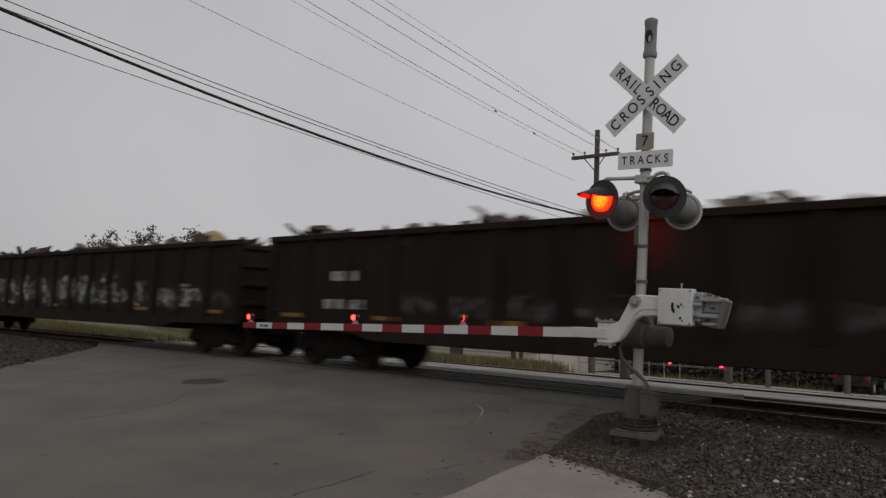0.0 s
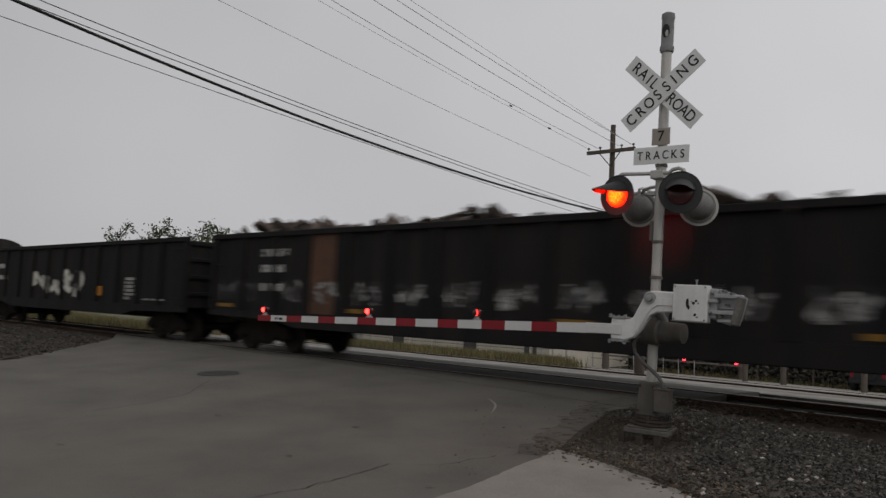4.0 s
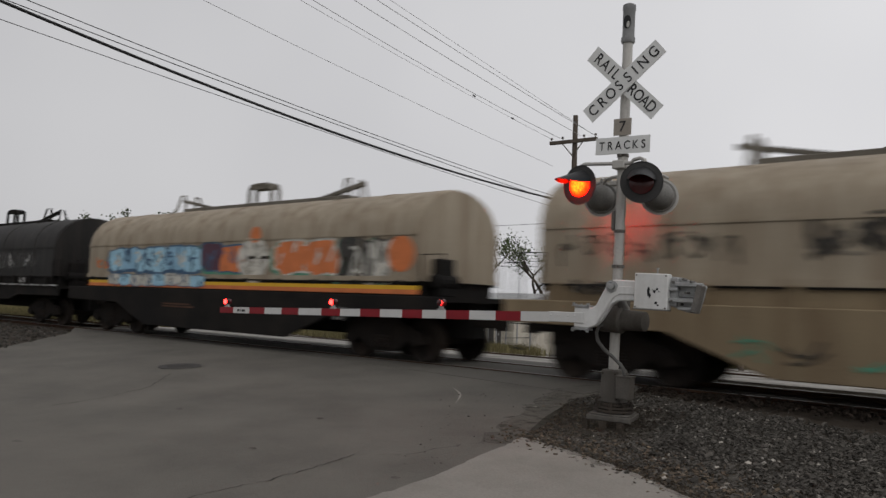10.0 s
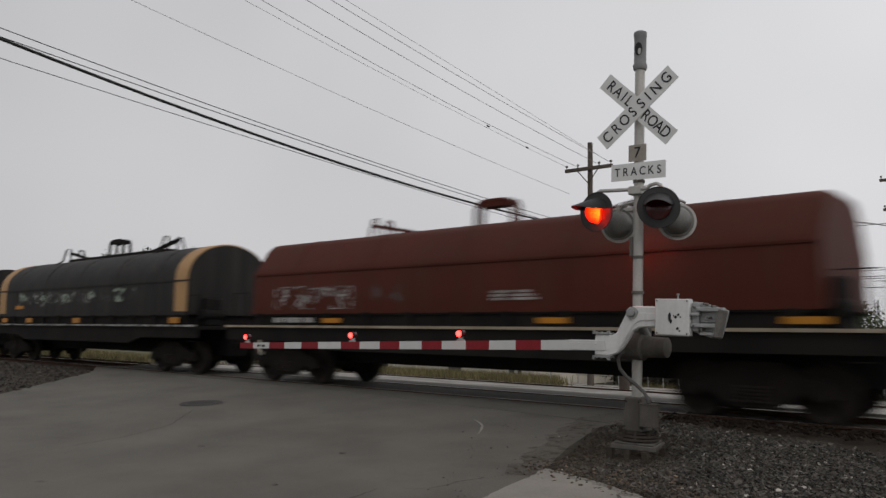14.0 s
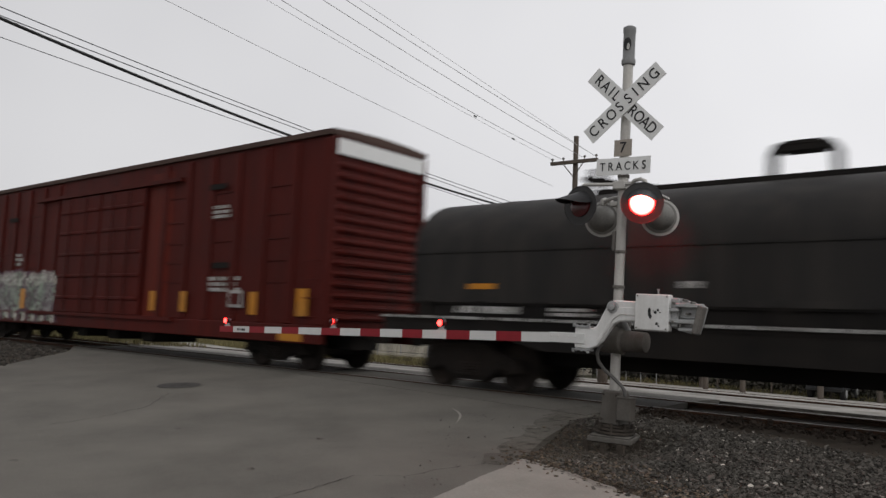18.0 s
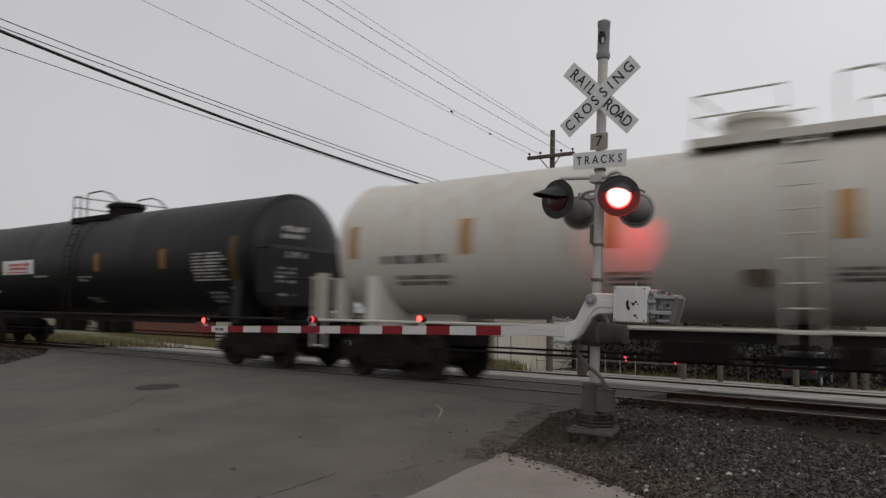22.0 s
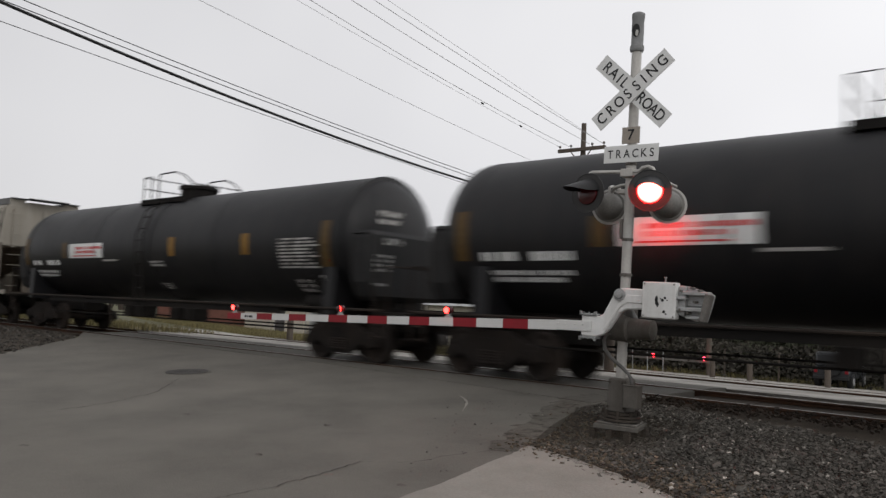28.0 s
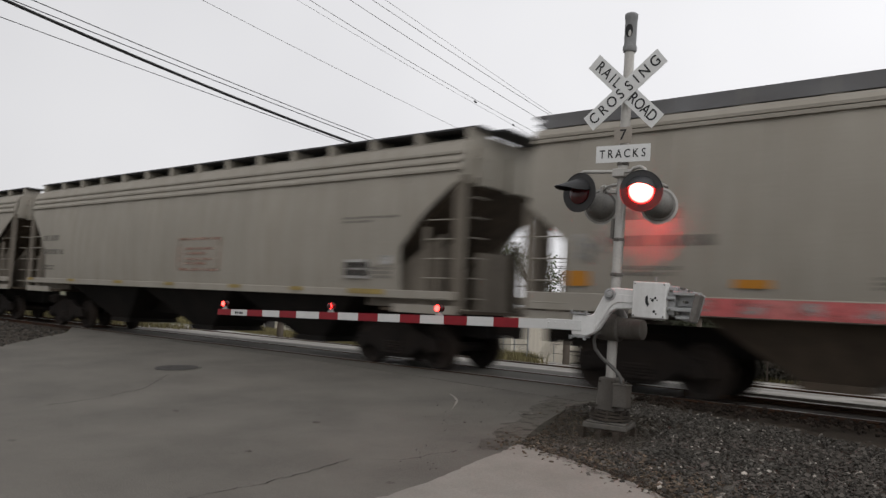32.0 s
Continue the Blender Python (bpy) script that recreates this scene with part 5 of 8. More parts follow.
def graffiti(car, x0, x1, z0, z1, count, fills, edge, seed, y=-1.5, wide=0.13, back=None):
    """Sprayed letters: broad bent strokes with an outline."""
    rnd = random.Random(seed)
    x0, x1 = x0 + car.get("dx", 0.0), x1 + car.get("dx", 0.0)
    step = (x1 - x0) / count
    tall = z1 - z0

    def ribbon(bm, pts, w, yy):
        rows = []
        for i, p in enumerate(pts):
            a, b = pts[max(i - 1, 0)], pts[min(i + 1, len(pts) - 1)]
            d = Vector((b[0] - a[0], b[1] - a[1]))
            d = d.normalized() if d.length else Vector((1, 0))
            n = Vector((-d.y, d.x)) * w
            rows.append((bm.verts.new((p[0] - n.x, yy, p[1] - n.y)), bm.verts.new((p[0] + n.x, yy, p[1] + n.y))))
        for p, q in zip(rows, rows[1:]):
            bm.faces.new((p[0], p[1], q[1], q[0]))
    fill_bms = [bmesh.new() for _ in fills]
    edge_bm = bmesh.new()
    if back:
        bm = bmesh.new()
        for i in range(count):
            cx = x0 + step * (i + 0.5)
            pts = [(cx + step * 0.62 * math.cos(a) * rnd.uniform(0.85, 1.1), z0 + tall / 2 + tall * 0.55 * math.sin(a) * rnd.uniform(0.85, 1.1)) for a in (2 * math.pi * k / 14 for k in range(14))]
            bm.faces.new([bm.verts.new((p[0], y - 0.004 - 0.0003 * i, min(max(p[1], z0), z1))) for p in pts])
        tagged(part("graffiti_ground", bm, M[back], car), "sprayed background colour", "", "", "stuff")
    for i in range(count):
        lx = x0 + step * i
        f = fill_bms[i % len(fills)]
        for _ in range(rnd.choice((2, 3, 3, 4))):
            a = (lx + rnd.uniform(0.1, 0.4) * step, z0 + tall * rnd.uniform(0.1, 0.9))
            c = (lx + rnd.uniform(0.6, 0.95) * step, z0 + tall * rnd.uniform(0.1, 0.9))
            b = ((a[0] + c[0]) / 2 + rnd.uniform(-0.45, 0.45) * step, z0 + tall * rnd.choice((0.08, 0.5, 0.92)))
            pts = [((1 - k) ** 2 * a[0] + 2 * k * (1 - k) * b[0] + k * k * c[0], (1 - k) ** 2 * a[1] + 2 * k * (1 - k) * b[1] + k * k * c[1]) for k in (j / 9 for j in range(10))]
            w = wide * rnd.uniform(0.75, 1.25)
            d = 0.0004 * rnd.random()
            if edge:
                ribbon(edge_bm, pts, w * 1.35, y - 0.0085 - d)
            ribbon(f, pts, w * 0.85, y - 0.0105 - d)
    for bm, name in zip(fill_bms, fills):
        if bm.faces:
            tagged(part("graffiti", bm, M[name], car), "sprayed graffiti strokes", "", "", "stuff")
        else:
            bm.free()
    if edge:
        tagged(part("graffiti_outline", edge_bm, M[edge], car), "dark sprayed outline", "", "", "stuff")
    else:
        edge_bm.free()


def reflectors(car, xs, z0, z1, w, y=-1.5, mat="reflector"):
    for x in xs:
        decal(car, "reflector", x - w / 2, x + w / 2, z0, z1, mat, y, "yellow reflective strip")


def ladder(car, x, y, z0, z1, mat, w=0.4, n=None, along="x", standoff=0.05):
    """Grab irons, one by one, between two stiles."""
    n = n or max(2, int((z1 - z0) / 0.38))
    s = -1 if y < 0 else 1
    for k in range(n):
        z = z0 + (z1 - z0) * (k + 0.5) / n
        bm = bmesh.new()
        if along == "x":
            tube(bm, [(x - w / 2, y, z), (x - w / 2, y + s * standoff, z), (x + w / 2, y + s * standoff, z), (x + w / 2, y, z)], 0.012, 5)
        else:
            tube(bm, [(x, y - w / 2, z), (x + standoff, y - w / 2, z), (x + standoff, y + w / 2, z), (x, y + w / 2, z)], 0.012, 5)
        part("grab_iron", bm, mat, car)


def car_empty(name, front, rear, label, category, group):
    h = (front - rear) / 2
    x0 = (front + rear) / 2
    c = thing(name, pose(x0, TRACK_Y, 0), label, category, group)
    MOVERS.append((c, x0))
    return c, h, x0


def gondola(front, rear, mat, label, seed, load=True, ribs=15):
    rnd = random.Random(seed)
    car, h, x0 = car_empty("gondola_car", front, rear, label, "freight car", "gondola cars")
    m = M[mat]
    top, low = 2.81, 0.98
    for s in (-1, 1):
        bm = bmesh.new()
        bx(bm, -h, h, s * 1.44 - 0.03, s * 1.44 + 0.03, low, top)
        part("side_wall", bm, m, car)
        bm = bmesh.new()
        bx(bm, -h - 0.02, h + 0.02, s * 1.47 - 0.08, s * 1.47 + 0.08, top - 0.02, top + 0.11)
        part("top_chord", soften(bm, 0.015), m, car)
        bm = bmesh.new()
        prism(bm, [(-h, low + 0.02), (h, low + 0.02), (h, 0.84), (h - 2.9, 0.80), (h - 3.6, 0.66), (-h + 3.6, 0.66), (-h + 2.9, 0.80), (-h, 0.84)], "y", s * 1.47 - 0.06, s * 1.47 + 0.06)
        part("side_sill", bm, m, car)
        bm = bmesh.new()
        bx(bm, -0.075, 0.075, -0.055, 0.055, low, top - 0.02)
        rib = to_mesh("rib", soften(bm, 0.02), m)
        for k in range(ribs):
            o = part("rib", rib, None, car)
            o.location = (-h + 0.12 + (2 * h - 0.24) * k / (ribs - 1), s * 1.50, 0)
        for e in (-1, 1):
            ladder(car, e * (h - 0.45), s * 1.52, 1.0, 2.8, m)
            bm = bmesh.new()
            bx(bm, -h if e < 0 else h - 0.06, -h + 0.06 if e < 0 else h, -1.41, 1.41, low, top)
            if s < 0:
                part("end_wall", bm, m, car)
                for z in (1.35, 1.82, 2.29, 2.74):
                    bm2 = bmesh.new()
                    bx(bm2, e * h - 0.07, e * h + 0.07, -1.42, 1.42, z - 0.06, z + 0.06)
                    part("end_rib", soften(bm2, 0.02), m, car)
            else:
                bm.free()
    bm = bmesh.new()
    bx(bm, -h + 0.05, h - 0.05, -1.40, 1.40, 0.96, 1.04)
    part("floor", bm, m, car)
    bm = bmesh.new()
    bx(bm, -h + 0.2, h - 0.2, -0.28, 0.28, 0.58, 0.97)
    for k in range(8):
        x = -h + 2.6 + (2 * h - 5.2) * k / 7
        bx(bm, x - 0.08, x + 0.08, -1.40, 1.40, 0.74, 0.97)
    part("centre_sill", bm, M["under_black"], car)
    running_gear(car, h, 1.75, x0)
    if load:
        # torn scrap heaped over the rim
        vs, fs = [], []
        n = 700
        for _ in range(n):
            x = rnd.uniform(-h + 0.6, h - 0.6)
            hump = 0.18 + 0.20 * math.sin(x * 1.9 + seed) * math.sin(x * 0.77 + 2 * seed) + (0.10 if seed == 3 and x < 0 else 0.0)
            p = Vector((x, rnd.uniform(-1.2, 1.2), 2.70 + max(-0.06, hump) * rnd.uniform(0.3, 1.15)))
            sx, sy, sz = rnd.uniform(0.08, 0.55), rnd.uniform(0.03, 0.22), rnd.uniform(0.008, 0.09)
            turn = Euler((rnd.uniform(-0.9, 0.9), rnd.uniform(-0.7, 0.7), rnd.uniform(0, 3.1))).to_matrix()
            k = len(vs)
            for a in (-1, 1):
                for b in (-1, 1):
                    for c_ in (-1, 1):
                        vs.append(tuple(p + turn @ Vector((a * sx * rnd.uniform(0.6, 1), b * sy * rnd.uniform(0.6, 1), c_ * sz))))
            fs += [tuple(k + i for i in f) for f in ((0, 1, 3, 2), (4, 6, 7, 5), (0, 4, 5, 1), (2, 3, 7, 6), (0, 2, 6, 4), (1, 5, 7, 3))]
        k = len(vs)
        vs += [(-h + 0.1, -1.39, 2.53), (h - 0.1, -1.39, 2.53), (h - 0.1, 1.39, 2.53), (-h + 0.1, 1.39, 2.53), (-h + 0.1, -1.39, 1.05), (h - 0.1, -1.39, 1.05), (h - 0.1, 1.39, 1.05), (-h + 0.1, 1.39, 1.05)]
        fs += [tuple(k + i for i in f) for f in ((0, 1, 2, 3), (0, 4, 5, 1), (1, 5, 6, 2), (2, 6, 7, 3), (3, 7, 4, 0))]
        me = bpy.data.meshes.new("scrap_load")
        me.from_pydata(vs, [], fs)
        me.materials.append(M["scrap"])
        o = tagged(new("scrap_load", me), "heap of torn rusty scrap metal in a gondola car", "scrap metal", "scrap loads", "stuff")
        o.matrix_basis = pose(x0, TRACK_Y, 0)
        MOVERS.append((o, x0))
    if seed == 2:
        # crumpled tan sheet lying on the heap near the front
        bm = bmesh.new()
        nx, ny, grid = 12, 7, []
        for i in range(nx):
            row = []
            for j in range(ny):
                u, v = i / (nx - 1), j / (ny - 1)
                row.append(bm.verts.new((h - 3.1 + 0.85 * u, -0.95 + 0.7 * v, 3.0 + 0.34 * math.sin(math.pi * u) ** 0.6 * math.sin(math.pi * v) ** 0.5 + rnd.uniform(-0.03, 0.03))))
            grid.append(row)
        for i in range(nx - 1):
            for j in range(ny - 1):
                bm.faces.new((grid[i][j], grid[i + 1][j], grid[i + 1][j + 1], grid[i][j + 1]))
        bmesh.ops.solidify(bm, geom=bm.faces[:], thickness=0.02)
        me = bpy.data.meshes.new("crumpled_sheet")
        bm.to_mesh(me)
        bm.free()
        me.materials.append(M["tan_sheet"])
        o = tagged(new("crumpled_sheet", me), "crumpled tan sheet lying on a scrap heap", "sheet metal")
        o.matrix_basis = pose(x0, TRACK_Y, 0)
        MOVERS.append((o, x0))
    return car, h


def hood_outline(crest, boxy=False):
    """Section of a hood: straight walls under an arch, or under sloping roof plates."""
    w = 1.32
    if boxy:
        half = [(-w, 2.52), (-1.22, 2.68), (-0.92, crest - 0.16), (-0.78, crest - 0.05), (-0.60, crest)]
        return [(-w, 1.60)] + half + [(-p[0], p[1]) for p in half[::-1]] + [(w, 1.60)]
    return [(-w, 1.60), (-w, 2.52)] + [(-w * math.cos(a), 2.52 + (crest - 2.52) * math.sin(a) ** 0.9) for a in (math.pi * k / 16 for k in range(1, 16))] + [(w, 2.52), (w, 1.60)]


def coil_car(front, rear, mat, label, belly=None, band=None, line="spray_white", ridge="under_black", crest=3.58, e=6.55, boxy=False):
    """Covered coil car: long arched hood on a deck, lifting loop and guide posts on top."""
    car, h, x0 = car_empty("coil_car", front - 0.2, rear - 0.2, label, "freight car", "coil cars")
    m = M[mat]
    car["dx"] = 0.2
    up = crest - 3.58
    HOOD = hood_outline(crest, boxy)
    bm = bmesh.new()
    prism(bm, HOOD, "x", -e, e)
    hood = part("hood", soften(bm, 0.05), m, car, "", True)
    for s in (-1, 1):
        bm = bmesh.new()
        bx(bm, -e - 0.01, e + 0.01, s * 1.32 - 0.02, s * 1.32 + 0.02, 2.49, 2.53)
        part("shoulder_strip", bm, m, hood)
        bm = bmesh.new()
        bx(bm, -e - 0.02, e + 0.02, s * 1.33 - 0.03, s * 1.33 + 0.03, 1.58, 1.68)
        part("hem", bm, m, hood)
        # solid black strip that draws the shade line below the hem
        bm = bmesh.new()
        bx(bm, -e, e, s * 1.325 - 0.02, s * 1.325 + 0.02, 1.545, 1.58)
        part("hem_shade_strip", bm, M["under_black"], hood, "black strip for the shade under the hood's hem")
        bm = bmesh.new()
        prism(bm, [(p[0] * 0.985, 1.62 + (p[1] - 1.62) * 0.985) for p in HOOD], "x", s * e - 0.03, s * e + 0.03)
        part("end_rim", bm, m, hood)
        if band:
            bm = bmesh.new()
            big = [(p[0] * 1.006, 1.60 + (p[1] - 1.60) * 1.004) for p in HOOD]
            prism(bm, big, "x", s * e - (0.02 if s > 0 else -0.02), s * (e - 0.62))
            part("painted_band", bm, M[band], hood, "tan painted band round the hood end", True)
    for k in range(-2, 3):
        bm = bmesh.new()
        big = [(p[0] * 1.008, 1.60 + (p[1] - 1.60) * 1.006) for p in HOOD]
        prism(bm, big, "x", k * e * 0.38 - 0.025, k * e * 0.38 + 0.025)
        part("hood_seam", bm, m, hood, "", True)
    bm = bmesh.new()
    bx(bm, -e * 0.52, e * 0.52, -0.22, 0.22, up + 3.55, up + 3.66)
    part("ridge_walk", soften(bm, 0.015), M[ridge], car, "flat walkway along the hood's ridge")
    bm = bmesh.new()
    for s in (-1, 1):
        tube(bm, [(-0.47, s * 0.12, up + 3.6), (-0.46, s * 0.12, up + 4.0), (-0.40, s * 0.12, up + 4.10), (-0.2, s * 0.12, up + 4.14), (0.2, s * 0.12, up + 4.14), (0.40, s * 0.12, up + 4.10), (0.46, s * 0.12, up + 4.0), (0.47, s * 0.12, up + 3.6)], 0.05, 8)
    bx(bm, -0.33, 0.33, -0.16, 0.16, up + 4.02, up + 4.17)
    part("lifting_loop", bm, M[ridge], car, "arched lifting loop")
    for s in (-1, 1):
        x = s * e * 0.52
        for side in (-1, 1):
            bm = bmesh.new()
            tube(bm, [(x, side * 0.9, up + 3.22), (x, side * 0.42, up + 3.6), (x, side * 0.30, up + 4.02), (x, side * 0.16, up + 4.05), (x, side * 0.14, up + 3.6)], 0.032, 6)
            part("guide_post", bm, M[ridge], car, "bent guide rod on the hood")
        bm = bmesh.new()
        prism(bm, [(x + s * 0.30, up + 3.97), (x + s * 0.30, up + 3.88), (x - s * 1.2, up + 3.60), (x - s * 1.2, up + 3.68)], "y", -0.06, 0.06)
        part("guide_bar", bm, M[ridge], car, "raised sloping bar on the ridge")
    sill = M[belly] if belly else M["under_black"]
    bm = bmesh.new()
    bx(bm, -h, h, -1.47, 1.47, 1.20, 1.30)
    part("deck", bm, sill, car)
    bm = bmesh.new()
    bx(bm, -e + 0.1, e - 0.1, -1.30, 1.30, 1.30, 1.62)
    part("trough", bm, sill if belly else M["under_black"], car)
    for k in range(-5, 6):
        bm = bmesh.new()
        bx(bm, k * e / 5.3 - 0.06, k * e / 5.3 + 0.06, -1.40, -1.29, 1.30, 1.60)
        part("stake_pocket", bm, sill, car)
    for s in (-1, 1):
        if belly:
            bm = bmesh.new()
            prism(bm, [(-h, 1.30), (h, 1.30), (h, 0.92), (h - 2.9, 0.88), (h - 4.4, 0.32), (-h + 4.4, 0.32), (-h + 2.9, 0.88), (-h, 0.92)], "y", s * 1.48 - 0.04, s * 1.48 + 0.04)
            part("side_sill", soften(bm, 0.015), sill, car, "deep fish-belly side sill")
        else:
            bm = bmesh.new()
            prism(bm, [(-h, 1.22), (h, 1.22), (h, 0.98), (h - 2.9, 0.96), (h - 3.6, 0.79), (-h + 3.6, 0.79), (-h + 2.9, 0.96), (-h, 0.98)], "y", s * 1.42 - 0.04, s * 1.42 + 0.04)
            part("side_sill", bm, sill, car)
            bm = bmesh.new()
            bx(bm, -h, h, s * 1.5 - 0.025, s * 1.5 + 0.025, 1.27, 1.32)
            part("deck_edge", bm, M[line], car, "worn pale edge of the deck")
    bm = bmesh.new()
    bx(bm, -h + 0.2, h - 0.2, -0.3, 0.3, 0.5, 1.2)
    part("centre_sill", bm, M["under_black"], car)
    for s in (-1, 1):
        for y in (-1.35, 1.35):
            ladder(car, s * (h - 0.35), y, 0.75, 1.3, M["under_black"], 0.35, 2)
            bm = bmesh.new()
            tube(bm, [(s * (h - 0.1), y, 1.28), (s * (h - 0.1), y, 2.1), (s * (h - 0.65), y, 2.1), (s * (h - 0.65), y, 1.28)], 0.018, 6)
            part("handrail", bm, M["under_black"], car)
    for s in (-1, 1):
        bm = bmesh.new()
        bx(bm, s * (e + 0.10) - 0.10, s * (e + 0.10) + 0.10, -0.85, -0.35, 1.3, 2.05)
        cy(bm, (s * (e + 0.12), -0.95, 1.6), (s * (e + 0.12), -0.25, 1.6), 0.15, 12)
        part("hood_latch", soften(bm, 0.03), M["under_black"], car, "dark hood latch gear")
    running_gear(car, h, 1.85, x0)
    return car, h


def boxcar(front, rear):
    car, h, x0 = car_empty("boxcar", front, rear, "tall dark red boxcar with ribbed sides, plug doors and sprayed graffiti", "freight car", "")
    m = M["box_red"]
    low, top = 0.95, 5.15
    bm = bmesh.new()
    bx(bm, -h, h, -1.47, 1.47, low, top)
    part("body", bm, m, car)
    bm = bmesh.new()
    prism(bm, [(-1.54, 5.13), (1.54, 5.13), (1.54, 5.25), (0.8, 5.31), (0, 5.33), (-0.8, 5.31), (-1.54, 5.25)], "x", -h - 0.03, h + 0.03)
    roof = part("roof", bm, M["box_roof"], car, "dark roof edge")
    for k in range(17):
        x = -h + 0.6 + (2 * h - 1.2) * k / 16
        bm = bmesh.new()
        bx(bm, x - 0.05, x + 0.05, -1.2, 1.2, 5.25, 5.32)
        part("roof_rib", bm, M["box_roof"], roof)
    doors = ((-2.75, -0.25), (-0.15, 2.25))
    d0, d1 = doors[0][0] - 0.15, doors[1][1] + 0.15
    n = 19
    for s in (-1, 1):
        bm = bmesh.new()
        bx(bm, -h, h, s * 1.5 - 0.05, s * 1.5 + 0.05, 0.62, 1.02)
        part("side_sill", soften(bm, 0.02), m, car)
        bm = bmesh.new()
        bx(bm, -0.13, 0.13, -0.035, 0.035, 1.02, 5.07)
        rib = to_mesh("rib", soften(bm, 0.03), m)
        for k in range(n):
            x = -h + 0.14 + (2 * h - 0.28) * k / (n - 1)
            if d0 < x < d1:
                continue
            o = part("rib", rib, None, car)
            o.location = (x, s * 1.495, 0)
            if s < 0 and k % 2 == 0 and k < n - 1:
                for z in (1.95, 2.45, 2.95, 3.5, 4.15):
                    bm = bmesh.new()
                    bx(bm, x + 0.16, x + 0.90, -1.495, -1.465, z - 0.02, z + 0.02)
                    part("panel_seam", bm, m, car)
        for a, b in doors:
            bm = bmesh.new()
            bx(bm, a, b, s * 1.53 - 0.04, s * 1.53 + 0.04, 1.05, 4.55)
            door = part("door", soften(bm, 0.02), m, car, "sliding plug door")
            for z in (1.5, 2.15, 2.8, 3.45, 4.1):
                bm = bmesh.new()
                bx(bm, a + 0.08, b - 0.08, s * 1.575 - 0.03, s * 1.575 + 0.03, z - 0.05, z + 0.05)
                part("door_beam", soften(bm, 0.02), m, door)
            for x in (a + 0.75, b - 0.75):
                bm = bmesh.new()
                cy(bm, (x, s * 1.63, 1.1), (x, s * 1.63, 4.5), 0.022, 8)
                part("lock_rod", bm, m, door)
        for z in (4.62, 1.0):
            bm = bmesh.new()
            bx(bm, d0 - 1.6, d1 + 1.6, s * 1.56 - 0.06, s * 1.56 + 0.06, z - 0.05, z + 0.05)
            part("door_track", bm, m, car)
        for e in (-1, 1):
            ladder(car, e * (h - 0.42), s * 1.53, 1.0, 2.6, m)
    for e in (-1, 1):
        for k in range(15):
            z = 1.2 + 3.3 * k / 14
            bm = bmesh.new()
            lathe(bm, (e * h, -1.36, z), (0, 1, 0), [(0, 0.02), (0.12, 0.075), (2.6, 0.075), (2.72, 0.02)], 8)
            part("end_rib", bm, m, car, "", True)
        for y in (-1.45, 1.45):
            bm = bmesh.new()
            bx(bm, e * h - 0.05, e * h + 0.07, y - 0.06, y + 0.06, low, 5.09)
            part("corner_post", bm, m, car)
        ladder(car, e * h + (0.06 if e > 0 else -0.11), -1.0, 1.0, 4.4, m, 0.4, 9, "y")
    bm = bmesh.new()
    bx(bm, h + 0.075, h + 0.085, -1.40, 1.40, 4.72, 5.06)
    part("end_board", bm, M["sign_white"], car, "white lettered board at the end's top")
    bm = bmesh.new()
    bx(bm, -h + 0.2, h - 0.2, -0.4, 0.4, 0.5, 0.95)
    part("centre_sill", bm, M["under_black"], car)
    for x in (-1.6, 0.3, 2.2):
        bm = bmesh.new()
        bx(bm, x - 0.3, x + 0.3, -1.2, 0.2, 0.35, 0.7)
        part("brake_gear", soften(bm, 0.04), M["under_black"], car)
    running_gear(car, h, 2.1, x0)
    y = -1.54
    throwup(car, -h + 0.3, -2.9, 0.80, 2.35, 8, ["spray_mint", "spray_grey", "spray_mint", "spray_white"], "spray_plum", "spray_plum", 21, y)
    graffiti(car, -h + 0.3, -2.7, 0.85, 2.4, 22, ["spray_mint", "spray_grey", "spray_white"], None, 22, y - 0.002, 0.06)
    graffiti(car, -h + 0.3, -2.7, 1.75, 2.45, 26, ["spray_cream"], None, 24, y - 0.004, 0.024)
    graffiti(car, -h + 0.3, -2.5, 0.66, 1.0, 30, ["spray_mint", "spray_cream", "spray_plum"], None, 23, y - 0.012, 0.06)
    reflectors(car, [-h + 0.65, -h + 4.55], 1.1, 1.75, 0.34, y - 0.02)
    reflectors(car, [2.92, 4.38, 7.25], 1.2, 1.72, 0.27, y)
    for x, z in ((5.6, 4.3), (5.9, 2.35), (-6.4, 4.1)):
        decal(car, "grab_recess", x - 0.35, x + 0.35, z - 0.07, z + 0.07, "under_black", y, "dark recessed bracket")
    decal(car, "post_band", 2.45, 3.5, 1.05, 4.9, "box_band", -1.476, "brighter repainted red panel")
    decal(car, "placard_frame", 6.3, 6.85, 1.35, 1.75, "stencil_white", y, "white framed card")
    decal(car, "placard_card", 6.38, 6.77, 1.42, 1.68, "box_red", y - 0.006)
    reflectors(car, [8.98], 1.2, 1.8, 0.36, y)
    decal(car, "reflector", h - 1.40, h - 0.62, 0.66, 0.90, "reflector", -1.552, "yellow reflective strip")
    decal(car, "reflector", -h + 0.3, -h + 0.8, 0.66, 0.84, "reflector", -1.552, "yellow reflective strip")
    stencil(car, 5.4, 6.2, 3.5, 3.85, 3, "stencil_white", -1.5, 3)
    stencil(car, h - 4.3, h - 2.9, 1.7, 2.1, 3, "stencil_white", -1.5, 4)
    stencil(car, -h + 1.7, -h + 2.4, 2.5, 2.85, 2, "stencil_white", -1.5, 5)
    stencil(car, -h + 3.6, -h + 4.2, 2.5, 2.95, 3, "stencil_white", -1.5, 6)
    return car, h


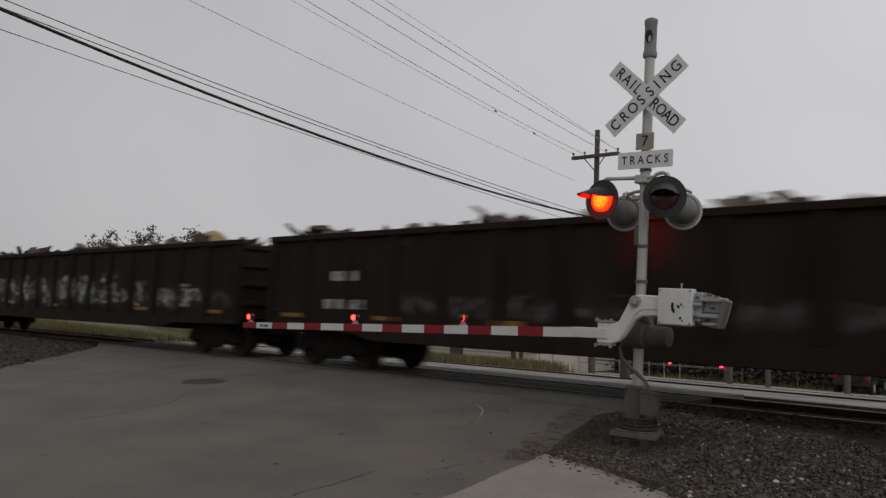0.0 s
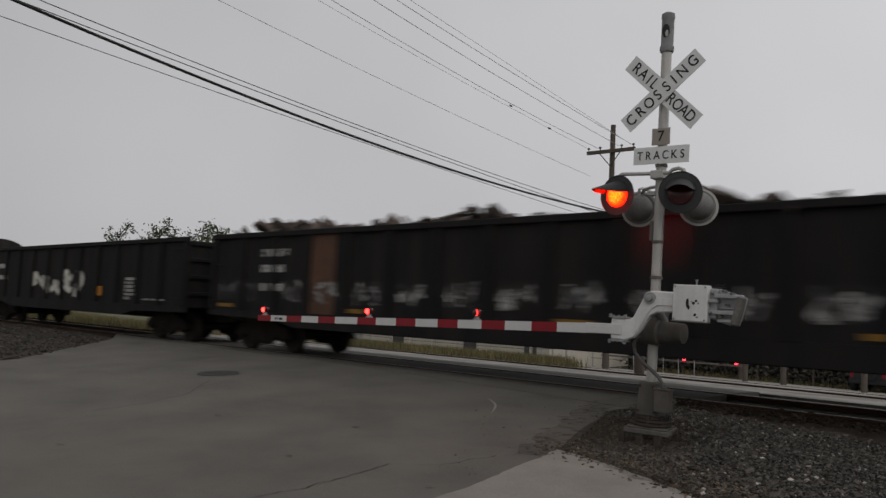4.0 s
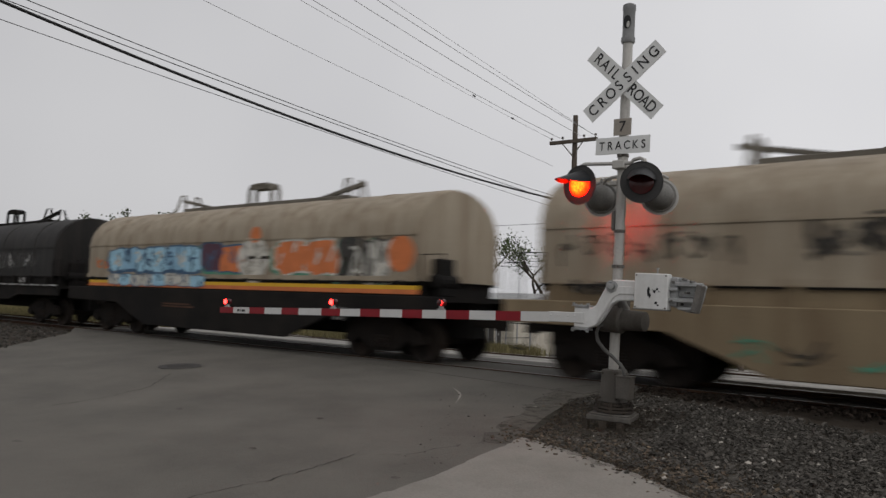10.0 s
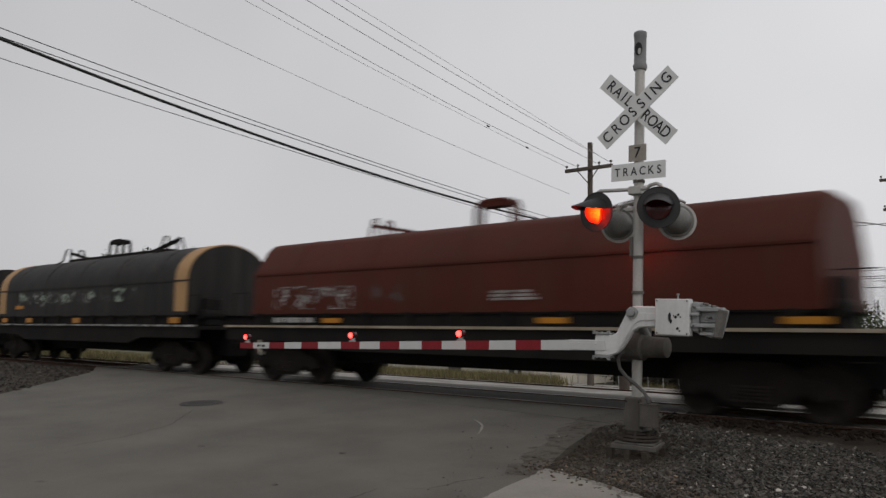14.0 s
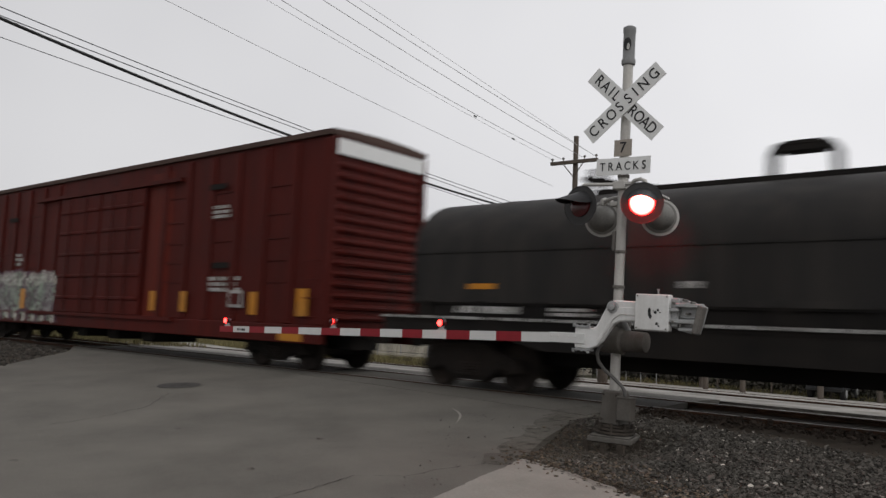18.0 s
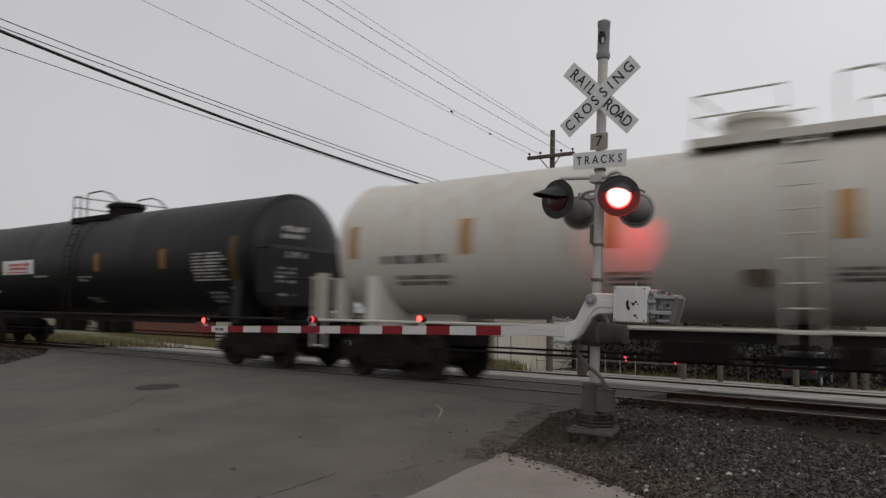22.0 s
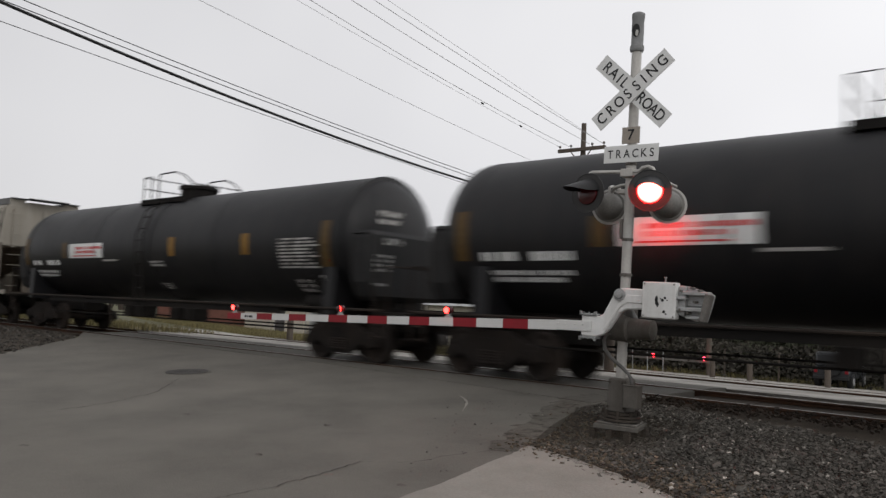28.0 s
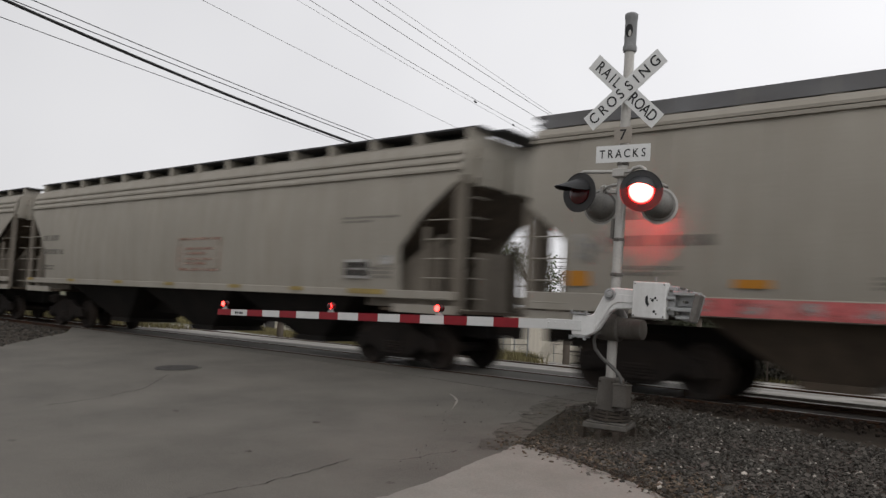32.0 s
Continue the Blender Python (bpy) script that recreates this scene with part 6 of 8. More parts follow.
def tank_car(centre, mat, label, seed, pale=False, striped=False):
    car, h, x0 = car_empty("tank_car", centre + 9.2, centre - 9.2, label, "freight car", "tank cars")
    m = M[mat]
    R, zc = (1.40, 2.61) if pale else (1.49, 2.63)
    e, off = (h - 0.60, -0.30) if pale else (h - 0.70, -0.25)
    px = 0.55 if striped else -0.25     # middle of the platform
    prof = [(-e, 0.02), (-e + 0.02, 0.45), (-e + 0.09, 0.85), (-e + 0.2, 1.14), (-e + 0.36, 1.34), (-e + 0.55, 1.45), (-e + 0.75, R)]
    prof += [(k * e / 4, R) for k in (-2, 0, 2)] + [(-d, r) for d, r in prof[::-1]]
    bm = bmesh.new()
    lathe(bm, (off, 0, zc), (1, 0, 0), prof, 56)
    barrel = part("barrel", bm, m, car, "", True)
    for x in (-e + 0.76, -0.36 * e, 0.36 * e, e - 0.76):
        bm = bmesh.new()
        lathe(bm, (0, 0, zc), (1, 0, 0), [(x - 0.03, R), (x - 0.028, R + 0.008), (x + 0.028, R + 0.008), (x + 0.03, R)], 56)
        part("weld_band", bm, m, barrel, "", True)
    bm = bmesh.new()
    lathe(bm, (0, 0, zc), (1, 0, 0), [(px - 0.34, R), (px - 0.33, R + 0.014), (px + 0.33, R + 0.014), (px + 0.34, R)], 56)
    part("girth_band", bm, m, barrel, "broad steel band at the middle", True)
    # platform, dome and railings, set low astride the barrel
    iron = M["tank_white"] if pale else M["under_black"]
    drop = -0.17

    def low(ob):
        ob.location.z = drop
        return ob
    p0, p1, dome_x, lad = (px - 1.15, px + 2.2, px - 0.35, px + 0.6) if pale else (px - 1.4, px + 0.85, px + 0.25, px)
    for s in (-1, 1):
        bm = bmesh.new()
        bx(bm, p0, p1, s * 0.62 - 0.24, s * 0.62 + 0.24, 4.11, 4.17)
        low(part("walkway", bm, iron, car, "grated walkway on the tank's top"))
        bm = bmesh.new()
        bx(bm, p0, p1, s * 0.87 - 0.015, s * 0.87 + 0.015, 4.06, 4.20)
        low(part("kerb_strip", bm, iron, car))
    for x in (p0 + 0.03, (p0 + p1) / 2, p1 - 0.03):
        bm = bmesh.new()
        bx(bm, x - 0.04, x + 0.04, -0.86, 0.86, 4.02, 4.11)
        low(part("cross_bearer", bm, iron, car))
    bm = bmesh.new()
    lathe(bm, (dome_x, 0, 4.05), (0, 0, 1), [(0, 0.5), (0.42, 0.5), (0.45, 0.56), (0.54, 0.56), (0.58, 0.3)], 24)
    low(part("dome", bm, iron, car, "valve housing", True))
    r0, r1, b0 = (px - 1.05, px + 0.25, px + 1.0) if pale else (px - 1.38, px - 0.95, px - 0.55)
    for s in (-1, 1):
        bm = bmesh.new()
        tube(bm, [(r0, s * 0.82, 4.2), (r0, s * 0.82, 4.88), (r1, s * 0.82, 4.88), (r1, s * 0.82, 4.2)], 0.02, 6)
        low(part("railing", bm, iron, car, "upright pipe frame"))
        bm = bmesh.new()
        k = 0.55 if pale else 1.0
        tube(bm, [(b0, s * 0.82, 4.2), (b0, s * 0.82, 4.86), (b0 + 0.05, s * 0.82, 4.92), (b0 + 0.85 * k, s * 0.82, 4.93), (b0 + 1.30 * k, s * 0.80, 4.80), (b0 + 1.67 * k, s * 0.78, 4.58), (b0 + 1.73 * k, s * 0.78, 4.5), (b0 + 1.73 * k, s * 0.78, 3.9)], 0.022, 6)
        low(part("railing", bm, iron, car, "bent pipe rail round the valve housing"))
        bm = bmesh.new()
        tube(bm, [(b0 + 1.1 * k, s * 0.82, 4.42), (b0 + 1.73 * k, s * 0.80, 4.42)], 0.016, 6)
        low(part("rail_post", bm, iron, car))
        if pale:
            bm = bmesh.new()
            tube(bm, [(r0, s * 0.82, 4.54), (r1, s * 0.82, 4.54)], 0.016, 6)
            low(part("rail_post", bm, iron, car))
    for x, z in ((r0, 4.88), (r0, 4.55), (b0 + 1.71 * k, 4.55)):
        bm = bmesh.new()
        tube(bm, [(x, -0.82, z), (x, 0.82, z)], 0.018, 6)
        low(part("railing", bm, iron, car, "cross rail"))
    # side ladder
    for s in (-1, 1):
        for dx in (-0.2, 0.2):
            bm = bmesh.new()
            tube(bm, [(lad + dx, s * 1.50, 0.95), (lad + dx, s * 1.60, 2.0), (lad + dx, s * 1.60, 2.9), (lad + dx, s * 1.36, 3.6), (lad + dx, s * 0.86, 4.02)], 0.02, 6)
            part("ladder_stile", bm, iron, car)
        for k in range(9):
            z = 1.1 + 0.33 * k
            yy = float(np.interp(z, [0.95, 2.0, 2.9, 3.6, 4.02], [1.50, 1.60, 1.60, 1.36, 0.86]))
            bm = bmesh.new()
            tube(bm, [(lad - 0.2, s * yy, z), (lad + 0.2, s * yy, z)], 0.014, 5)
            part("rung", bm, iron, car)
    # underframe
    rail = M["tank_white"] if pale else M["wheel_iron"]
    for s in (-1, 1):
        bm = bmesh.new()
        tube(bm, [(-h + 0.1, s * 1.5, 1.12), (h - 0.1, s * 1.5, 1.12)], 0.028, 6)
        part("side_rail", bm, rail, car, "thin pipe rail along the tank's foot")
        bm = bmesh.new()
        tube(bm, [(-h + 2.4, s * 0.9, 0.62), (h - 2.4, s * 0.9, 0.62)], 0.022, 6)
        part("brake_pipe", bm, M["under_black"], car)
        # dark bar added to deepen the shade below the barrel
        bm = bmesh.new()
        bx(bm, -h + 3.3, h - 3.3, s * 1.42 - 0.03, s * 1.42 + 0.03, 0.95, 1.09)
        part("belly_shade_bar", bm, M["under_black"], car, "dark bar added under the pipe rail for the belly's shade")
    for s in (-1, 1):
        cx = s * (h - 1.75)
        bm = bmesh.new()
        bx(bm, min(s * (h - 3.4), s * h), max(s * (h - 3.4), s * h), -0.34, 0.34, 0.68, 1.16)
        part("stub_sill", bm, M["under_black"], car)
        bm = bmesh.new()
        prism(bm, [(s * (h - 3.2), 1.1), (s * (h - 0.75), 1.1), (s * (h - 0.80), 1.55), (s * (h - 1.2), 1.62), (s * (h - 3.2), 1.30)], "y", -0.42, 0.42)
        part("head_brace", bm, iron, car, "dark brace under the tank's head")
        bm = bmesh.new()
        prism(bm, [(-1.45, 1.0), (1.45, 1.0), (1.42, 2.0), (1.0, 1.52), (0.5, 1.22), (0, 1.13), (-0.5, 1.22), (-1.0, 1.52), (-1.42, 2.0)], "x", cx - 0.16, cx + 0.16)
        part("saddle", bm, m, car)
        bm = bmesh.new()
        bx(bm, s * h - 0.45, s * h + 0.05, -1.45, 1.45, 1.04, 1.09)
        part("end_platform", bm, M["under_black"], car)
        for y in (-1.4, 1.4):
            bm = bmesh.new()
            tube(bm, [(s * (h - 0.05), y, 0.55), (s * (h - 0.05), y, 2.0), (s * (h - 0.4), y, 2.0), (s * (h - 0.4), y, 0.55)], 0.02, 6)
            for z in (0.6, 0.85):
                tube(bm, [(s * (h - 0.05), y, z), (s * (h - 0.4), y, z)], 0.015, 5)
            part("end_ladder", bm, rail, car)
        bm = bmesh.new()
        tube(bm, [(s * (h + 0.02), -1.4, 2.0), (s * (h + 0.02), 1.4, 2.0)], 0.02, 6)
        part("end_rail", bm, rail, car)
        if not pale:
            # thick cover over the lower half of the head
            x, x_in = (h - 0.64, h - 1.25) if s > 0 else (-h + 0.38, -h + 0.95)
            bm = bmesh.new()
            prism(bm, [(-1.15, 1.32), (-1.33, 1.7), (-1.38, 2.3), (-1.36, 2.72), (-1.30, 2.78), (1.30, 2.78), (1.36, 2.72), (1.38, 2.3), (1.33, 1.7), (1.15, 1.32)], "x", min(x, x_in), max(x, x_in))
            shield = part("head_shield", soften(bm, 0.09), M["shield_black"], car, "dull black steel cover over the lower half of the tank's head")
            rnd = random.Random(seed + (7 if s > 0 else 8))
            for z in (1.62, 1.92, 2.02, 2.12, 2.22, 2.5):
                bm = bmesh.new()
                y = -1.22 if z < 2.4 else -0.95
                while y < (-0.72 if z < 2.4 else -0.35):
                    w = rnd.uniform(0.03, 0.09)
                    bx(bm, *sorted((x + s * 0.001, x + s * 0.006)), y, y + w, z, z + (0.06 if z < 2.4 else 0.14))
                    y += w + rnd.choice((0.02, 0.03, 0.07))
                part("lettering", bm, M["stencil_faint_white"], shield, "small unreadable white lettering")
    bm = bmesh.new()
    lathe(bm, (0.0, 0, 0.72), (0, 0, 1), [(0, 0.12), (0.25, 0.12), (0.3, 0.25), (0.5, 0.3)], 16)
    bx(bm, -0.5, 0.5, -0.15, 0.15, 0.62, 0.74)
    part("outlet_valve", bm, M["under_black"], car)
    for x in (-1.6, -1.0, 0.9, 1.6):
        bm = bmesh.new()
        bx(bm, x - 0.22, x + 0.22, -1.1, -0.6, 0.62, 0.95)
        part("brake_box", soften(bm, 0.03), M["under_black"], car)
    running_gear(car, h, 1.75, x0)

    def skin(z, d=0.006):
        return -(math.sqrt(max(0.0, R * R - (z - zc) ** 2)) + d)

    def plate(name, x_0, x_1, z0, z1, mt, label="", d=0.006):
        bm = bmesh.new()
        n = 6
        rows = [[bm.verts.new((x, skin(z0 + (z1 - z0) * k / n, d), z0 + (z1 - z0) * k / n)) for x in (x_0, x_1)] for k in range(n + 1)]
        for p, q in zip(rows, rows[1:]):
            bm.faces.new((p[0], p[1], q[1], q[0]))
        part(name, bm, M[mt], barrel, label)

    def skin_text(*a, **k):
        stencil(*a, curve=lambda z: skin(z, 0.009), **k)
    if pale:
        plate("notice", 2.98, 3.67, 2.17, 2.61, "notice_yellow", "yellow warning notice")
        for k, z in enumerate((2.22, 2.32, 2.42, 2.5)):
            plate("notice_line", 3.06, 3.55 - 0.04 * (k % 2), z, z + 0.035, "stencil_black", "", 0.009)
        for x in (-8.2, -5.4, -2.6, 0.75, 7.1):
            plate("reflector", x, x + 0.28, 2.35, 3.0, "band_tan", "pale orange reflective strip")
        skin_text(barrel, -7.3, -5.2, 2.18, 2.42, 1, "stencil_black", seed=seed)
        skin_text(barrel, -7.0, -5.4, 1.80, 2.02, 2, "stencil_black", seed=seed + 1)
        skin_text(barrel, -2.6, -1.9, 1.75, 2.0, 3, "stencil_black", seed=seed + 2)
        skin_text(barrel, 0.7, 1.7, 1.78, 2.0, 3, "stencil_black", seed=seed + 3)
        skin_text(barrel, 2.9, 3.5, 1.6, 1.85, 3, "stencil_black", seed=seed + 4)
        skin_text(barrel, 4.7, 5.9, 2.0, 2.4, 4, "stencil_black", seed=seed + 5)
        skin_text(barrel, 5.9, 6.6, 2.5, 2.8, 3, "stencil_black", seed=seed + 6)
        bm = bmesh.new()
        lathe(bm, (-0.28, skin(1.95, -0.02), 1.95), (0, -1, 0), [(0, 0.22), (0.04, 0.22), (0.05, 0.16)], 20)
        part("gauge_port", bm, M["hopper_shade"], barrel, "", True)
        bm = bmesh.new()
        lathe(bm, (h - 3.1, -1.05, 1.35), (1, 0, 0), [(0, 0.05), (0.1, 0.19), (1.2, 0.19), (1.3, 0.05)], 16)
        bx(bm, h - 2.9, h - 1.9, -1.25, -0.9, 1.1, 1.25)
        part("air_reservoir", bm, M["tank_white"], car, "", True)
        for x, y0, z1 in ((-h + 0.05, -1.3, 2.1), (-h + 0.05, -0.5, 2.55), (-h + 0.75, -1.42, 1.95), (h - 0.1, -1.35, 2.1), (h - 0.1, -0.6, 2.5)):
            bm = bmesh.new()
            bx(bm, x - 0.03, x + 0.03, y0, y0 + 0.32, 1.1, z1)
            part("end_board", soften(bm, 0.01), M["tank_white"], car, "white upright end board")
    else:
        plate("placard_board", -4.75, -2.6, 2.30, 2.74, "sign_white", "white board with red lettering")
        skin_text(barrel, -4.3, -2.75, 2.42, 2.66, 2, "stencil_red", seed=seed)
        plate("placard_line", -4.5, -3.0, 2.345, 2.375, "stencil_red", "", 0.009)
        ambers = [(-7.9, 2.1, 3.0, "amber_dull"), (-5.1, 2.3, 2.8, "amber_dull"), (7.3, 2.0, 3.0, "amber_dull"), (4.45, 2.3, 2.8, "amber_strip")]
        ambers += [(-1.8, 2.3, 2.8, "amber_strip"), (1.95, 2.3, 2.8, "amber_strip")] if striped else [(1.2, 2.3, 2.8, "amber_strip")]
        for x, lo, hi, mt in ambers:
            plate("reflector", x - 0.14, x + 0.14, lo, hi, mt, "dull amber reflective strip")
        skin_text(barrel, -7.45, -6.7, 2.06, 2.28, 1, "sign_white", seed=seed + 1)
        skin_text(barrel, -6.4, -5.4, 2.06, 2.28, 1, "sign_white", seed=seed + 2)
        skin_text(barrel, -7.35, -5.4, 1.72, 1.95, 2, "sign_white", seed=seed + 3)
        bar = -1.25 if striped else -2.6
        plate("stencil_line", bar, bar + 0.9, 2.19, 2.24, "stencil_white")
        skin_text(barrel, bar + 2.4, bar + 3.45, 2.02, 2.2, 2, "stencil_white", seed=seed + 5)
        skin_text(barrel, bar + 2.6, bar + 3.4, 1.44, 1.6, 3, "stencil_white", seed=seed + 7)
        for k in range(9):
            z = 1.98 + 0.078 * k
            plate("stencil_line", 5.72, 7.05 - 0.12 * ((k * 7) % 3), z, z + 0.04, "stencil_white")
        skin_text(barrel, 6.1, 6.7, 1.45, 1.75, 3, "stencil_white", seed=seed + 8)
        skin_text(barrel, 7.0, 7.5, 1.55, 1.85, 3, "stencil_white", seed=seed + 9)
        # stencils and a grab rail on the front head
        for k, (yy, z, w, tall) in enumerate(((-0.75, 3.15, 0.75, 0.13), (-0.75, 2.98, 0.6, 0.1), (-0.7, 2.2, 0.45, 0.1), (-0.7, 2.05, 0.4, 0.08), (-0.7, 1.92, 0.42, 0.08))):
            bm = bmesh.new()
            n = 5
            for q in range(n):
                a, b_ = yy + w * q / n, yy + w * (q + 0.75) / n
                vs = []
                for u in (a, b_):
                    for zz in (z, z + tall):
                        rad = math.hypot(u, zz - zc)
                        xx = float(np.interp(rad, [p[1] for p in prof[:7]], [-p[0] for p in prof[:7]]))
                        vs.append(bm.verts.new((xx + off + 0.008, u, zz)))
                bm.faces.new((vs[0], vs[1], vs[3], vs[2]))
            tagged(part("stencil", bm, M["stencil_white"], barrel), "white stencils on the tank's head", "", "", "stuff")
        bm = bmesh.new()
        tube(bm, [(e - 0.3, -1.1, 2.55), (e - 0.05, -1.1, 2.55), (e - 0.02, 0.8, 2.55), (e - 0.2, 0.8, 2.55)], 0.02, 6)
        part("head_rail", bm, M["galv_dark"], car, "grey grab rail across the tank's head")
        bm = bmesh.new()
        lathe(bm, (h - 3.0, -0.9, 1.25), (1, 0, 0), [(0, 0.04), (0.08, 0.16), (1.3, 0.16), (1.4, 0.04)], 14)
        part("air_reservoir", bm, M["under_black"], car, "", True)
    return car, h


def bow(z):
    """Half width of a hopper's rounded side at a height."""
    return float(np.interp(z, (1.3, 1.6, 2.1, 2.6, 3.1, 3.6, 4.0, 4.4), (1.50, 1.555, 1.595, 1.605, 1.585, 1.53, 1.46, 1.38)))


def bowed_sheet(x0, x1, s, feet, top, swell=0.014):
    """One rounded side sheet; feet gives its lower edge along x."""
    bm = bmesh.new()
    nx, nz, skins = 8, 10, []
    for inner in (0.0, 0.03):
        grid = []
        for i in range(nx + 1):
            u = i / nx
            x = x0 + (x1 - x0) * u
            low = feet(x)
            grid.append([bm.verts.new((x, s * (bow(z) + swell * (1 - (2 * u - 1) ** 2) - inner), z)) for z in (low + (top - low) * k / nz for k in range(nz + 1))])
        for i in range(nx):
            for k in range(nz):
                bm.faces.new((grid[i][k], grid[i + 1][k], grid[i + 1][k + 1], grid[i][k + 1]))
        skins.append(grid[0] + [c[-1] for c in grid[1:-1]] + grid[-1][::-1] + [c[0] for c in grid[-2:0:-1]])
    bridge(bm, *skins)
    bmesh.ops.recalc_face_normals(bm, faces=bm.faces)
    return bm


def hopper(front, rear, label, seed, ribbed, stripe, ends=((1.35, 3.54), (1.35, 3.54)), short=0.0):
    """Covered hopper: ends are the length and the height of the cut at either end of the sides."""
    car, h, x0 = car_empty("hopper_car", front, rear, label, "freight car", "covered hopper cars")
    m = M["hopper_grey"]
    low, top = 1.40, 4.25
    reach = {1: h - short, -1: h}                      # where the body ends
    span_of = {1: ends[0], -1: ends[1]}
    stop = {e: reach[e] - span_of[e][0] for e in (1, -1)}
    for s in (-1, 1):
        # rounded side sheets, joint by joint, and the two cut away at the ends
        n = 9
        a, b = -stop[-1], stop[1]
        for k in range(n):
            part("side_sheet", bowed_sheet(a + (b - a) * k / n + 0.006, a + (b - a) * (k + 1) / n - 0.006, s, lambda x: low, top), m, car, "", True)
        for e in (1, -1):
            d, zt = span_of[e]
            foot = lambda x: float(np.interp((e * x - stop[e]) / d, (0.0, 0.08, 0.35, 0.93, 1.0), (2.34, 2.42, 2.34 + 0.44 * (zt - 2.34), zt, zt)))
            x_0, x_1 = sorted((e * (stop[e] + 0.006), e * (reach[e] - 0.03)))
            part("side_sheet", bowed_sheet(x_0, x_1, s, foot, top, 0.004), m, car, "", True)
        for z0, z1 in ((3.73, 3.89), (3.89, 4.05), (4.05, 4.28)) if ribbed else ((4.06, 4.14), (4.14, 4.30)):
            bm = bmesh.new()
            prism(bm, [(s * (bow(z0) - 0.02), z0), (s * (bow(z0) + 0.055), z0), (s * (bow(z0) + 0.055), z0 + 0.05), (s * (bow(z1) + 0.018), z1), (s * (bow(z1) - 0.02), z1)], "x", -reach[-1], reach[1])
            part("top_chord", bm, m, car)
        bm = bmesh.new()
        bx(bm, -h, h - 0.6 * short, s * 1.525 - 0.04, s * 1.525 + 0.05, low - 0.14 if not ribbed else low - 0.06, low + 0.15 if not ribbed else low + 0.1)
        part("side_sill", soften(bm, 0.012), m, car)
        for e in (-1, 1):
            r = reach[e]
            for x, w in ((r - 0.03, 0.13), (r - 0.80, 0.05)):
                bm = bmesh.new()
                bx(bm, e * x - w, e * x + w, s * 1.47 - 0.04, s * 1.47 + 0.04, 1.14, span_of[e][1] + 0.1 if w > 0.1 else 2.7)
                part("end_post", bm, M["hopper_end_shade"], car)
            ladder(car, e * (r - 0.46), s * 1.51, 1.2, 3.0, m, 0.6, 5)
            bm = bmesh.new()
            bx(bm, min(e * h, e * (stop[e] - 0.2)), max(e * h, e * (stop[e] - 0.2)), s * 1.48 - 0.04, s * 1.48 + 0.04, 1.08, 1.24)
            part("end_sill", bm, m, car)
    for e in (-1, 1):
        r, zt = reach[e], span_of[e][1]
        bm = bmesh.new()
        prism(bm, [(-bow(zt) + 0.06, zt), (-bow(3.9) + 0.06, 3.9), (-bow(top) + 0.04, top), (bow(top) - 0.04, top), (bow(3.9) - 0.06, 3.9), (bow(zt) - 0.06, zt)], "x", *sorted((e * (r - 0.06), e * (r - 0.01))))
        part("end_sheet", bm, m, car)
        for y in (-1.05, 0.0, 1.05):
            bm = bmesh.new()
            bx(bm, *sorted((e * (r - 0.01), e * (r + 0.07))), y - 0.05, y + 0.05, zt - 0.05, top - 0.05)
            part("end_stiffener", bm, m, car)
        # the sheet's dark colour carries the shade of the open end
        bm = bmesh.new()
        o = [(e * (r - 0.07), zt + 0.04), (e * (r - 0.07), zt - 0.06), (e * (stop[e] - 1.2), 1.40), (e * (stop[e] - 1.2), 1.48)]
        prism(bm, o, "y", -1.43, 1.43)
        part("slope_sheet", bm, M["hopper_shade"], car, "sloping end sheet, coloured dark for the shade under it")
        # web plates take the darker end colour, with the shade painted in
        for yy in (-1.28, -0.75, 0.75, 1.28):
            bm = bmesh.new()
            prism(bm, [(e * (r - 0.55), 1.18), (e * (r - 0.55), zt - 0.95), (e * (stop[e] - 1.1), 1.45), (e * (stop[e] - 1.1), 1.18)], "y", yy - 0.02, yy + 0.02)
            part("shear_plate", bm, M["hopper_end_shade"], car, "web plate under the slope sheet, shade put into its colour")
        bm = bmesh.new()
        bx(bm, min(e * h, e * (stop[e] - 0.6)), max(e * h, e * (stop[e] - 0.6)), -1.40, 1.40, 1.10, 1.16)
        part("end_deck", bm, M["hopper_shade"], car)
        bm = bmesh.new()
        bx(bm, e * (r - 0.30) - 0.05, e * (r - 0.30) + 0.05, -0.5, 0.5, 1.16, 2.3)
        part("brake_stand", bm, M["hopper_end_shade"], car)
        ladder(car, e * r + (0.03 if e > 0 else -0.08), -1.0, 1.2, 4.2, m, 0.42, 8, "y")
    f, g = -reach[-1], reach[1]
    bm = bmesh.new()
    prism(bm, [(-bow(top) - 0.01, top - 0.02), (bow(top) + 0.01, top - 0.02), (1.1, 4.42), (0.5, 4.50), (-0.5, 4.50), (-1.1, 4.42)], "x", f + 0.02, g - 0.02)
    roof = part("roof", bm, m, car, "", True)
    # running boards on brackets along both roof edges, hatches between
    for s in (-1, 1):
        for k in range(14):
            bm = bmesh.new()
            a = f - 0.15 + (g - f + 0.3) * k / 14
            bx(bm, a, a + (g - f + 0.3) / 14 - 0.02, s * 0.98 - 0.25, s * 0.98 + 0.25, 4.575, 4.61)
            part("running_board", bm, M["roof_grid"] if ribbed or k % 2 else M["galv_dark"], roof, "dark grated roof walkway")
        if not ribbed:
            for k in range(14):
                bm = bmesh.new()
                a = f + (g - f) * k / 14
                bx(bm, a, a + (g - f) / 14 - 0.03, s * 1.235 - 0.012, s * 1.235 + 0.012, 4.37, 4.60)
                part("roof_guard", bm, M["guard_grey"], roof, "grey mesh guard along the roof walkway")
        bm = bmesh.new()
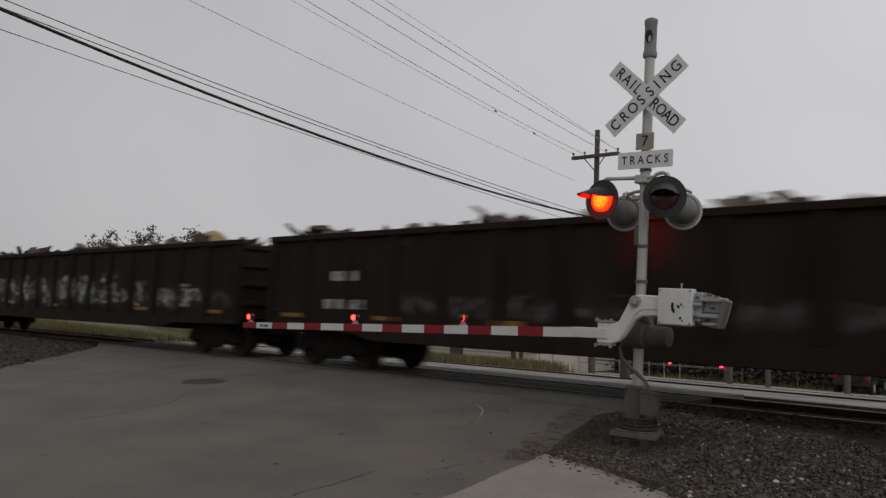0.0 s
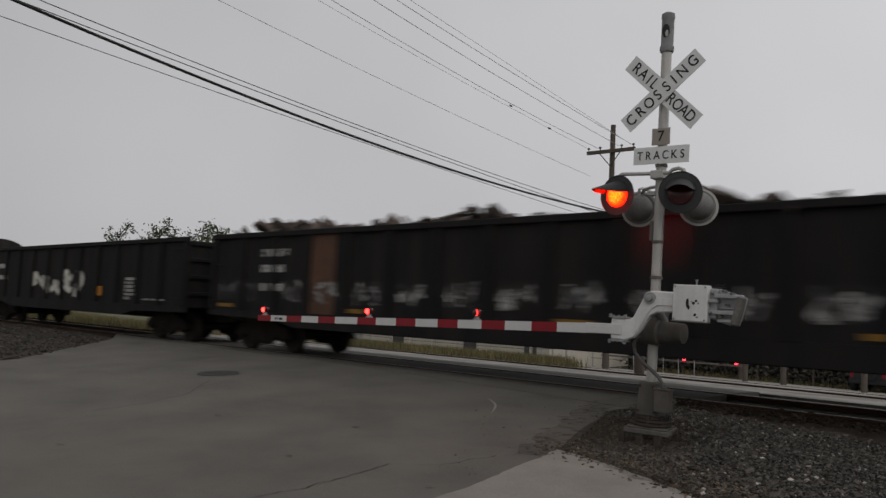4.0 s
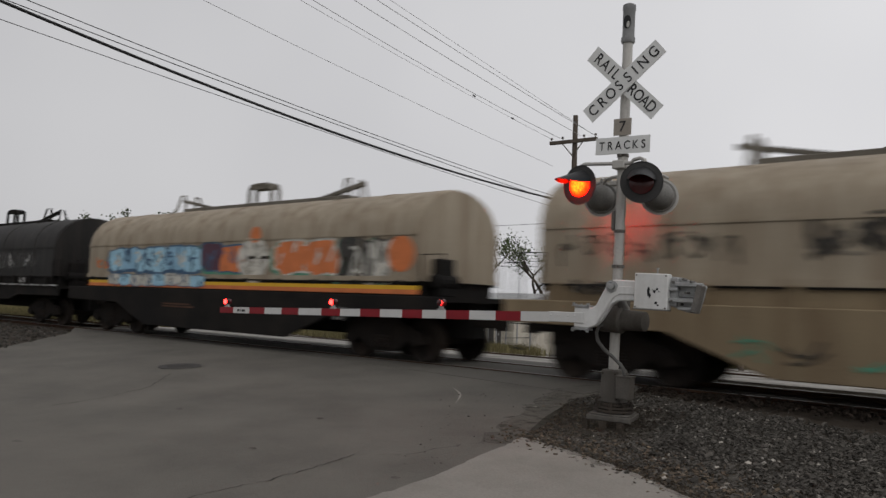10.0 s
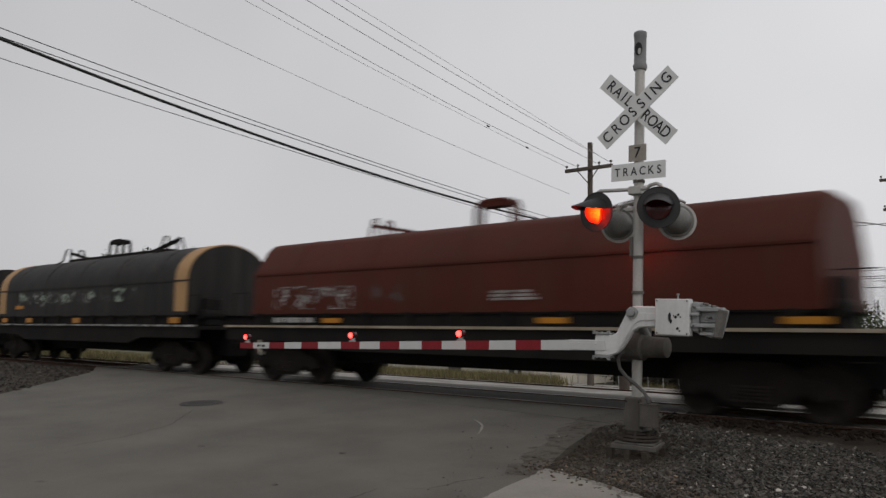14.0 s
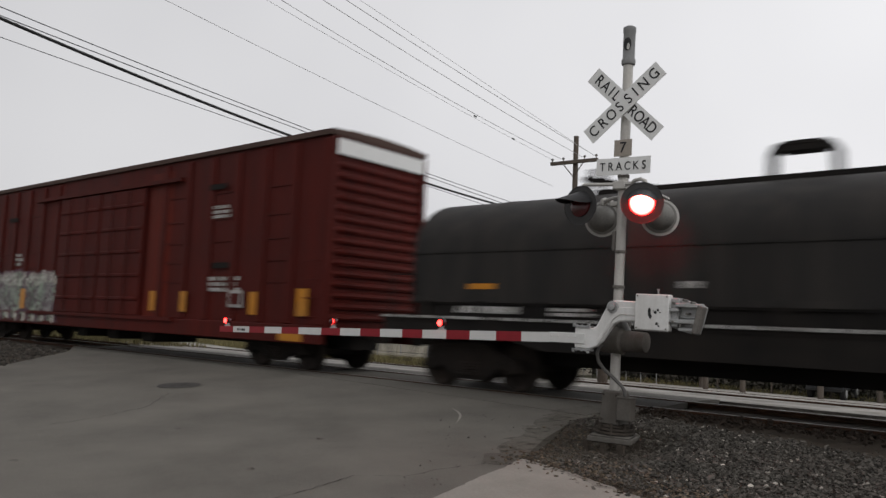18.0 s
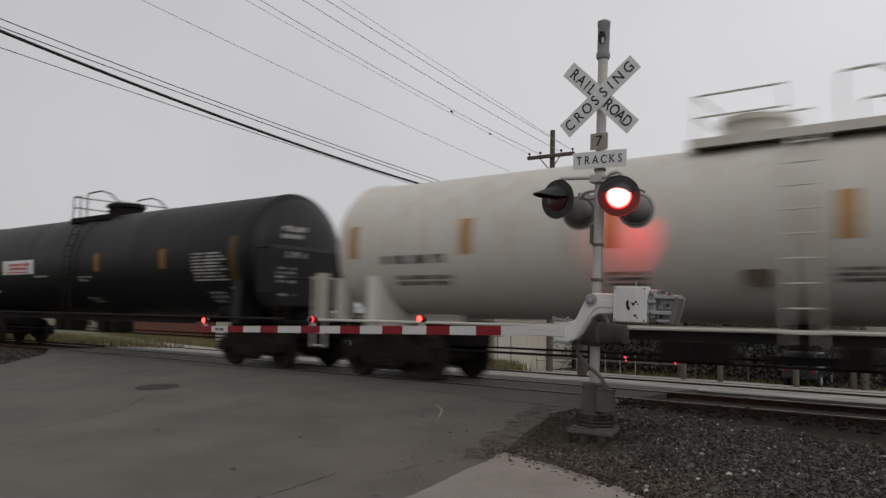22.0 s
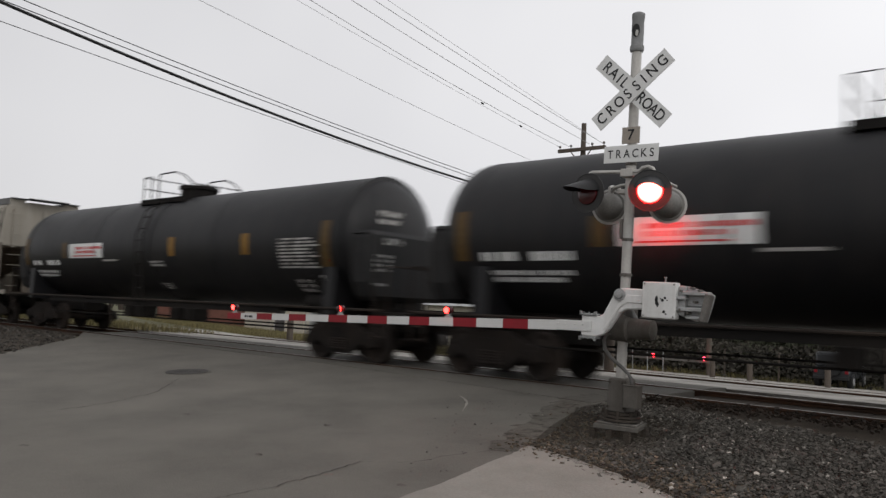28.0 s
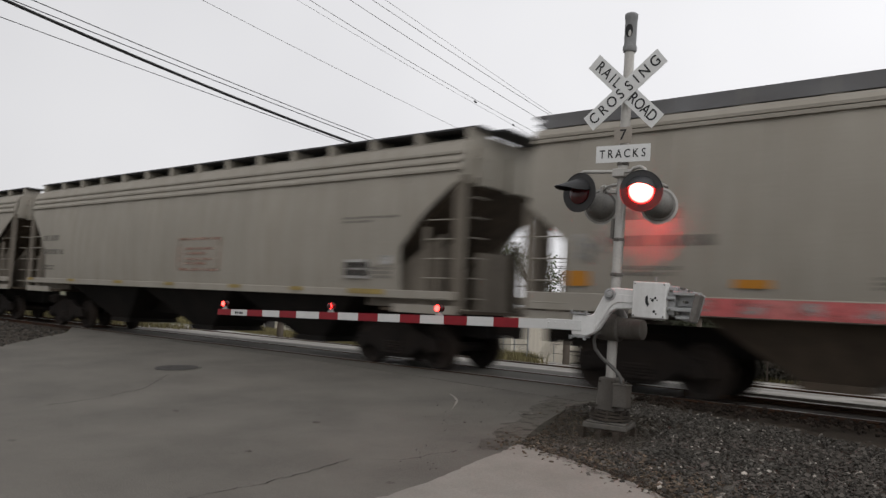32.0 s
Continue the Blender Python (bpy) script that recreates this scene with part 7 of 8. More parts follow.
        bx(bm, -0.07, 0.07, -0.26, 0.262, 4.30, 4.59)
        br = to_mesh("bracket", bm, m)
        for k in range(15):
            o = part("bracket", br, None, roof)
            o.location = (f + 0.08 + (g - f - 0.16) * k / 14, s * 0.98, 0)
        bm = bmesh.new()
        bx(bm, f + 0.2, g - 0.2, s * 0.72 - 0.02, s * 0.72 + 0.02, 4.44, 4.585)
        part("hatch_coaming", bm, M["roof_grid"], roof)
    for e in (-1, 1):
        bm = bmesh.new()
        bx(bm, e * (reach[e] + 0.12) - 0.3, e * (reach[e] + 0.12) + 0.3, -0.72, 0.72, 4.58, 4.615)
        part("crossover_board", bm, M["roof_grid"], roof, "dark grated platform across the roof end")
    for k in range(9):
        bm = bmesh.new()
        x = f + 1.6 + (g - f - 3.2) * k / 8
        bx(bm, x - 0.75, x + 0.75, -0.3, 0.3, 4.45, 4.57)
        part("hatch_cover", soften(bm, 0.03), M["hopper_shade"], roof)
    # discharge bays
    bays = 3
    cut = h - 1.55
    span = 2 * (cut - 1.1) / bays
    for k in range(bays):
        c = -(cut - 1.1) + span * (k + 0.5)
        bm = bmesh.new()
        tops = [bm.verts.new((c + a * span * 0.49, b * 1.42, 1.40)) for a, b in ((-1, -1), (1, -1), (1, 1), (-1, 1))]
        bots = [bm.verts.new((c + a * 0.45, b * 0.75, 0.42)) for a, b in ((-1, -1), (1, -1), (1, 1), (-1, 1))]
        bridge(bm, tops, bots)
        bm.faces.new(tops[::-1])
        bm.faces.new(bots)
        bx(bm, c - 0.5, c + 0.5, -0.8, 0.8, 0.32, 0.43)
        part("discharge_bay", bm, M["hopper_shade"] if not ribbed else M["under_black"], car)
    bm = bmesh.new()
    bx(bm, -h + 0.1, h - 0.1, -0.3, 0.3, 0.65, 1.1)
    part("centre_sill", bm, M["under_black"], car)
    running_gear(car, h, 1.85, x0)

    def mark(name, x_0, x_1, z0, z1, mat, text=""):
        decal(car, name, x_0, x_1, z0, z1, mat, -max(bow(z0), bow(z1), bow((z0 + z1) / 2)) - 0.016, text)

    def letters(x_0, x_1, z0, z1, rows, k):
        stencil(car, x_0, x_1, z0, z1, rows, "stencil_faint", 0, seed + k, lambda z: -bow(z) - 0.019)

    sill = -1.577
    if stripe:
        decal(car, "sill_stripe", -6.0, 5.0, low - 0.12, low + 0.13, "spray_pink", sill, "faded pink sprayed stripe")
        graffiti(car, -6.0, 5.0, low - 0.1, low + 0.12, 30, ["spray_pink", "spray_white"], None, seed, sill - 0.003, 0.03)
        for x in (-4.72, -1.7, 0.9, 3.75):
            mark("reflector", x - 0.24, x + 0.24, 1.68, 1.8, "reflector", "amber reflective strip")
        mark("reflector", -7.6, -7.22, 1.66, 1.9, "reflector", "amber reflective strip")
        mark("reflector", 6.05, 6.5, 1.68, 1.98, "reflector", "amber reflective strip")
        mark("label_board", 6.12, 6.5, 2.02, 2.2, "stencil_white")
        mark("label_board", -0.7, -0.3, 1.87, 2.0, "stencil_white", "white card with dark lines")
        letters(-0.7, -0.3, 1.66, 1.85, 3, 6)
        letters(-3.2, -2.75, 1.68, 1.87, 3, 8)
        letters(-6.85, -5.8, 2.64, 2.90, 1, 1)
        letters(-6.85, -5.4, 2.24, 2.48, 1, 2)
        letters(-6.75, -5.7, 1.82, 2.0, 2, 3)
        letters(4.4, 5.4, 1.72, 1.98, 3, 9)
        graffiti(car, -7.5, -6.9, 1.95, 2.55, 3, ["spray_white"], None, seed + 7, -1.62, 0.05)
    else:
        reflectors(car, [-h + 0.35, -5.8, -3.0, -0.4, 2.4, 4.6], low + 0.02, low + 0.1, 0.42, sill, "ochre_dull")
        decal(car, "reflector", h - 2.75, h - 1.75, low + 0.0, low + 0.1, "ochre_dull", sill, "dull ochre reflective strip")
        mark("label_board", h - 2.86, h - 2.12, 1.70, 2.08, "stencil_white")
        for z in (1.76, 1.91):
            decal(car, "defect_card", h - 2.82, h - 2.16, z, z + 0.115, "stencil_black", -1.625)
        mark("label_board", h - 1.85, h - 1.55, 1.98, 2.16, "stencil_white")
        for z in (2.84, 2.92):
            letters(h - 2.95, h - 1.1 - (z < 2.9) * 0.8, z - 0.035, z + 0.035, 1, 4)
        letters(h - 2.1, h - 1.55, 1.7, 1.95, 3, 5)
        letters(-7.75, -6.65, 2.62, 2.88, 1, 1)
        letters(-7.75, -6.2, 2.2, 2.44, 1, 2)
        letters(-7.75, -6.9, 1.75, 1.92, 2, 3)
        for x_0, x_1, z0, z1 in ((0.0, 1.8, 2.56, 2.62), (0.0, 1.8, 1.80, 1.86), (0.0, 0.07, 1.86, 2.56), (1.73, 1.8, 1.86, 2.56), (0.3, 1.5, 2.32, 2.38), (0.3, 1.5, 2.06, 2.12)):
            mark("box_line", x_0, x_1, z0, z1, "pink_faint", "faded pink outline box")
        for z0, z1 in ((1.95, 2.02), (2.2, 2.26)):
            mark("box_line", 0.3, 1.2, z0, z1, "pink_faint")
    return car, h


def blotches(car, places, z0, z1, mats, seed, y=-1.48, wide=0.5):
    """Worn sprayed scribbles, one in each bay."""
    for i, x in enumerate(places):
        graffiti(car, x - wide, x + wide, z0, z1, 2, [mats[i % len(mats)]], None, seed * 31 + i, y, 0.075)
        graffiti(car, x - wide, x + wide, z0 - 0.05, z1 + 0.1, 3, [mats[(i + 1) % len(mats)]], None, seed * 37 + i, y, 0.028)


def throwup(car, x0, x1, z0, z1, count, fills, edge, shadow, seed, y=-1.425):
    """Fat sprayed letters: outlined, with cut-ins and a drop shadow."""
    rnd = random.Random(seed)
    x0, x1 = x0 + car.get("dx", 0.0), x1 + car.get("dx", 0.0)
    step = (x1 - x0) / count
    for i in range(count):
        cx, cz = x0 + step * (i + 0.5), (z0 + z1) / 2 + rnd.uniform(-0.04, 0.04)
        lean = rnd.uniform(-0.12, 0.12)
        shape = []
        for k in range(18):
            g = 2 * math.pi * k / 18
            c, s = math.cos(g), math.sin(g)
            r = rnd.choice((0.80, 0.95, 1.0, 1.0, 1.06))
            px = abs(c) ** 0.45 * (1 if c > 0 else -1) * step * 0.58 * r
            pz = abs(s) ** 0.45 * (1 if s > 0 else -1) * (z1 - z0) * 0.48 * r
            shape.append((px + lean * pz, pz))
        for name, mat, grow, dx, dz, d in (("graffiti_shadow", shadow, 1.10, -0.05, -0.05, 0.0030), ("graffiti_outline", edge, 1.06, 0, 0, 0.0045), ("graffiti_letter", fills[i % len(fills)], 0.94, 0, 0, 0.0060)):
            if not mat:
                continue
            bm = bmesh.new()
            bm.faces.new([bm.verts.new((cx + p[0] * grow + dx, y - d - 0.0002 * (i % 3), cz + p[1] * grow + dz)) for p in shape])
            part(name, bm, M[mat], car)
        for k in range(rnd.choice((2, 3, 3))):
            bm = bmesh.new()
            ax, az = cx + rnd.uniform(-0.3, 0.3) * step, cz + rnd.choice((-0.46, -0.1, 0.12, 0.46)) * (z1 - z0)
            bx_, bz = ax + rnd.uniform(-0.25, 0.25) * step, az - math.copysign(rnd.uniform(0.25, 0.5), az - cz) * (z1 - z0)
            n = Vector((bz - az, -(bx_ - ax))).normalized() * 0.035
            bm.faces.new([bm.verts.new((p[0], y - 0.0078 - 0.0002 * k, p[1])) for p in ((ax - n.x, az - n.y), (ax + n.x, az + n.y), (bx_ + n.x, bz + n.y), (bx_ - n.x, bz - n.y))])
            part("graffiti_stroke", bm, M[edge or shadow], car)


def bays(h, ribs):
    step = (2 * h - 0.24) / (ribs - 1)
    return [-h + 0.12 + step * (k + 0.5) for k in range(ribs - 1)]


# ---- the train, front to rear ----
def train():
    y = -1.48
    c, h = gondola(7.2, -14.23, "gondola_brown", "dark brown gondola car heaped with scrap", 1, True, 17)
    stencil(c, -h + 2.24, -h + 3.1, 1.84, 2.14, 1, "stencil_white", y, 11)
    stencil(c, -h + 2.02, -h + 3.4, 1.24, 1.54, 1, "stencil_white", y, 12)
    blotches(c, [b for b in bays(h, 17) if b > -h + 4], 1.15, 1.6, ["spray_grey"], 10)
    reflectors(c, [-h + 0.9, -h + 3.9, -h + 6.9], 1.08, 1.17, 0.7, y, "amber_strip")
    c, h = gondola(-15.42, -36.9, "gondola_brown", "dark brown gondola car with faded white graffiti along its side", 2, True, 17)
    graffiti(c, -h + 2.6, 2.5, 1.0, 2.2, 22, ["spray_white", "spray_grey", "spray_grey"], None, 31, y, 0.09)
    graffiti(c, -h + 2.6, 4.5, 1.0, 2.3, 34, ["spray_grey", "spray_white"], None, 29, y - 0.001, 0.035)
    blotches(c, [b for b in bays(h, 17) if b > 1.2], 1.1, 1.75, ["spray_grey", "spray_grey", "spray_white"], 30)
    graffiti(c, -h + 2.6, h - 4.5, 1.1, 2.1, 14, ["spray_grey", "spray_white"], None, 32, y, 0.05)
    stencil(c, -h + 2.2, -h + 3.15, 1.80, 2.16, 1, "stencil_white", y, 14)
    stencil(c, -h + 1.95, -h + 3.25, 1.26, 1.60, 1, "stencil_white", y, 15)
    stencil(c, h - 2.9, h - 2.2, 1.2, 1.85, 5, "spray_white", y, 13)
    reflectors(c, [h - 1.1, h - 4.8, 0.0, -h + 4.6, -h + 1], 1.08, 1.17, 0.7, y, "amber_strip")
    c, h = gondola(-38.05, -59.22, "gondola_black", "black gondola car with pale emblem, rusty panel and sprayed tags", 3, True, 17)
    blotches(c, bays(h, 17)[2:14], 1.22, 1.75, ["spray_grey", "spray_white"], 33, y, 0.42)
    blotches(c, bays(h, 17)[:1] + bays(h, 17)[14:], 1.15, 1.8, ["spray_grey"], 34, y, 0.5)
    graffiti(c, -h + 0.6, -h + 2.0, 1.2, 1.75, 3, ["spray_grey"], None, 35, y, 0.06)
    graffiti(c, h - 4.0, h - 1.0, 1.05, 1.6, 5, ["spray_grey"], None, 36, y, 0.07)
    for z in (2.28, 1.9, 1.45):
        stencil(c, -h + 2.2, -h + 3.25, z, z + 0.26, 1, "stencil_white", y, int(z * 40))
    bm = bmesh.new()
    bx(bm, -h + 4.1, -h + 4.95, -1.485, -1.475, 1.0, 2.9)
    part("rust_panel", bm, M["rust_panel"], c, "rusty bare panel")
    bm = bmesh.new()
    lathe(bm, (h - 1.62, y, 2.26), (0, -1, 0), [(0.002, 0.38), (0.007, 0.37)], 28)
    part("emblem_disc", bm, M["spray_white"], c, "pale worn emblem")
    decal(c, "emblem_bar", h - 1.93, h - 0.9, 1.96, 2.18, "spray_white", y - 0.006)
    decal(c, "emblem_bar", h - 1.85, h - 0.95, 1.80, 1.86, "spray_white", y)
    decal(c, "emblem_bar", h - 1.85, h - 1.3, 2.36, 2.43, "gondola_black", y - 0.008)
    stencil(c, h - 4.6, h - 3.7, 1.25, 1.6, 3, "spray_grey", y, 19)
    reflectors(c, [-h + 0.7, h - 1.2, 0.5, -5.0, 5.2], 1.06, 1.15, 0.7, y, "amber_strip")
    c, h = gondola(-60.5, -77.0, "gondola_black", "black empty gondola car with big white sprayed letters", 4, False, 13)
    graffiti(c, -2.95, 1.75, 1.12, 2.05, 5, ["spray_cream"], None, 33, y, 0.15)
    stencil(c, -6.5, -5.25, 2.06, 2.32, 1, "stencil_white", y, 44)
    stencil(c, -6.5, -5.15, 1.62, 1.86, 1, "stencil_white", y, 45)
    stencil(c, h - 3.6, h - 3.0, 1.1, 1.8, 6, "stencil_white", y, 23)
    decal(c, "chalk_line", h - 2.4, h - 1.2, 1.12, 1.17, "spray_white", y)
    decal(c, "placard", h - 5.6, h - 5.2, 1.2, 1.5, "reflector", -1.484, "orange placard")

    y = -1.325
    c, h = coil_car(-78.6, -93.3, "hood_black", "black covered coil car with yellow reflectors")
    reflectors(c, [6.4, 3.4, 1.25, -1.05, -5.6], 1.34, 1.46, 0.75, -1.41)
    stencil(c, -h + 2.0, -h + 3.4, 1.36, 1.56, 3, "stencil_white", -1.41, 41)
    stencil(c, h - 2.9, h - 2.2, 1.34, 1.56, 3, "stencil_white", -1.41, 42)
    graffiti(c, -h + 2.5, -h + 5.6, 1.85, 2.35, 5, ["spray_grey"], None, 40, y, 0.03)
    decal(c, "reflector", -5.5, -4.8, 1.84, 1.95, "reflector", y)
    stencil(c, -0.3, 0.1, 1.9, 1.98, 1, "stencil_white", y, 43)
    c, h = coil_car(-94.2, -108.5, "hood_beige", "beige covered coil car with a deep sill and black sprayed tag", "sill_beige", ridge="ridge_grey", crest=3.52)
    graffiti(c, -2.7, 2.7, 1.84, 2.60, 8, ["spray_tag"], None, 50, y, 0.075)
    graffiti(c, -2.9, 2.9, 1.95, 2.6, 4, ["spray_grey"], None, 56, y, 0.025)
    graffiti(c, -h + 0.7, -h + 3.8, 1.8, 2.45, 7, ["spray_tag"], None, 51, y, 0.022)
    blotches(c, [-5.8, -5.2, -4.3], 1.40, 1.58, ["spray_black"], 58, -1.41, 0.3)
    graffiti(c, -3.6, 3.0, 0.45, 0.95, 9, ["spray_green", "spray_tag"], None, 53, -1.525, 0.025)
    stencil(c, 1.6, 2.6, 1.02, 1.1, 1, "stencil_white", -1.525, 54)
    stencil(c, -0.6, 0.4, 2.62, 2.78, 2, "spray_tag", y, 55)
    c, h = coil_car(-109.9, -124.6, "hood_beige", "beige covered coil car with a colourful graffiti mural", "under_black", ridge="ridge_grey", crest=3.52)
    throwup(c, -5.5, -0.9, 1.74, 2.46, 6, ["spray_sky", "spray_blue", "spray_sky"], "spray_deep", "spray_deep", 60, y)
    graffiti(c, -5.3, -1.0, 1.8, 2.4, 8, ["spray_cream", "spray_deep"], None, 68, y, 0.035)
    throwup(c, -5.3, -0.6, 1.36, 1.70, 8, ["spray_cream", "spray_sky", "spray_cream"], "spray_deep", None, 61, -1.412)
    throwup(c, -0.9, 0.9, 1.72, 2.46, 2, ["spray_plum", "spray_orange"], "spray_deep", "spray_green", 62, y)
    throwup(c, 2.1, 4.15, 1.64, 2.50, 2, ["spray_orange", "spray_orange"], "spray_cream", "spray_green", 64, y)
    throwup(c, 4.2, 5.7, 1.42, 2.50, 2, ["spray_grey", "spray_cream"], "spray_tag", "spray_green", 65, y)
    graffiti(c, 4.1, 5.7, 1.42, 2.45, 4, ["spray_tag", "spray_cream"], None, 69, y, 0.04)
    graffiti(c, -6.3, -5.5, 1.8, 2.2, 2, ["spray_orange"], None, 59, y, 0.03)
    # pale pointed oval between the letters
    bm = bmesh.new()
    bm.faces.new([bm.verts.new((1.45 + 0.62 * math.cos(a) * (1 if math.sin(a) > 0 else 1 + 0.45 * math.sin(a)), y - 0.011, 1.98 + 0.60 * math.sin(a))) for a in (2 * math.pi * k / 28 for k in range(28))])
    part("graffiti_oval", bm, M["spray_cream"], c, "pale sprayed oval")
    for dx in (-0.24, 0.24):
        decal(c, "graffiti_bar", 1.45 + dx - 0.15, 1.45 + dx + 0.15, 2.05, 2.12, "spray_tag", y - 0.012)
    decal(c, "colour_bar", -6.5, 6.5, 1.33, 1.42, "spray_orange", -1.40, "orange band under the mural")
    decal(c, "colour_bar", -6.5, 6.5, 1.42, 1.50, "notice_yellow", -1.40, "yellow band under the mural")
    bm = bmesh.new()
    lathe(bm, (6.15, y, 2.12), (0, -1, 0), [(0.006, 0.36), (0.012, 0.34)], 24)
    part("graffiti_disc", bm, M["spray_orange"], c, "orange sprayed disc")
    bm = bmesh.new()
    lathe(bm, (1.5, y, 2.62), (0, -1, 0), [(0.006, 0.2), (0.012, 0.19)], 20)
    part("graffiti_disc", bm, M["spray_orange"], c, "orange sprayed disc")
    stencil(c, -2.2, -0.8, 0.82, 0.95, 2, "rust_panel", -1.525, 66)
    stencil(c, 4.3, 4.7, 0.75, 1.05, 3, "spray_white", -1.525, 67)
    c, h = coil_car(-125.5, -139.9, "hood_black", "black covered coil car with pale sprayed graffiti")
    throwup(c, -4.6, 4.8, 1.82, 2.46, 9, ["spray_grey"], "hood_black", None, 70, y)
    graffiti(c, -4.8, 5.2, 1.72, 2.5, 16, ["spray_white", "spray_grey"], None, 74, y, 0.045)
    decal(c, "reflector", -5.5, -4.9, 1.82, 1.94, "reflector", y)
    for xa, xb in ((-4.9, -3.2), (-2.7, -1.8), (1.2, 1.9), (4.0, 4.5)):
        decal(c, "pale_board", xa, xb, 1.36, 1.54, "spray_white", -1.41, "worn white board on the trough")
    stencil(c, 1.0, 2.6, 1.0, 1.16, 3, "stencil_white", -1.47, 72)
    stencil(c, -2.6, -1.6, 1.02, 1.16, 2, "stencil_white", -1.47, 73)
    decal(c, "label_board", -0.4, 0.0, 1.66, 1.78, "stencil_white", y)
    c, h = coil_car(-141.2, -155.6, "hood_red", "rusty red covered coil car with white bubble letters", line="hood_beige", ridge="hood_red", crest=3.31, e=6.36, boxy=True)
    throwup(c, -5.65, -3.1, 1.66, 2.22, 4, ["hood_red"], "spray_white", None, 80, y)
    graffiti(c, -5.6, -3.2, 1.7, 2.2, 4, ["spray_white"], None, 84, y - 0.008, 0.03)
    graffiti(c, -2.6, -1.5, 1.8, 2.25, 2, ["spray_grey"], None, 81, y, 0.045)
    stencil(c, 0.65, 1.7, 1.78, 1.98, 3, "stencil_white", y, 82)
    stencil(c, -h + 1.6, -h + 3.2, 1.36, 1.52, 1, "stencil_white", -1.41, 83)
    reflectors(c, [-h + 3.6, 2.0, h - 1.2], 1.38, 1.48, 0.6, -1.41)
    c, h = coil_car(-157.0, -171.6, "hood_black", "black covered coil car with tan bands round its hood ends", band="band_tan")
    graffiti(c, -5.0, 3.9, 1.95, 2.50, 10, ["spray_mint", "spray_grey"], None, 90, y, 0.06)
    graffiti(c, -5.0, 1.0, 1.85, 2.50, 10, ["spray_white"], None, 91, y, 0.025)
    reflectors(c, [-5.9, -3.7, 0.0, 5.9], 1.36, 1.52, 0.5, -1.41)
    decal(c, "reflector", -5.2, -4.5, 1.84, 1.96, "reflector", y)
    c, h = coil_car(-173.05, -187.75, "hood_black", "plain black covered coil car", e=6.72)
    stencil(c, -5.8, -4.2, 1.36, 1.54, 1, "stencil_white", -1.41, 101)
    stencil(c, -3.8, -2.9, 1.36, 1.52, 2, "stencil_white", -1.41, 102)
    decal(c, "label_board", -1.6, -1.3, 1.85, 1.95, "stencil_white", y)
    decal(c, "reflector", -5.6, -5.0, 1.82, 1.92, "reflector", y)
    stencil(c, 3.2, 4.6, 1.34, 1.55, 3, "stencil_white", -1.41, 103)
    boxcar(-189.65, -208.95)
    tank_car(-219.05, "tank_white", "white tank car with yellow notice and black stencils", 110, True)
    tank_car(-238.2, "tank_black", "glossy black tank car with a white placard board", 120)
    tank_car(-257.2, "tank_black", "glossy black tank car with a placard board and amber strips", 130, False, True)
    tank_car(-276.15, "tank_black", "glossy black tank car with a white placard board", 140)
    tank_car(-295.1, "tank_black", "glossy black tank car with a white placard board", 150)
    hopper(-304.75, -321.6, "grey covered hopper car with a faded pink stripe along the sill", 160, False, True, ((1.1, 2.84), (0.75, 2.95)), 0.7)
    hopper(-323.1, -341.0, "grey covered hopper car with bowed side panels", 170, True, False)
    hopper(-342.5, -360.4, "grey covered hopper car with bowed side panels", 180, True, False)


train()


# ---- behind the tracks ----
def utility_pole(x, y, top, lean, arms, label, cans=0, r=0.15):
    """Wooden pole; arms: (height, half length, turn) with braces and insulators."""
    z = land(x, y) - 0.15
    t = thing("utility_pole", pose(x, y, z), label, "utility pole", "utility poles")
    h = top - z
    bm = bmesh.new()
    dx, dy = lean
    cy(bm, (0, 0, 0), (dx, dy, h), r, 14, r * 0.72)
    part("post", bm, M["pole_wood"], t, "", True)
    for az, half, turn in arms:
        k = (az - z) / h
        base = Matrix.Translation((dx * k, dy * k - r, az - z)) @ pose(0, 0, 0, 0, 0, turn)
        bm = bmesh.new()
        bx(bm, -half, half, -0.06, 0.06, -0.07, 0.07)
        a = part("crossarm", soften(bm, 0.01), M["pole_wood"], t)
        a.matrix_basis = base
        for s in (-1, 1):
            bm = bmesh.new()
            tube(bm, [(s * half * 0.45, -0.07, -0.05), (0, -0.02, -0.62)], 0.022, 5)
            part("brace", bm, M["pole_wood"], a)
        for f in (-0.93, -0.45, 0.45, 0.93):
            bm = bmesh.new()
            lathe(bm, (f * half, 0, 0.07), (0, 0, 1), [(0, 0.018), (0.07, 0.018), (0.075, 0.05), (0.12, 0.055), (0.15, 0.03)], 10)
            part("insulator", bm, M["iron"], a)
    for i in range(cans):
        bm = bmesh.new()
        s = -1 if i % 2 == 0 else 1
        lathe(bm, (dx * 0.8 + s * 0.34, -0.1, h - 2.7 + 0.08 * i), (0, 0, 1), [(0, 0.20), (0.02, 0.22), (0.44, 0.22), (0.47, 0.19), (0.52, 0.05)], 16)
        cy(bm, (dx * 0.8 + s * 0.34, -0.1, h - 2.2 + 0.08 * i), (dx * 0.8 + s * 0.34, -0.1, h - 2.05 + 0.08 * i), 0.03, 8)
        part("transformer", bm, M["tower_grey"], t, "grey transformer can", True)
    return t


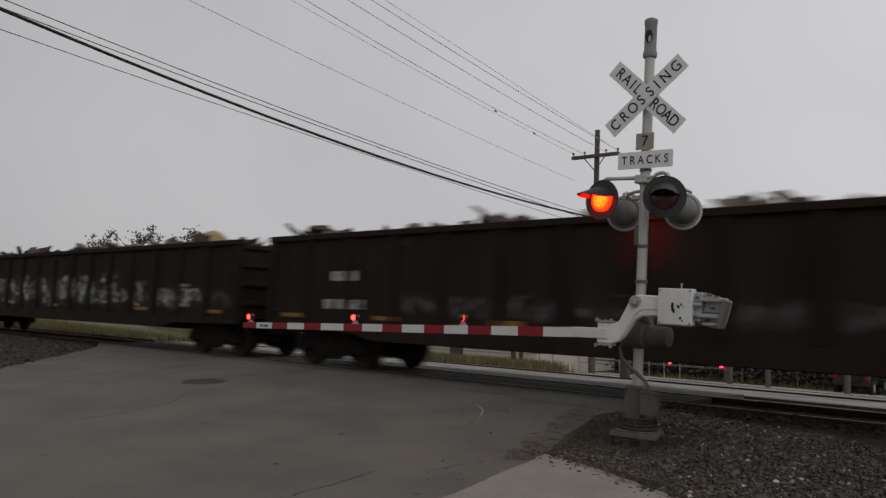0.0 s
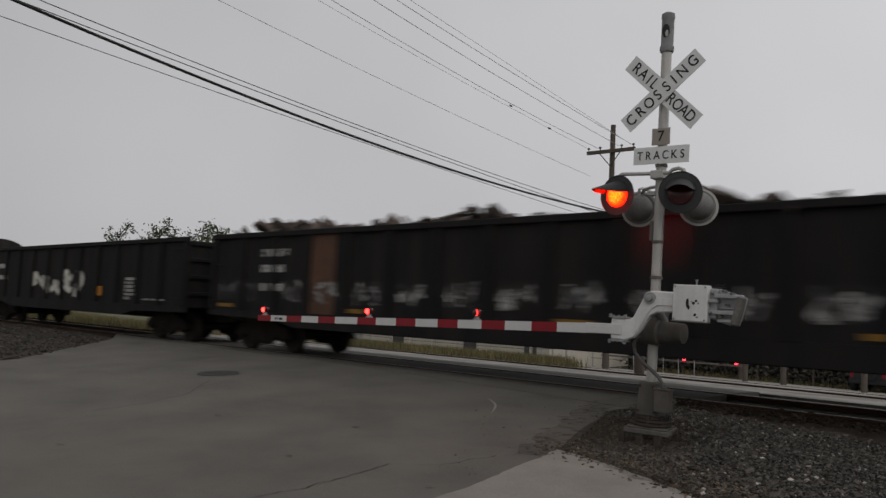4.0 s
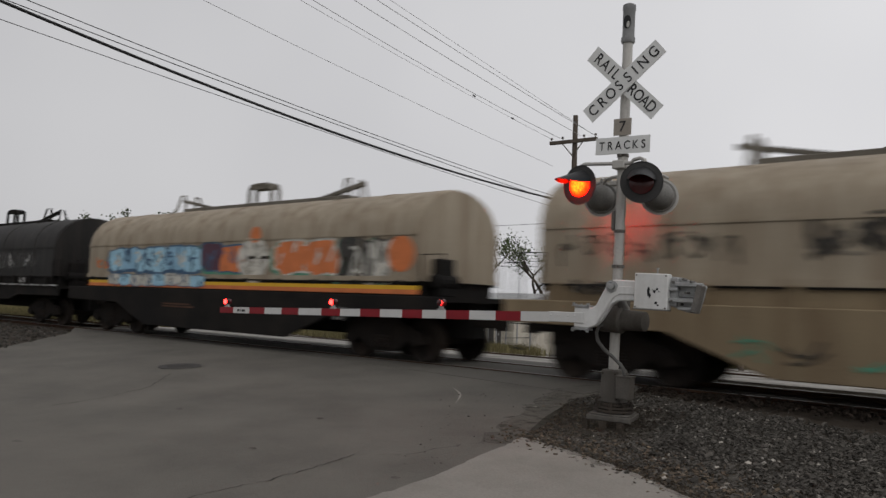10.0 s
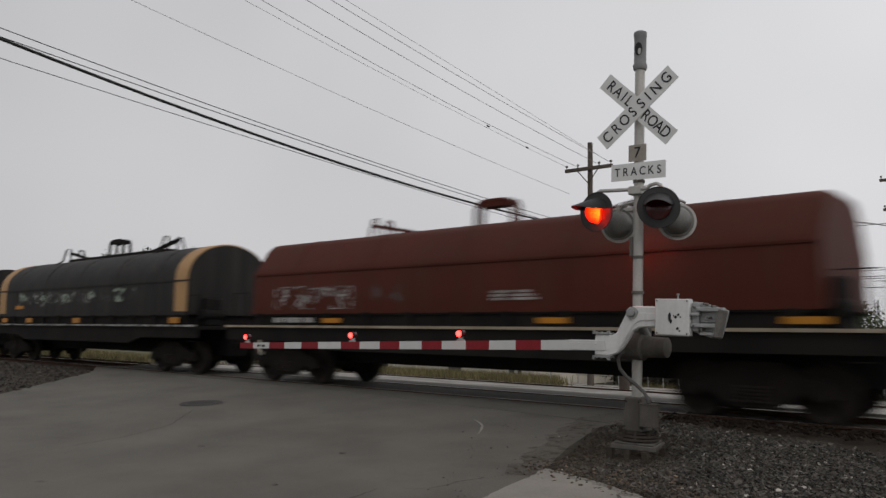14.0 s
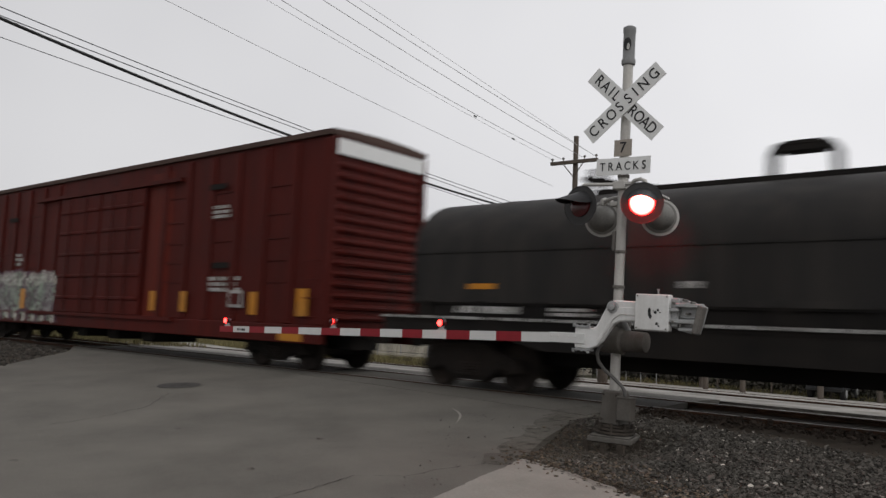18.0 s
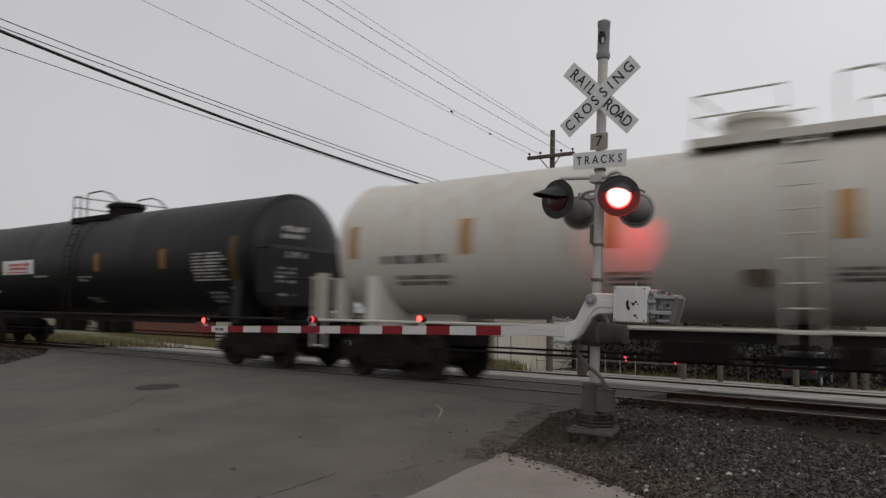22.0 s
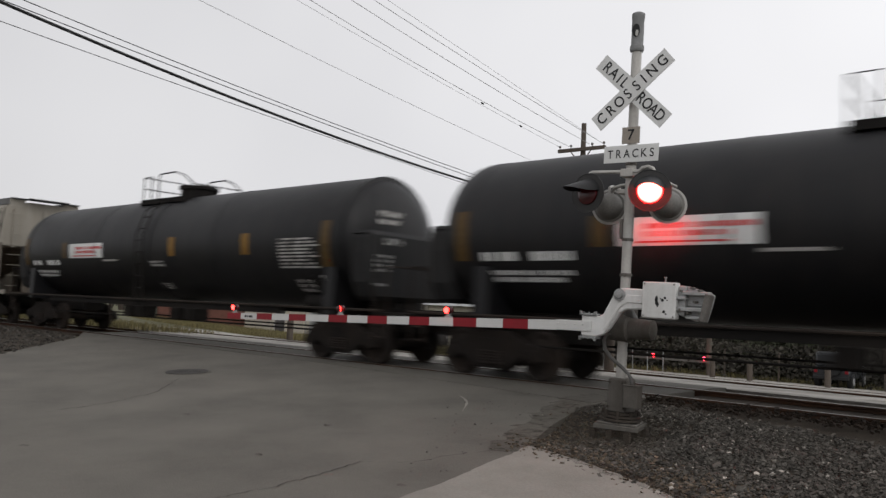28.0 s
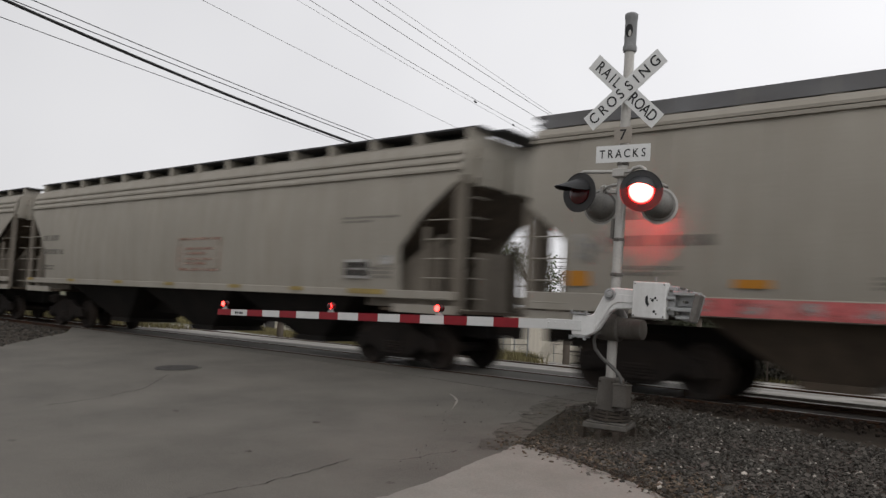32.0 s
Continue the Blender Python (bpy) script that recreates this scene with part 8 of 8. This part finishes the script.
def span(name, a, b, sag, r, mat, label, n=24, group="overhead wires"):
    bm = bmesh.new()
    a, b = Vector(a), Vector(b)
    pts = []
    for k in range(n + 1):
        f = k / n
        p = a.lerp(b, f)
        p.z -= 4 * sag * f * (1 - f)
        pts.append(p)
    tube(bm, pts, r, 6)
    return tagged(part(name, bm, M[mat]), label, "wire", group)


utility_pole(-15.57, 27.0, 8.9, (0.08, 0.0), [(7.82, 1.05, 3)], "weathered wooden utility pole with one crossarm", 0, 0.14)
# cables to the next pole behind the camera, along the road
for z0, z1, sag, r in ((5.316, 12.958, 1.87, 0.038), (5.374, 11.383, 0.924, 0.011), (5.167, 10.352, 0.507, 0.011), (4.917, 9.416, 0.375, 0.009)):
    span("overhead_cable", (-15.5, 26.9, z0), (-18.3, -18.0, z1), sag, r, "cable", "black communication cable sagging across the road", 40)
for x0, x1, z0, z1, sag, r in ((-16.5, -19.2, 8.0, 16.49, 0.741, 0.006), (-16.1, -18.8, 8.0, 18.70, 1.548, 0.009), (-15.15, -17.9, 8.0, 17.90, 1.105, 0.009),
                               (-14.6, -17.2, 8.0, 17.02, 0.777, 0.009), (-16.45, -19.0, 6.9, 13.85, 0.611, 0.007), (-14.62, -17.3, 8.0, 15.85, 0.02, 0.006)):
    span("overhead_wire", (x0, 26.9, z0), (x1, -18.0, z1), sag, r, "wire", "thin bare overhead wire")
for x, y, z in ((-16.66, 24.2, 8.35), (-16.8, 21.9, 8.73)):
    bm = bmesh.new()
    lathe(bm, (x, y, z), (-0.06, -1, 0.17), [(-0.08, 0.01), (-0.06, 0.03), (0.06, 0.03), (0.08, 0.01)], 8)
    tagged(part("wire_splice", bm, M["cable"]), "small dark splice sleeve on a wire", "wire splice", "wire splices")

utility_pole(-15.92, 42.0, 7.51, (0.0, 0.0), [(6.58, 1.15, 4)], "grey wooden utility pole with transformer cans", 2)
utility_pole(-15.88, 48.0, 7.04, (-0.06, 0.0), [(6.0, 1.1, 4)], "grey wooden utility pole with one crossarm")
utility_pole(-6.85, 42.0, 9.4, (-0.06, 0.0), [(8.75, 1.1, 6), (7.3, 1.0, 6)], "dark wooden utility pole with two crossarms", 1, 0.17)
for z, dz in ((4.75, 0.15), (4.5, 0.05), (4.28, 0.25), (3.91, 0.1), (7.0, 0.3)):
    span("overhead_wire", (-45.0, 50.0, z + 0.4), (22.0, 38.0, z + dz), 0.5, 0.016, "cable", "dark overhead line between the poles", group="far overhead wires")


def street_lamp():
    x, y = -7.45, 42.0
    z = land(x, y)
    t = thing("street_lamp", pose(x, y, z - 0.1), "lit street lamp on a leaning wooden pole with a long arm", "street lamp")
    h = 6.72 - z + 0.1
    bm = bmesh.new()
    cy(bm, (0.15, 0, 0), (-0.12, 0, h), 0.15, 14, 0.11)
    part("post", bm, M["pole_wood"], t, "", True)
    bm = bmesh.new()
    tube(bm, [(-0.12, -0.1, h - 0.25), (-1.0, -0.1, h - 0.02), (-2.0, -0.1, h + 0.16), (-2.7, -0.1, h + 0.18)], 0.03, 8)
    arm = part("arm", bm, M["galv"], t, "", True)
    bm = bmesh.new()
    lathe(bm, (-2.7, -0.1, h + 0.16), (-1, 0, 0), [(0, 0.05), (0.08, 0.12), (0.35, 0.14), (0.5, 0.06)], 14)
    part("lamp_housing", bm, M["galv"], arm, "", True)
    bm = bmesh.new()
    lathe(bm, (-2.95, -0.1, h + 0.08), (0, 0, -1), [(0, 0.12), (0.06, 0.11), (0.12, 0.05)], 16)
    part("bulb", bm, M["street_lit"], arm, "glowing lamp bowl", True)


street_lamp()


def tree(x, y, top, wide, seed, leaves, label, bare=0.0, group="trees", leaf=1.0):
    """Tapered trunk, forking limbs, and many small leaf clumps round the twig ends."""
    rnd = random.Random(seed)
    z = land(x, y) - 0.1
    h = top - z
    t = thing("tree", pose(x, y, z), label, "tree", group)
    bm = bmesh.new()
    tips = []

    def limb(p, d, length, r, depth):
        n, pts = 4, [p]
        q, dd = p.copy(), d.copy()
        for _ in range(n):
            dd = (dd + Vector((rnd.gauss(0, 0.16), rnd.gauss(0, 0.16), rnd.gauss(0.05, 0.1)))).normalized()
            q = q + dd * length / n
            pts.append(q.copy())
        for i in range(n):
            cy(bm, pts[i], pts[i + 1], r * (1 - 0.45 * i / n), 6 if depth < 2 else 4, r * (1 - 0.45 * (i + 1) / n))
        if depth >= 3:
            tips.append(q)
            tips.append(pts[2])
            return
        for _ in range(rnd.choice((3, 3, 4))):
            a = rnd.uniform(0, 6.283)
            out = Vector((math.cos(a), math.sin(a), rnd.uniform(0.15, 0.9))).normalized()
            limb(pts[rnd.choice((2, 3, 4))], (dd * 0.55 + out * 0.75).normalized(), length * rnd.uniform(0.55, 0.78), r * 0.5, depth + 1)
        tips.append(q)
    limb(Vector((0, 0, 0)), Vector((rnd.uniform(-0.08, 0.08), 0, 1)), h * 0.42, 0.035 * h * 0.6, 0)
    for v in bm.verts:
        v.co.x *= wide
        v.co.y *= wide
    part("trunk", bm, M["bark"], t)
    verts, faces = [], []
    for p in tips:
        if rnd.random() < bare:
            continue
        for _ in range(leaves):
            c = Vector((p.x * wide, p.y * wide, p.z)) + Vector((rnd.gauss(0, 0.32), rnd.gauss(0, 0.32), rnd.gauss(0, 0.26)))
            s = rnd.uniform(0.05, 0.12) * leaf
            u = Vector((rnd.gauss(0, 1), rnd.gauss(0, 1), rnd.gauss(0, 1))).normalized()
            w = u.orthogonal().normalized()
            k = len(verts)
            verts += [tuple(c + u * s), tuple(c + w * s * 0.6), tuple(c - u * s), tuple(c - w * s * 0.6)]
            faces.append((k, k + 1, k + 2, k + 3))
    me = bpy.data.meshes.new("crown")
    me.from_pydata(verts, [], faces)
    me.materials.append(M["leaf"])
    tagged(part("crown", me, None, t), "", "", "", "stuff")
    return t


tree(-21.3, 50.0, 10.2, 0.85, 11, 110, "leafy green roadside tree behind the tracks", leaf=1.1)
tree(-17.9, 50.5, 7.2, 1.05, 12, 75, "thin young tree with open twigs and small leaves")
tree(-10.3, 46.0, 3.7, 1.3, 13, 60, "low green shrubby tree beside the lane")
tree(-13.6, 52.0, 4.0, 1.4, 14, 50, "low green tree in the distance")
tree(-44.5, 50.0, 8.3, 1.15, 15, 12, "tall light-leaved tree behind the lot", 0.15)
tree(-39.5, 54.0, 8.6, 1.0, 16, 20, "leafy green tree behind the lot")
tree(-32.1, 50.5, 8.6, 1.15, 17, 26, "leafy green tree behind the low white building")
tree(-27.0, 60.0, 7.0, 1.2, 18, 18, "leafy green tree in the distance")
tree(-100.0, 52.0, 14.6, 1.3, 19, 28, "far sparse tree over the train's tail", 0.1, leaf=1.8)
tree(-92.0, 54.0, 13.6, 1.3, 20, 28, "far sparse tree over the train's tail", 0.1, leaf=1.8)
tree(-109.0, 55.0, 12.6, 1.3, 23, 24, "far sparse tree beside the line", 0.1, leaf=1.8)


def thicket(name, x0, x1, y, top, n, seed, mat="brush_leaf", label="dense dark green brush along the far lots", leaf=1.0):
    """A far belt of brush: stems and leaf clumps in one object."""
    rnd = random.Random(seed)
    verts, faces = [], []
    for _ in range(n):
        x = rnd.uniform(x0, x1)
        k0 = 0.55 + 0.45 * math.sin(x * 0.35) * math.sin(x * 0.13 + 1)
        yy = y + rnd.gauss(0, 2.0)
        zg = land(x, yy)
        c = Vector((x, yy, zg + rnd.random() ** 0.8 * (top - zg) * (0.55 + 0.45 * k0)))
        s = rnd.uniform(0.12, 0.34) * leaf
        u = Vector((rnd.gauss(0, 1), rnd.gauss(0, 1), rnd.gauss(0, 1))).normalized()
        w = u.orthogonal().normalized()
        k = len(verts)
        verts += [tuple(c + u * s), tuple(c + w * s * 0.6), tuple(c - u * s), tuple(c - w * s * 0.6)]
        faces.append((k, k + 1, k + 2, k + 3))
    me = bpy.data.meshes.new(name)
    me.from_pydata(verts, [], faces)
    me.materials.append(M[mat])
    tagged(new(name, me), label, "brush", "", "stuff")


thicket("brush", -140, 60, 72, 1.6, 26000, 31)
thicket("brush_near", -30, 12, 52, 0.4, 16000, 32)
thicket("hedge", -24.5, -8.8, 50.5, 2.7, 26000, 33, "hedge_dim", "uneven dull green hedge behind the far road", 0.5)
thicket("brush_dim", -25, 6, 47.5, 0.75, 26000, 34, "brush_leaf", "dull grey-brown brush under the far hedge", 0.45)


def grass(name, place, n, tall, seed, label):
    rnd = random.Random(seed)
    verts, faces = [], []
    for _ in range(n):
        x, y = place(rnd)
        z = land(x, y) - 0.02
        h = tall * rnd.uniform(0.4, 1.2)
        a = rnd.uniform(0, 6.28)
        w = rnd.uniform(0.008, 0.02)
        lean = Vector((rnd.gauss(0, 0.25), rnd.gauss(0, 0.25), 1)) * h
        k = len(verts)
        verts += [(x - w * math.cos(a), y - w * math.sin(a), z), (x + w * math.cos(a), y + w * math.sin(a), z), (x + lean.x, y + lean.y, z + lean.z)]
        faces.append((k, k + 1, k + 2))
    me = bpy.data.meshes.new(name)
    me.from_pydata(verts, [], faces)
    me.materials.append(M["grass"])
    tagged(new(name, me), label, "grass", "", "stuff")


grass("grass_strip", scatter([(-13.2, 21.0), (-11.6, 18.4), (-22, 20.2), (-40, 26.8), (-62, 33), (-62, 37), (-40, 33), (-20, 30.5)], 0.2), 42000, 0.32, 41, "tall yellow-green weeds before the white wall")
grass("grass_left", scatter([(-26, 14.6), (-26, 17.5), (-80, 30), (-80, 14.6)], 0.2), 26000, 0.3, 42, "yellow-green weeds beyond the rails")
grass("grass_right", scatter([(-1.2, 15.4), (3, 15.0), (14, 15.5), (14, 19), (0.5, 18.5)], 0.15), 9000, 0.35, 43, "clump of yellow-green weeds beside the rails")
grass("grass_far", scatter([(-22, 42.5), (-4, 43.5), (-4, 46), (-24, 46)], 0.2), 1800, 0.3, 44, "green verge behind the lot")


def warehouse():
    """Low pale wall with panels, doors and pilasters."""
    x0, x1, y = -50.0, -24.3, 36.0
    z0, z1 = land(-30, 36) - 0.4, 1.35
    t = thing("warehouse", pose(0, 0, 0), "low white-walled warehouse with grey doors", "building")
    bm = bmesh.new()
    bx(bm, x0, x1, y, y + 9, z0, z1)
    part("wall", bm, M["wall_white"], t)
    bm = bmesh.new()
    prism(bm, [(y - 0.3, z1), (y + 9.3, z1), (y + 4.5, z1 + 0.5)], "x", x0 - 0.3, x1 + 0.3)
    part("roof", bm, M["galv"], t)
    for k in range(13):
        x = x0 + 1.2 + (x1 - x0 - 2.4) * k / 12
        bm = bmesh.new()
        bx(bm, x - 0.09, x + 0.09, y - 0.10, y, z0, z1)
        part("pilaster", bm, M["wall_white"], t)
    for x, w, hgt, mt in ((-45.5, 1.3, 2.1, "wall_dark"), (-41.0, 2.6, 2.3, "galv"), (-36.2, 1.0, 2.1, "wall_dark"), (-30.0, 1.1, 2.1, "wall_dark"), (-25.6, 0.9, 2.05, "wall_dark")):
        bm = bmesh.new()
        zz = land(x, y) - 0.1
        bx(bm, x - w / 2, x + w / 2, y - 0.06, y - 0.01, zz, zz + hgt)
        d = part("door", bm, M[mt], t)
        bm = bmesh.new()
        bx(bm, x + w / 2 - 0.16, x + w / 2 - 0.1, y - 0.12, y - 0.06, zz + 0.95, zz + 1.1)
        part("door_handle", bm, M["galv"], d)
    for x in (-33.6, -32.0, -27.8):
        bm = bmesh.new()
        bx(bm, x - 0.5, x + 0.5, y - 0.05, y - 0.01, -0.2, 0.6)
        w = part("window", bm, M["wall_dark"], t)
        bm = bmesh.new()
        bx(bm, x - 0.56, x + 0.56, y - 0.14, y - 0.05, -0.28, -0.2)
        part("sill", bm, M["wall_white"], w)
    s = thing("brick_shed", pose(0, 0, 0), "dull red brick shed beside the warehouse", "building")
    bm = bmesh.new()
    bx(bm, -62.0, -51.0, 35.5, 42, -2.0, 1.2)
    part("wall", bm, M["brick_red"], s)
    bm = bmesh.new()
    prism(bm, [(35.2, 1.2), (42.3, 1.2), (38.7, 2.0)], "x", -62.3, -50.7)
    part("roof", bm, M["wall_dark"], s)


warehouse()


def white_box_building():
    t = thing("white_shed", pose(0, 0, 0), "small white flat-roofed shed by the far road", "building")
    bm = bmesh.new()
    bx(bm, -28.6, -26.2, 44, 47, -2.6, 1.7)
    part("wall", bm, M["wall_white"], t)
    bm = bmesh.new()
    bx(bm, -28.8, -26.0, 43.8, 47.2, 1.7, 1.82)
    part("roof", bm, M["galv"], t)
    bm = bmesh.new()
    bx(bm, -27.2, -26.7, 43.95, 43.99, -2.2, -0.1)
    part("door", bm, M["wall_dark"], t)


white_box_building()


def fence(pts, step, hgt, r, label, mat="galv"):
    """Thin posts with strands of wire between them."""
    t = thing("wire_fence", pose(0, 0, 0), label, "fence")
    line = []
    for (xa, ya), (xb, yb) in zip(pts, pts[1:]):
        n = max(1, int(math.hypot(xb - xa, yb - ya) / step))
        line += [(xa + (xb - xa) * k / n, ya + (yb - ya) * k / n) for k in range(n)]
    rnd = random.Random(len(line))
    for x, y in line:
        bm = bmesh.new()
        z = land(x, y) - 0.1
        cy(bm, (x, y, z), (x + rnd.gauss(0, 0.04), y, z + hgt + 0.1), r, 8)
        part("post", bm, M[mat], t)
    for k in (0.45, 0.95):
        bm = bmesh.new()
        tube(bm, [(x, y - r, land(x, y) + hgt * k) for x, y in line], 0.012, 5)
        part("strand", bm, M["cable"], t)


fence([(-14.5, 22.5), (-21.0, 29.0), (-46.0, 34.5)], 2.2, 1.2, 0.03, "thin steel post fence before the warehouse")
fence([(-26.0, 40.5), (-17.0, 40.5)], 0.9, 1.1, 0.022, "slanted steel pipe fence by the far road")
fence([(-15.5, 43.2), (-4.0, 43.2)], 2.6, 1.5, 0.05, "tall dark post fence behind the lot", "pole_wood")


def bollards():
    for i, (x, y) in enumerate(((-13.85, 37.0), (-12.1, 37.0), (-8.75, 37.0), (-9.2, 17.6), (-24.2, 19.6))):
        bm = bmesh.new()
        z = land(x, y) - 0.2
        lathe(bm, (x, y, z), (0, 0, 1), [(0, 0.13), (1.05, 0.125), (1.08, 0.10)], 14)
        tagged(part("bollard", bm, M["pole_wood"]), "short dark wooden bollard at the lot's edge", "bollard", "bollards")


bollards()


def far_signal(x, y, zc, label):
    z = land(x, y)
    t = thing("far_crossing_signal", pose(x, y, z), label, "crossing signal", "far signals")
    bm = bmesh.new()
    lathe(bm, (0, 0, 0), (0, 0, 1), [(0, 0.20), (0.5, 0.17), (0.52, 0.065), (zc - z + 0.8, 0.065)], 14)
    part("mast", bm, M["mast_alu"], t, "", True)
    for a in (45, -45):
        bm = bmesh.new()
        bx(bm, -0.61, 0.61, -0.004, 0.004, -0.115, 0.115)
        o = part("blade", bm, M["sign_white"], t, "white crossbuck blade")
        o.matrix_basis = pose(0, -0.09 - (0.012 if a > 0 else 0), zc - z, 0, a, 0)
    for dx in (-0.4, 0.4):
        bm = bmesh.new()
        lathe(bm, (dx, -0.1, zc - z - 1.1), (0, -1, 0), [(0, 0.10), (0.12, 0.16), (0.14, 0.25), (0.155, 0.25), (0.16, 0.1)], 20)
        part("lamp_head", bm, M["black_paint"], t, "", True)
    bm = bmesh.new()
    tube(bm, [(-0.4, -0.1, zc - z - 0.9), (0.4, -0.1, zc - z - 0.9)], 0.03, 8)
    part("cross_arm", bm, M["mast_alu"], t)
    bm = bmesh.new()
    bx(bm, -0.25, 0.25, -0.25, 0.2, 0.85, 1.35)
    part("gear_case", soften(bm, 0.02), M["galv"], t)
    g = thing("far_gate_arm", pose(x, y - 0.35, z), "lowered far gate arm with red lamps, seen from behind", "gate arm")
    bm = bmesh.new()
    bx(bm, 0.3, 8.9, -0.03, 0.03, 0.68, 0.78)
    part("arm", bm, M["galv_dark"], g, "dull grey back of the arm")
    for dx in (5.66, 8.6):
        bm = bmesh.new()
        lathe(bm, (dx, -0.02, 0.90), (0, -1, 0), [(0, 0.07), (0.05, 0.11), (0.09, 0.08)], 14)
        part("gate_lamp", bm, M["far_lit"], g, "small red gate lamp", True)
        bm = bmesh.new()
        bx(bm, dx - 0.03, dx + 0.03, -0.02, 0.02, 0.78, 0.88)
        part("lamp_base", bm, M["galv"], g)


far_signal(-24.64, 42.0, 1.95, "far crossing signal with white crossbuck beyond the tracks")


def jeep():
    x, y = -9.5, 42.6
    z = land(x, y)
    t = thing("jeep", pose(x, y, z), "small dark off-road car parked beyond the lot", "car")
    bm = bmesh.new()
    bx(bm, -0.82, 0.82, -1.8, 1.8, 0.45, 1.05)
    part("body", soften(bm, 0.08), M["car_dark"], t, "", True)
    bm = bmesh.new()
    prism(bm, [(-1.7, 1.04), (0.75, 1.04), (0.45, 1.72), (-1.6, 1.75)], "x", -0.74, 0.74)
    part("cabin", soften(bm, 0.06), M["car_dark"], t, "", True)
    bm = bmesh.new()
    bx(bm, -0.6, 0.6, -1.73, -1.68, 1.15, 1.6)
    part("rear_window", bm, M["glass"], t)
    bm = bmesh.new()
    lathe(bm, (0.1, -1.82, 0.95), (0, -1, 0), [(0, 0.34), (0.18, 0.34), (0.2, 0.2)], 20)
    part("spare_wheel", bm, M["rubber"], t, "", True)
    for sx in (-1, 1):
        for sy in (-1.15, 1.2):
            bm = bmesh.new()
            lathe(bm, (sx * 0.62, sy, 0.36), (sx, 0, 0), [(0, 0.34), (0.02, 0.36), (0.22, 0.36), (0.24, 0.2)], 20)
            w = part("wheel", bm, M["rubber"], t, "", True)
            bm = bmesh.new()
            lathe(bm, (sx * 0.845, sy, 0.36), (sx, 0, 0), [(0, 0.2), (0.03, 0.18)], 16)
            part("rim", bm, M["galv"], w)
        bm = bmesh.new()
        bx(bm, sx * 0.68 - 0.07, sx * 0.68 + 0.07, -1.84, -1.79, 0.75, 0.95)
        part("tail_light", bm, M["arm_red"], t)
    bm = bmesh.new()
    bx(bm, -0.8, 0.8, -1.95, -1.8, 0.45, 0.6)
    part("bumper", soften(bm, 0.02), M["rubber"], t)


jeep()


def radio_tower():
    t = thing("radio_mast", pose(-22.1, 110.0, land(-22.1, 110)), "pale far lattice mast in the haze", "radio mast")
    for dx, dy in ((-0.25, 0), (0.25, 0), (0, 0.4)):
        bm = bmesh.new()
        cy(bm, (dx, dy, 0), (dx, dy, 8.1), 0.06, 6)
        part("leg", bm, M["tower_grey"], t)
    bm = bmesh.new()
    for k in range(16):
        tube(bm, [(-0.25, 0, 0.5 * k), (0.25, 0, 0.5 * k + 0.5)], 0.035, 4)
        tube(bm, [(0.25, 0, 0.5 * k), (-0.25, 0, 0.5 * k + 0.5)], 0.035, 4)
    part("lattice", bm, M["tower_grey"], t)


radio_tower()


# ---- what moves ----
FLASH, FIRST = 0.6213, 0.345       # half period; the left lamp goes dark first


def flip_rows(lit_first, base, lap=0):
    """The flasher turns a lens from its lit to its dark face and back; lap: frames for which a pair shines together."""
    lit, angle = lit_first, 0.0 if lit_first else 178.0
    rows, t = [(0.0, angle)], FIRST
    while t < END - 0.15:
        first = math.ceil(t * 30) - 2 + lap if lit else round(t * 30) + 1 - lap
        after = 178.0 if lit else 0.0
        rows += [(first / 30, angle), ((first + 1) / 30, 89.0), ((first + 2) / 30, after)]
        angle, lit, t = after, not lit, t + FLASH
    rows.append((END, angle))
    return [(s, base @ pose(0, 0, 0, 0, 0, a)) for s, a in rows]


def wheel_rows(x_local, x0):
    """A wheelset rolls while it can be seen, and stands still in its car outside that."""
    times = [k / 15 for k in range(int(END * 15) + 1) if -75.0 < x0 + x_local + run(k / 15) < 6.0]
    if not times:
        return [(0.0, 0.0), (END, 0.0)]
    start = run(times[0])
    rows = [(t, math.degrees((run(t) - start) / 0.435)) for t in times]
    if rows[0][0] > 0:
        rows.insert(0, (0.0, 0.0))
    if rows[-1][0] < END - 0.01:
        rows.append((END, rows[-1][1]))
    return rows


def motions():
    for ob, x0 in MOVERS:
        walk(ob, [(t, pose(x0 + run(t), TRACK_Y, 0)) for t in range(33)])
    for ob, x, x0 in WHEELS:
        walk(ob, [(t, pose(x, 0, 0.435, 0, a, 0)) for t, a in wheel_rows(x, x0)])
    for lens, lit, back in zip(LENSES, (True, False, True, False), (0.008, 0.008, -0.05, -0.05)):
        walk(lens, flip_rows(lit, pose(0, back, 0)))
    for lens, lit in zip(ARM_LAMPS[1:], (True, False)):
        walk(lens, flip_rows(lit, lens.matrix_basis.copy(), 3))


motions()
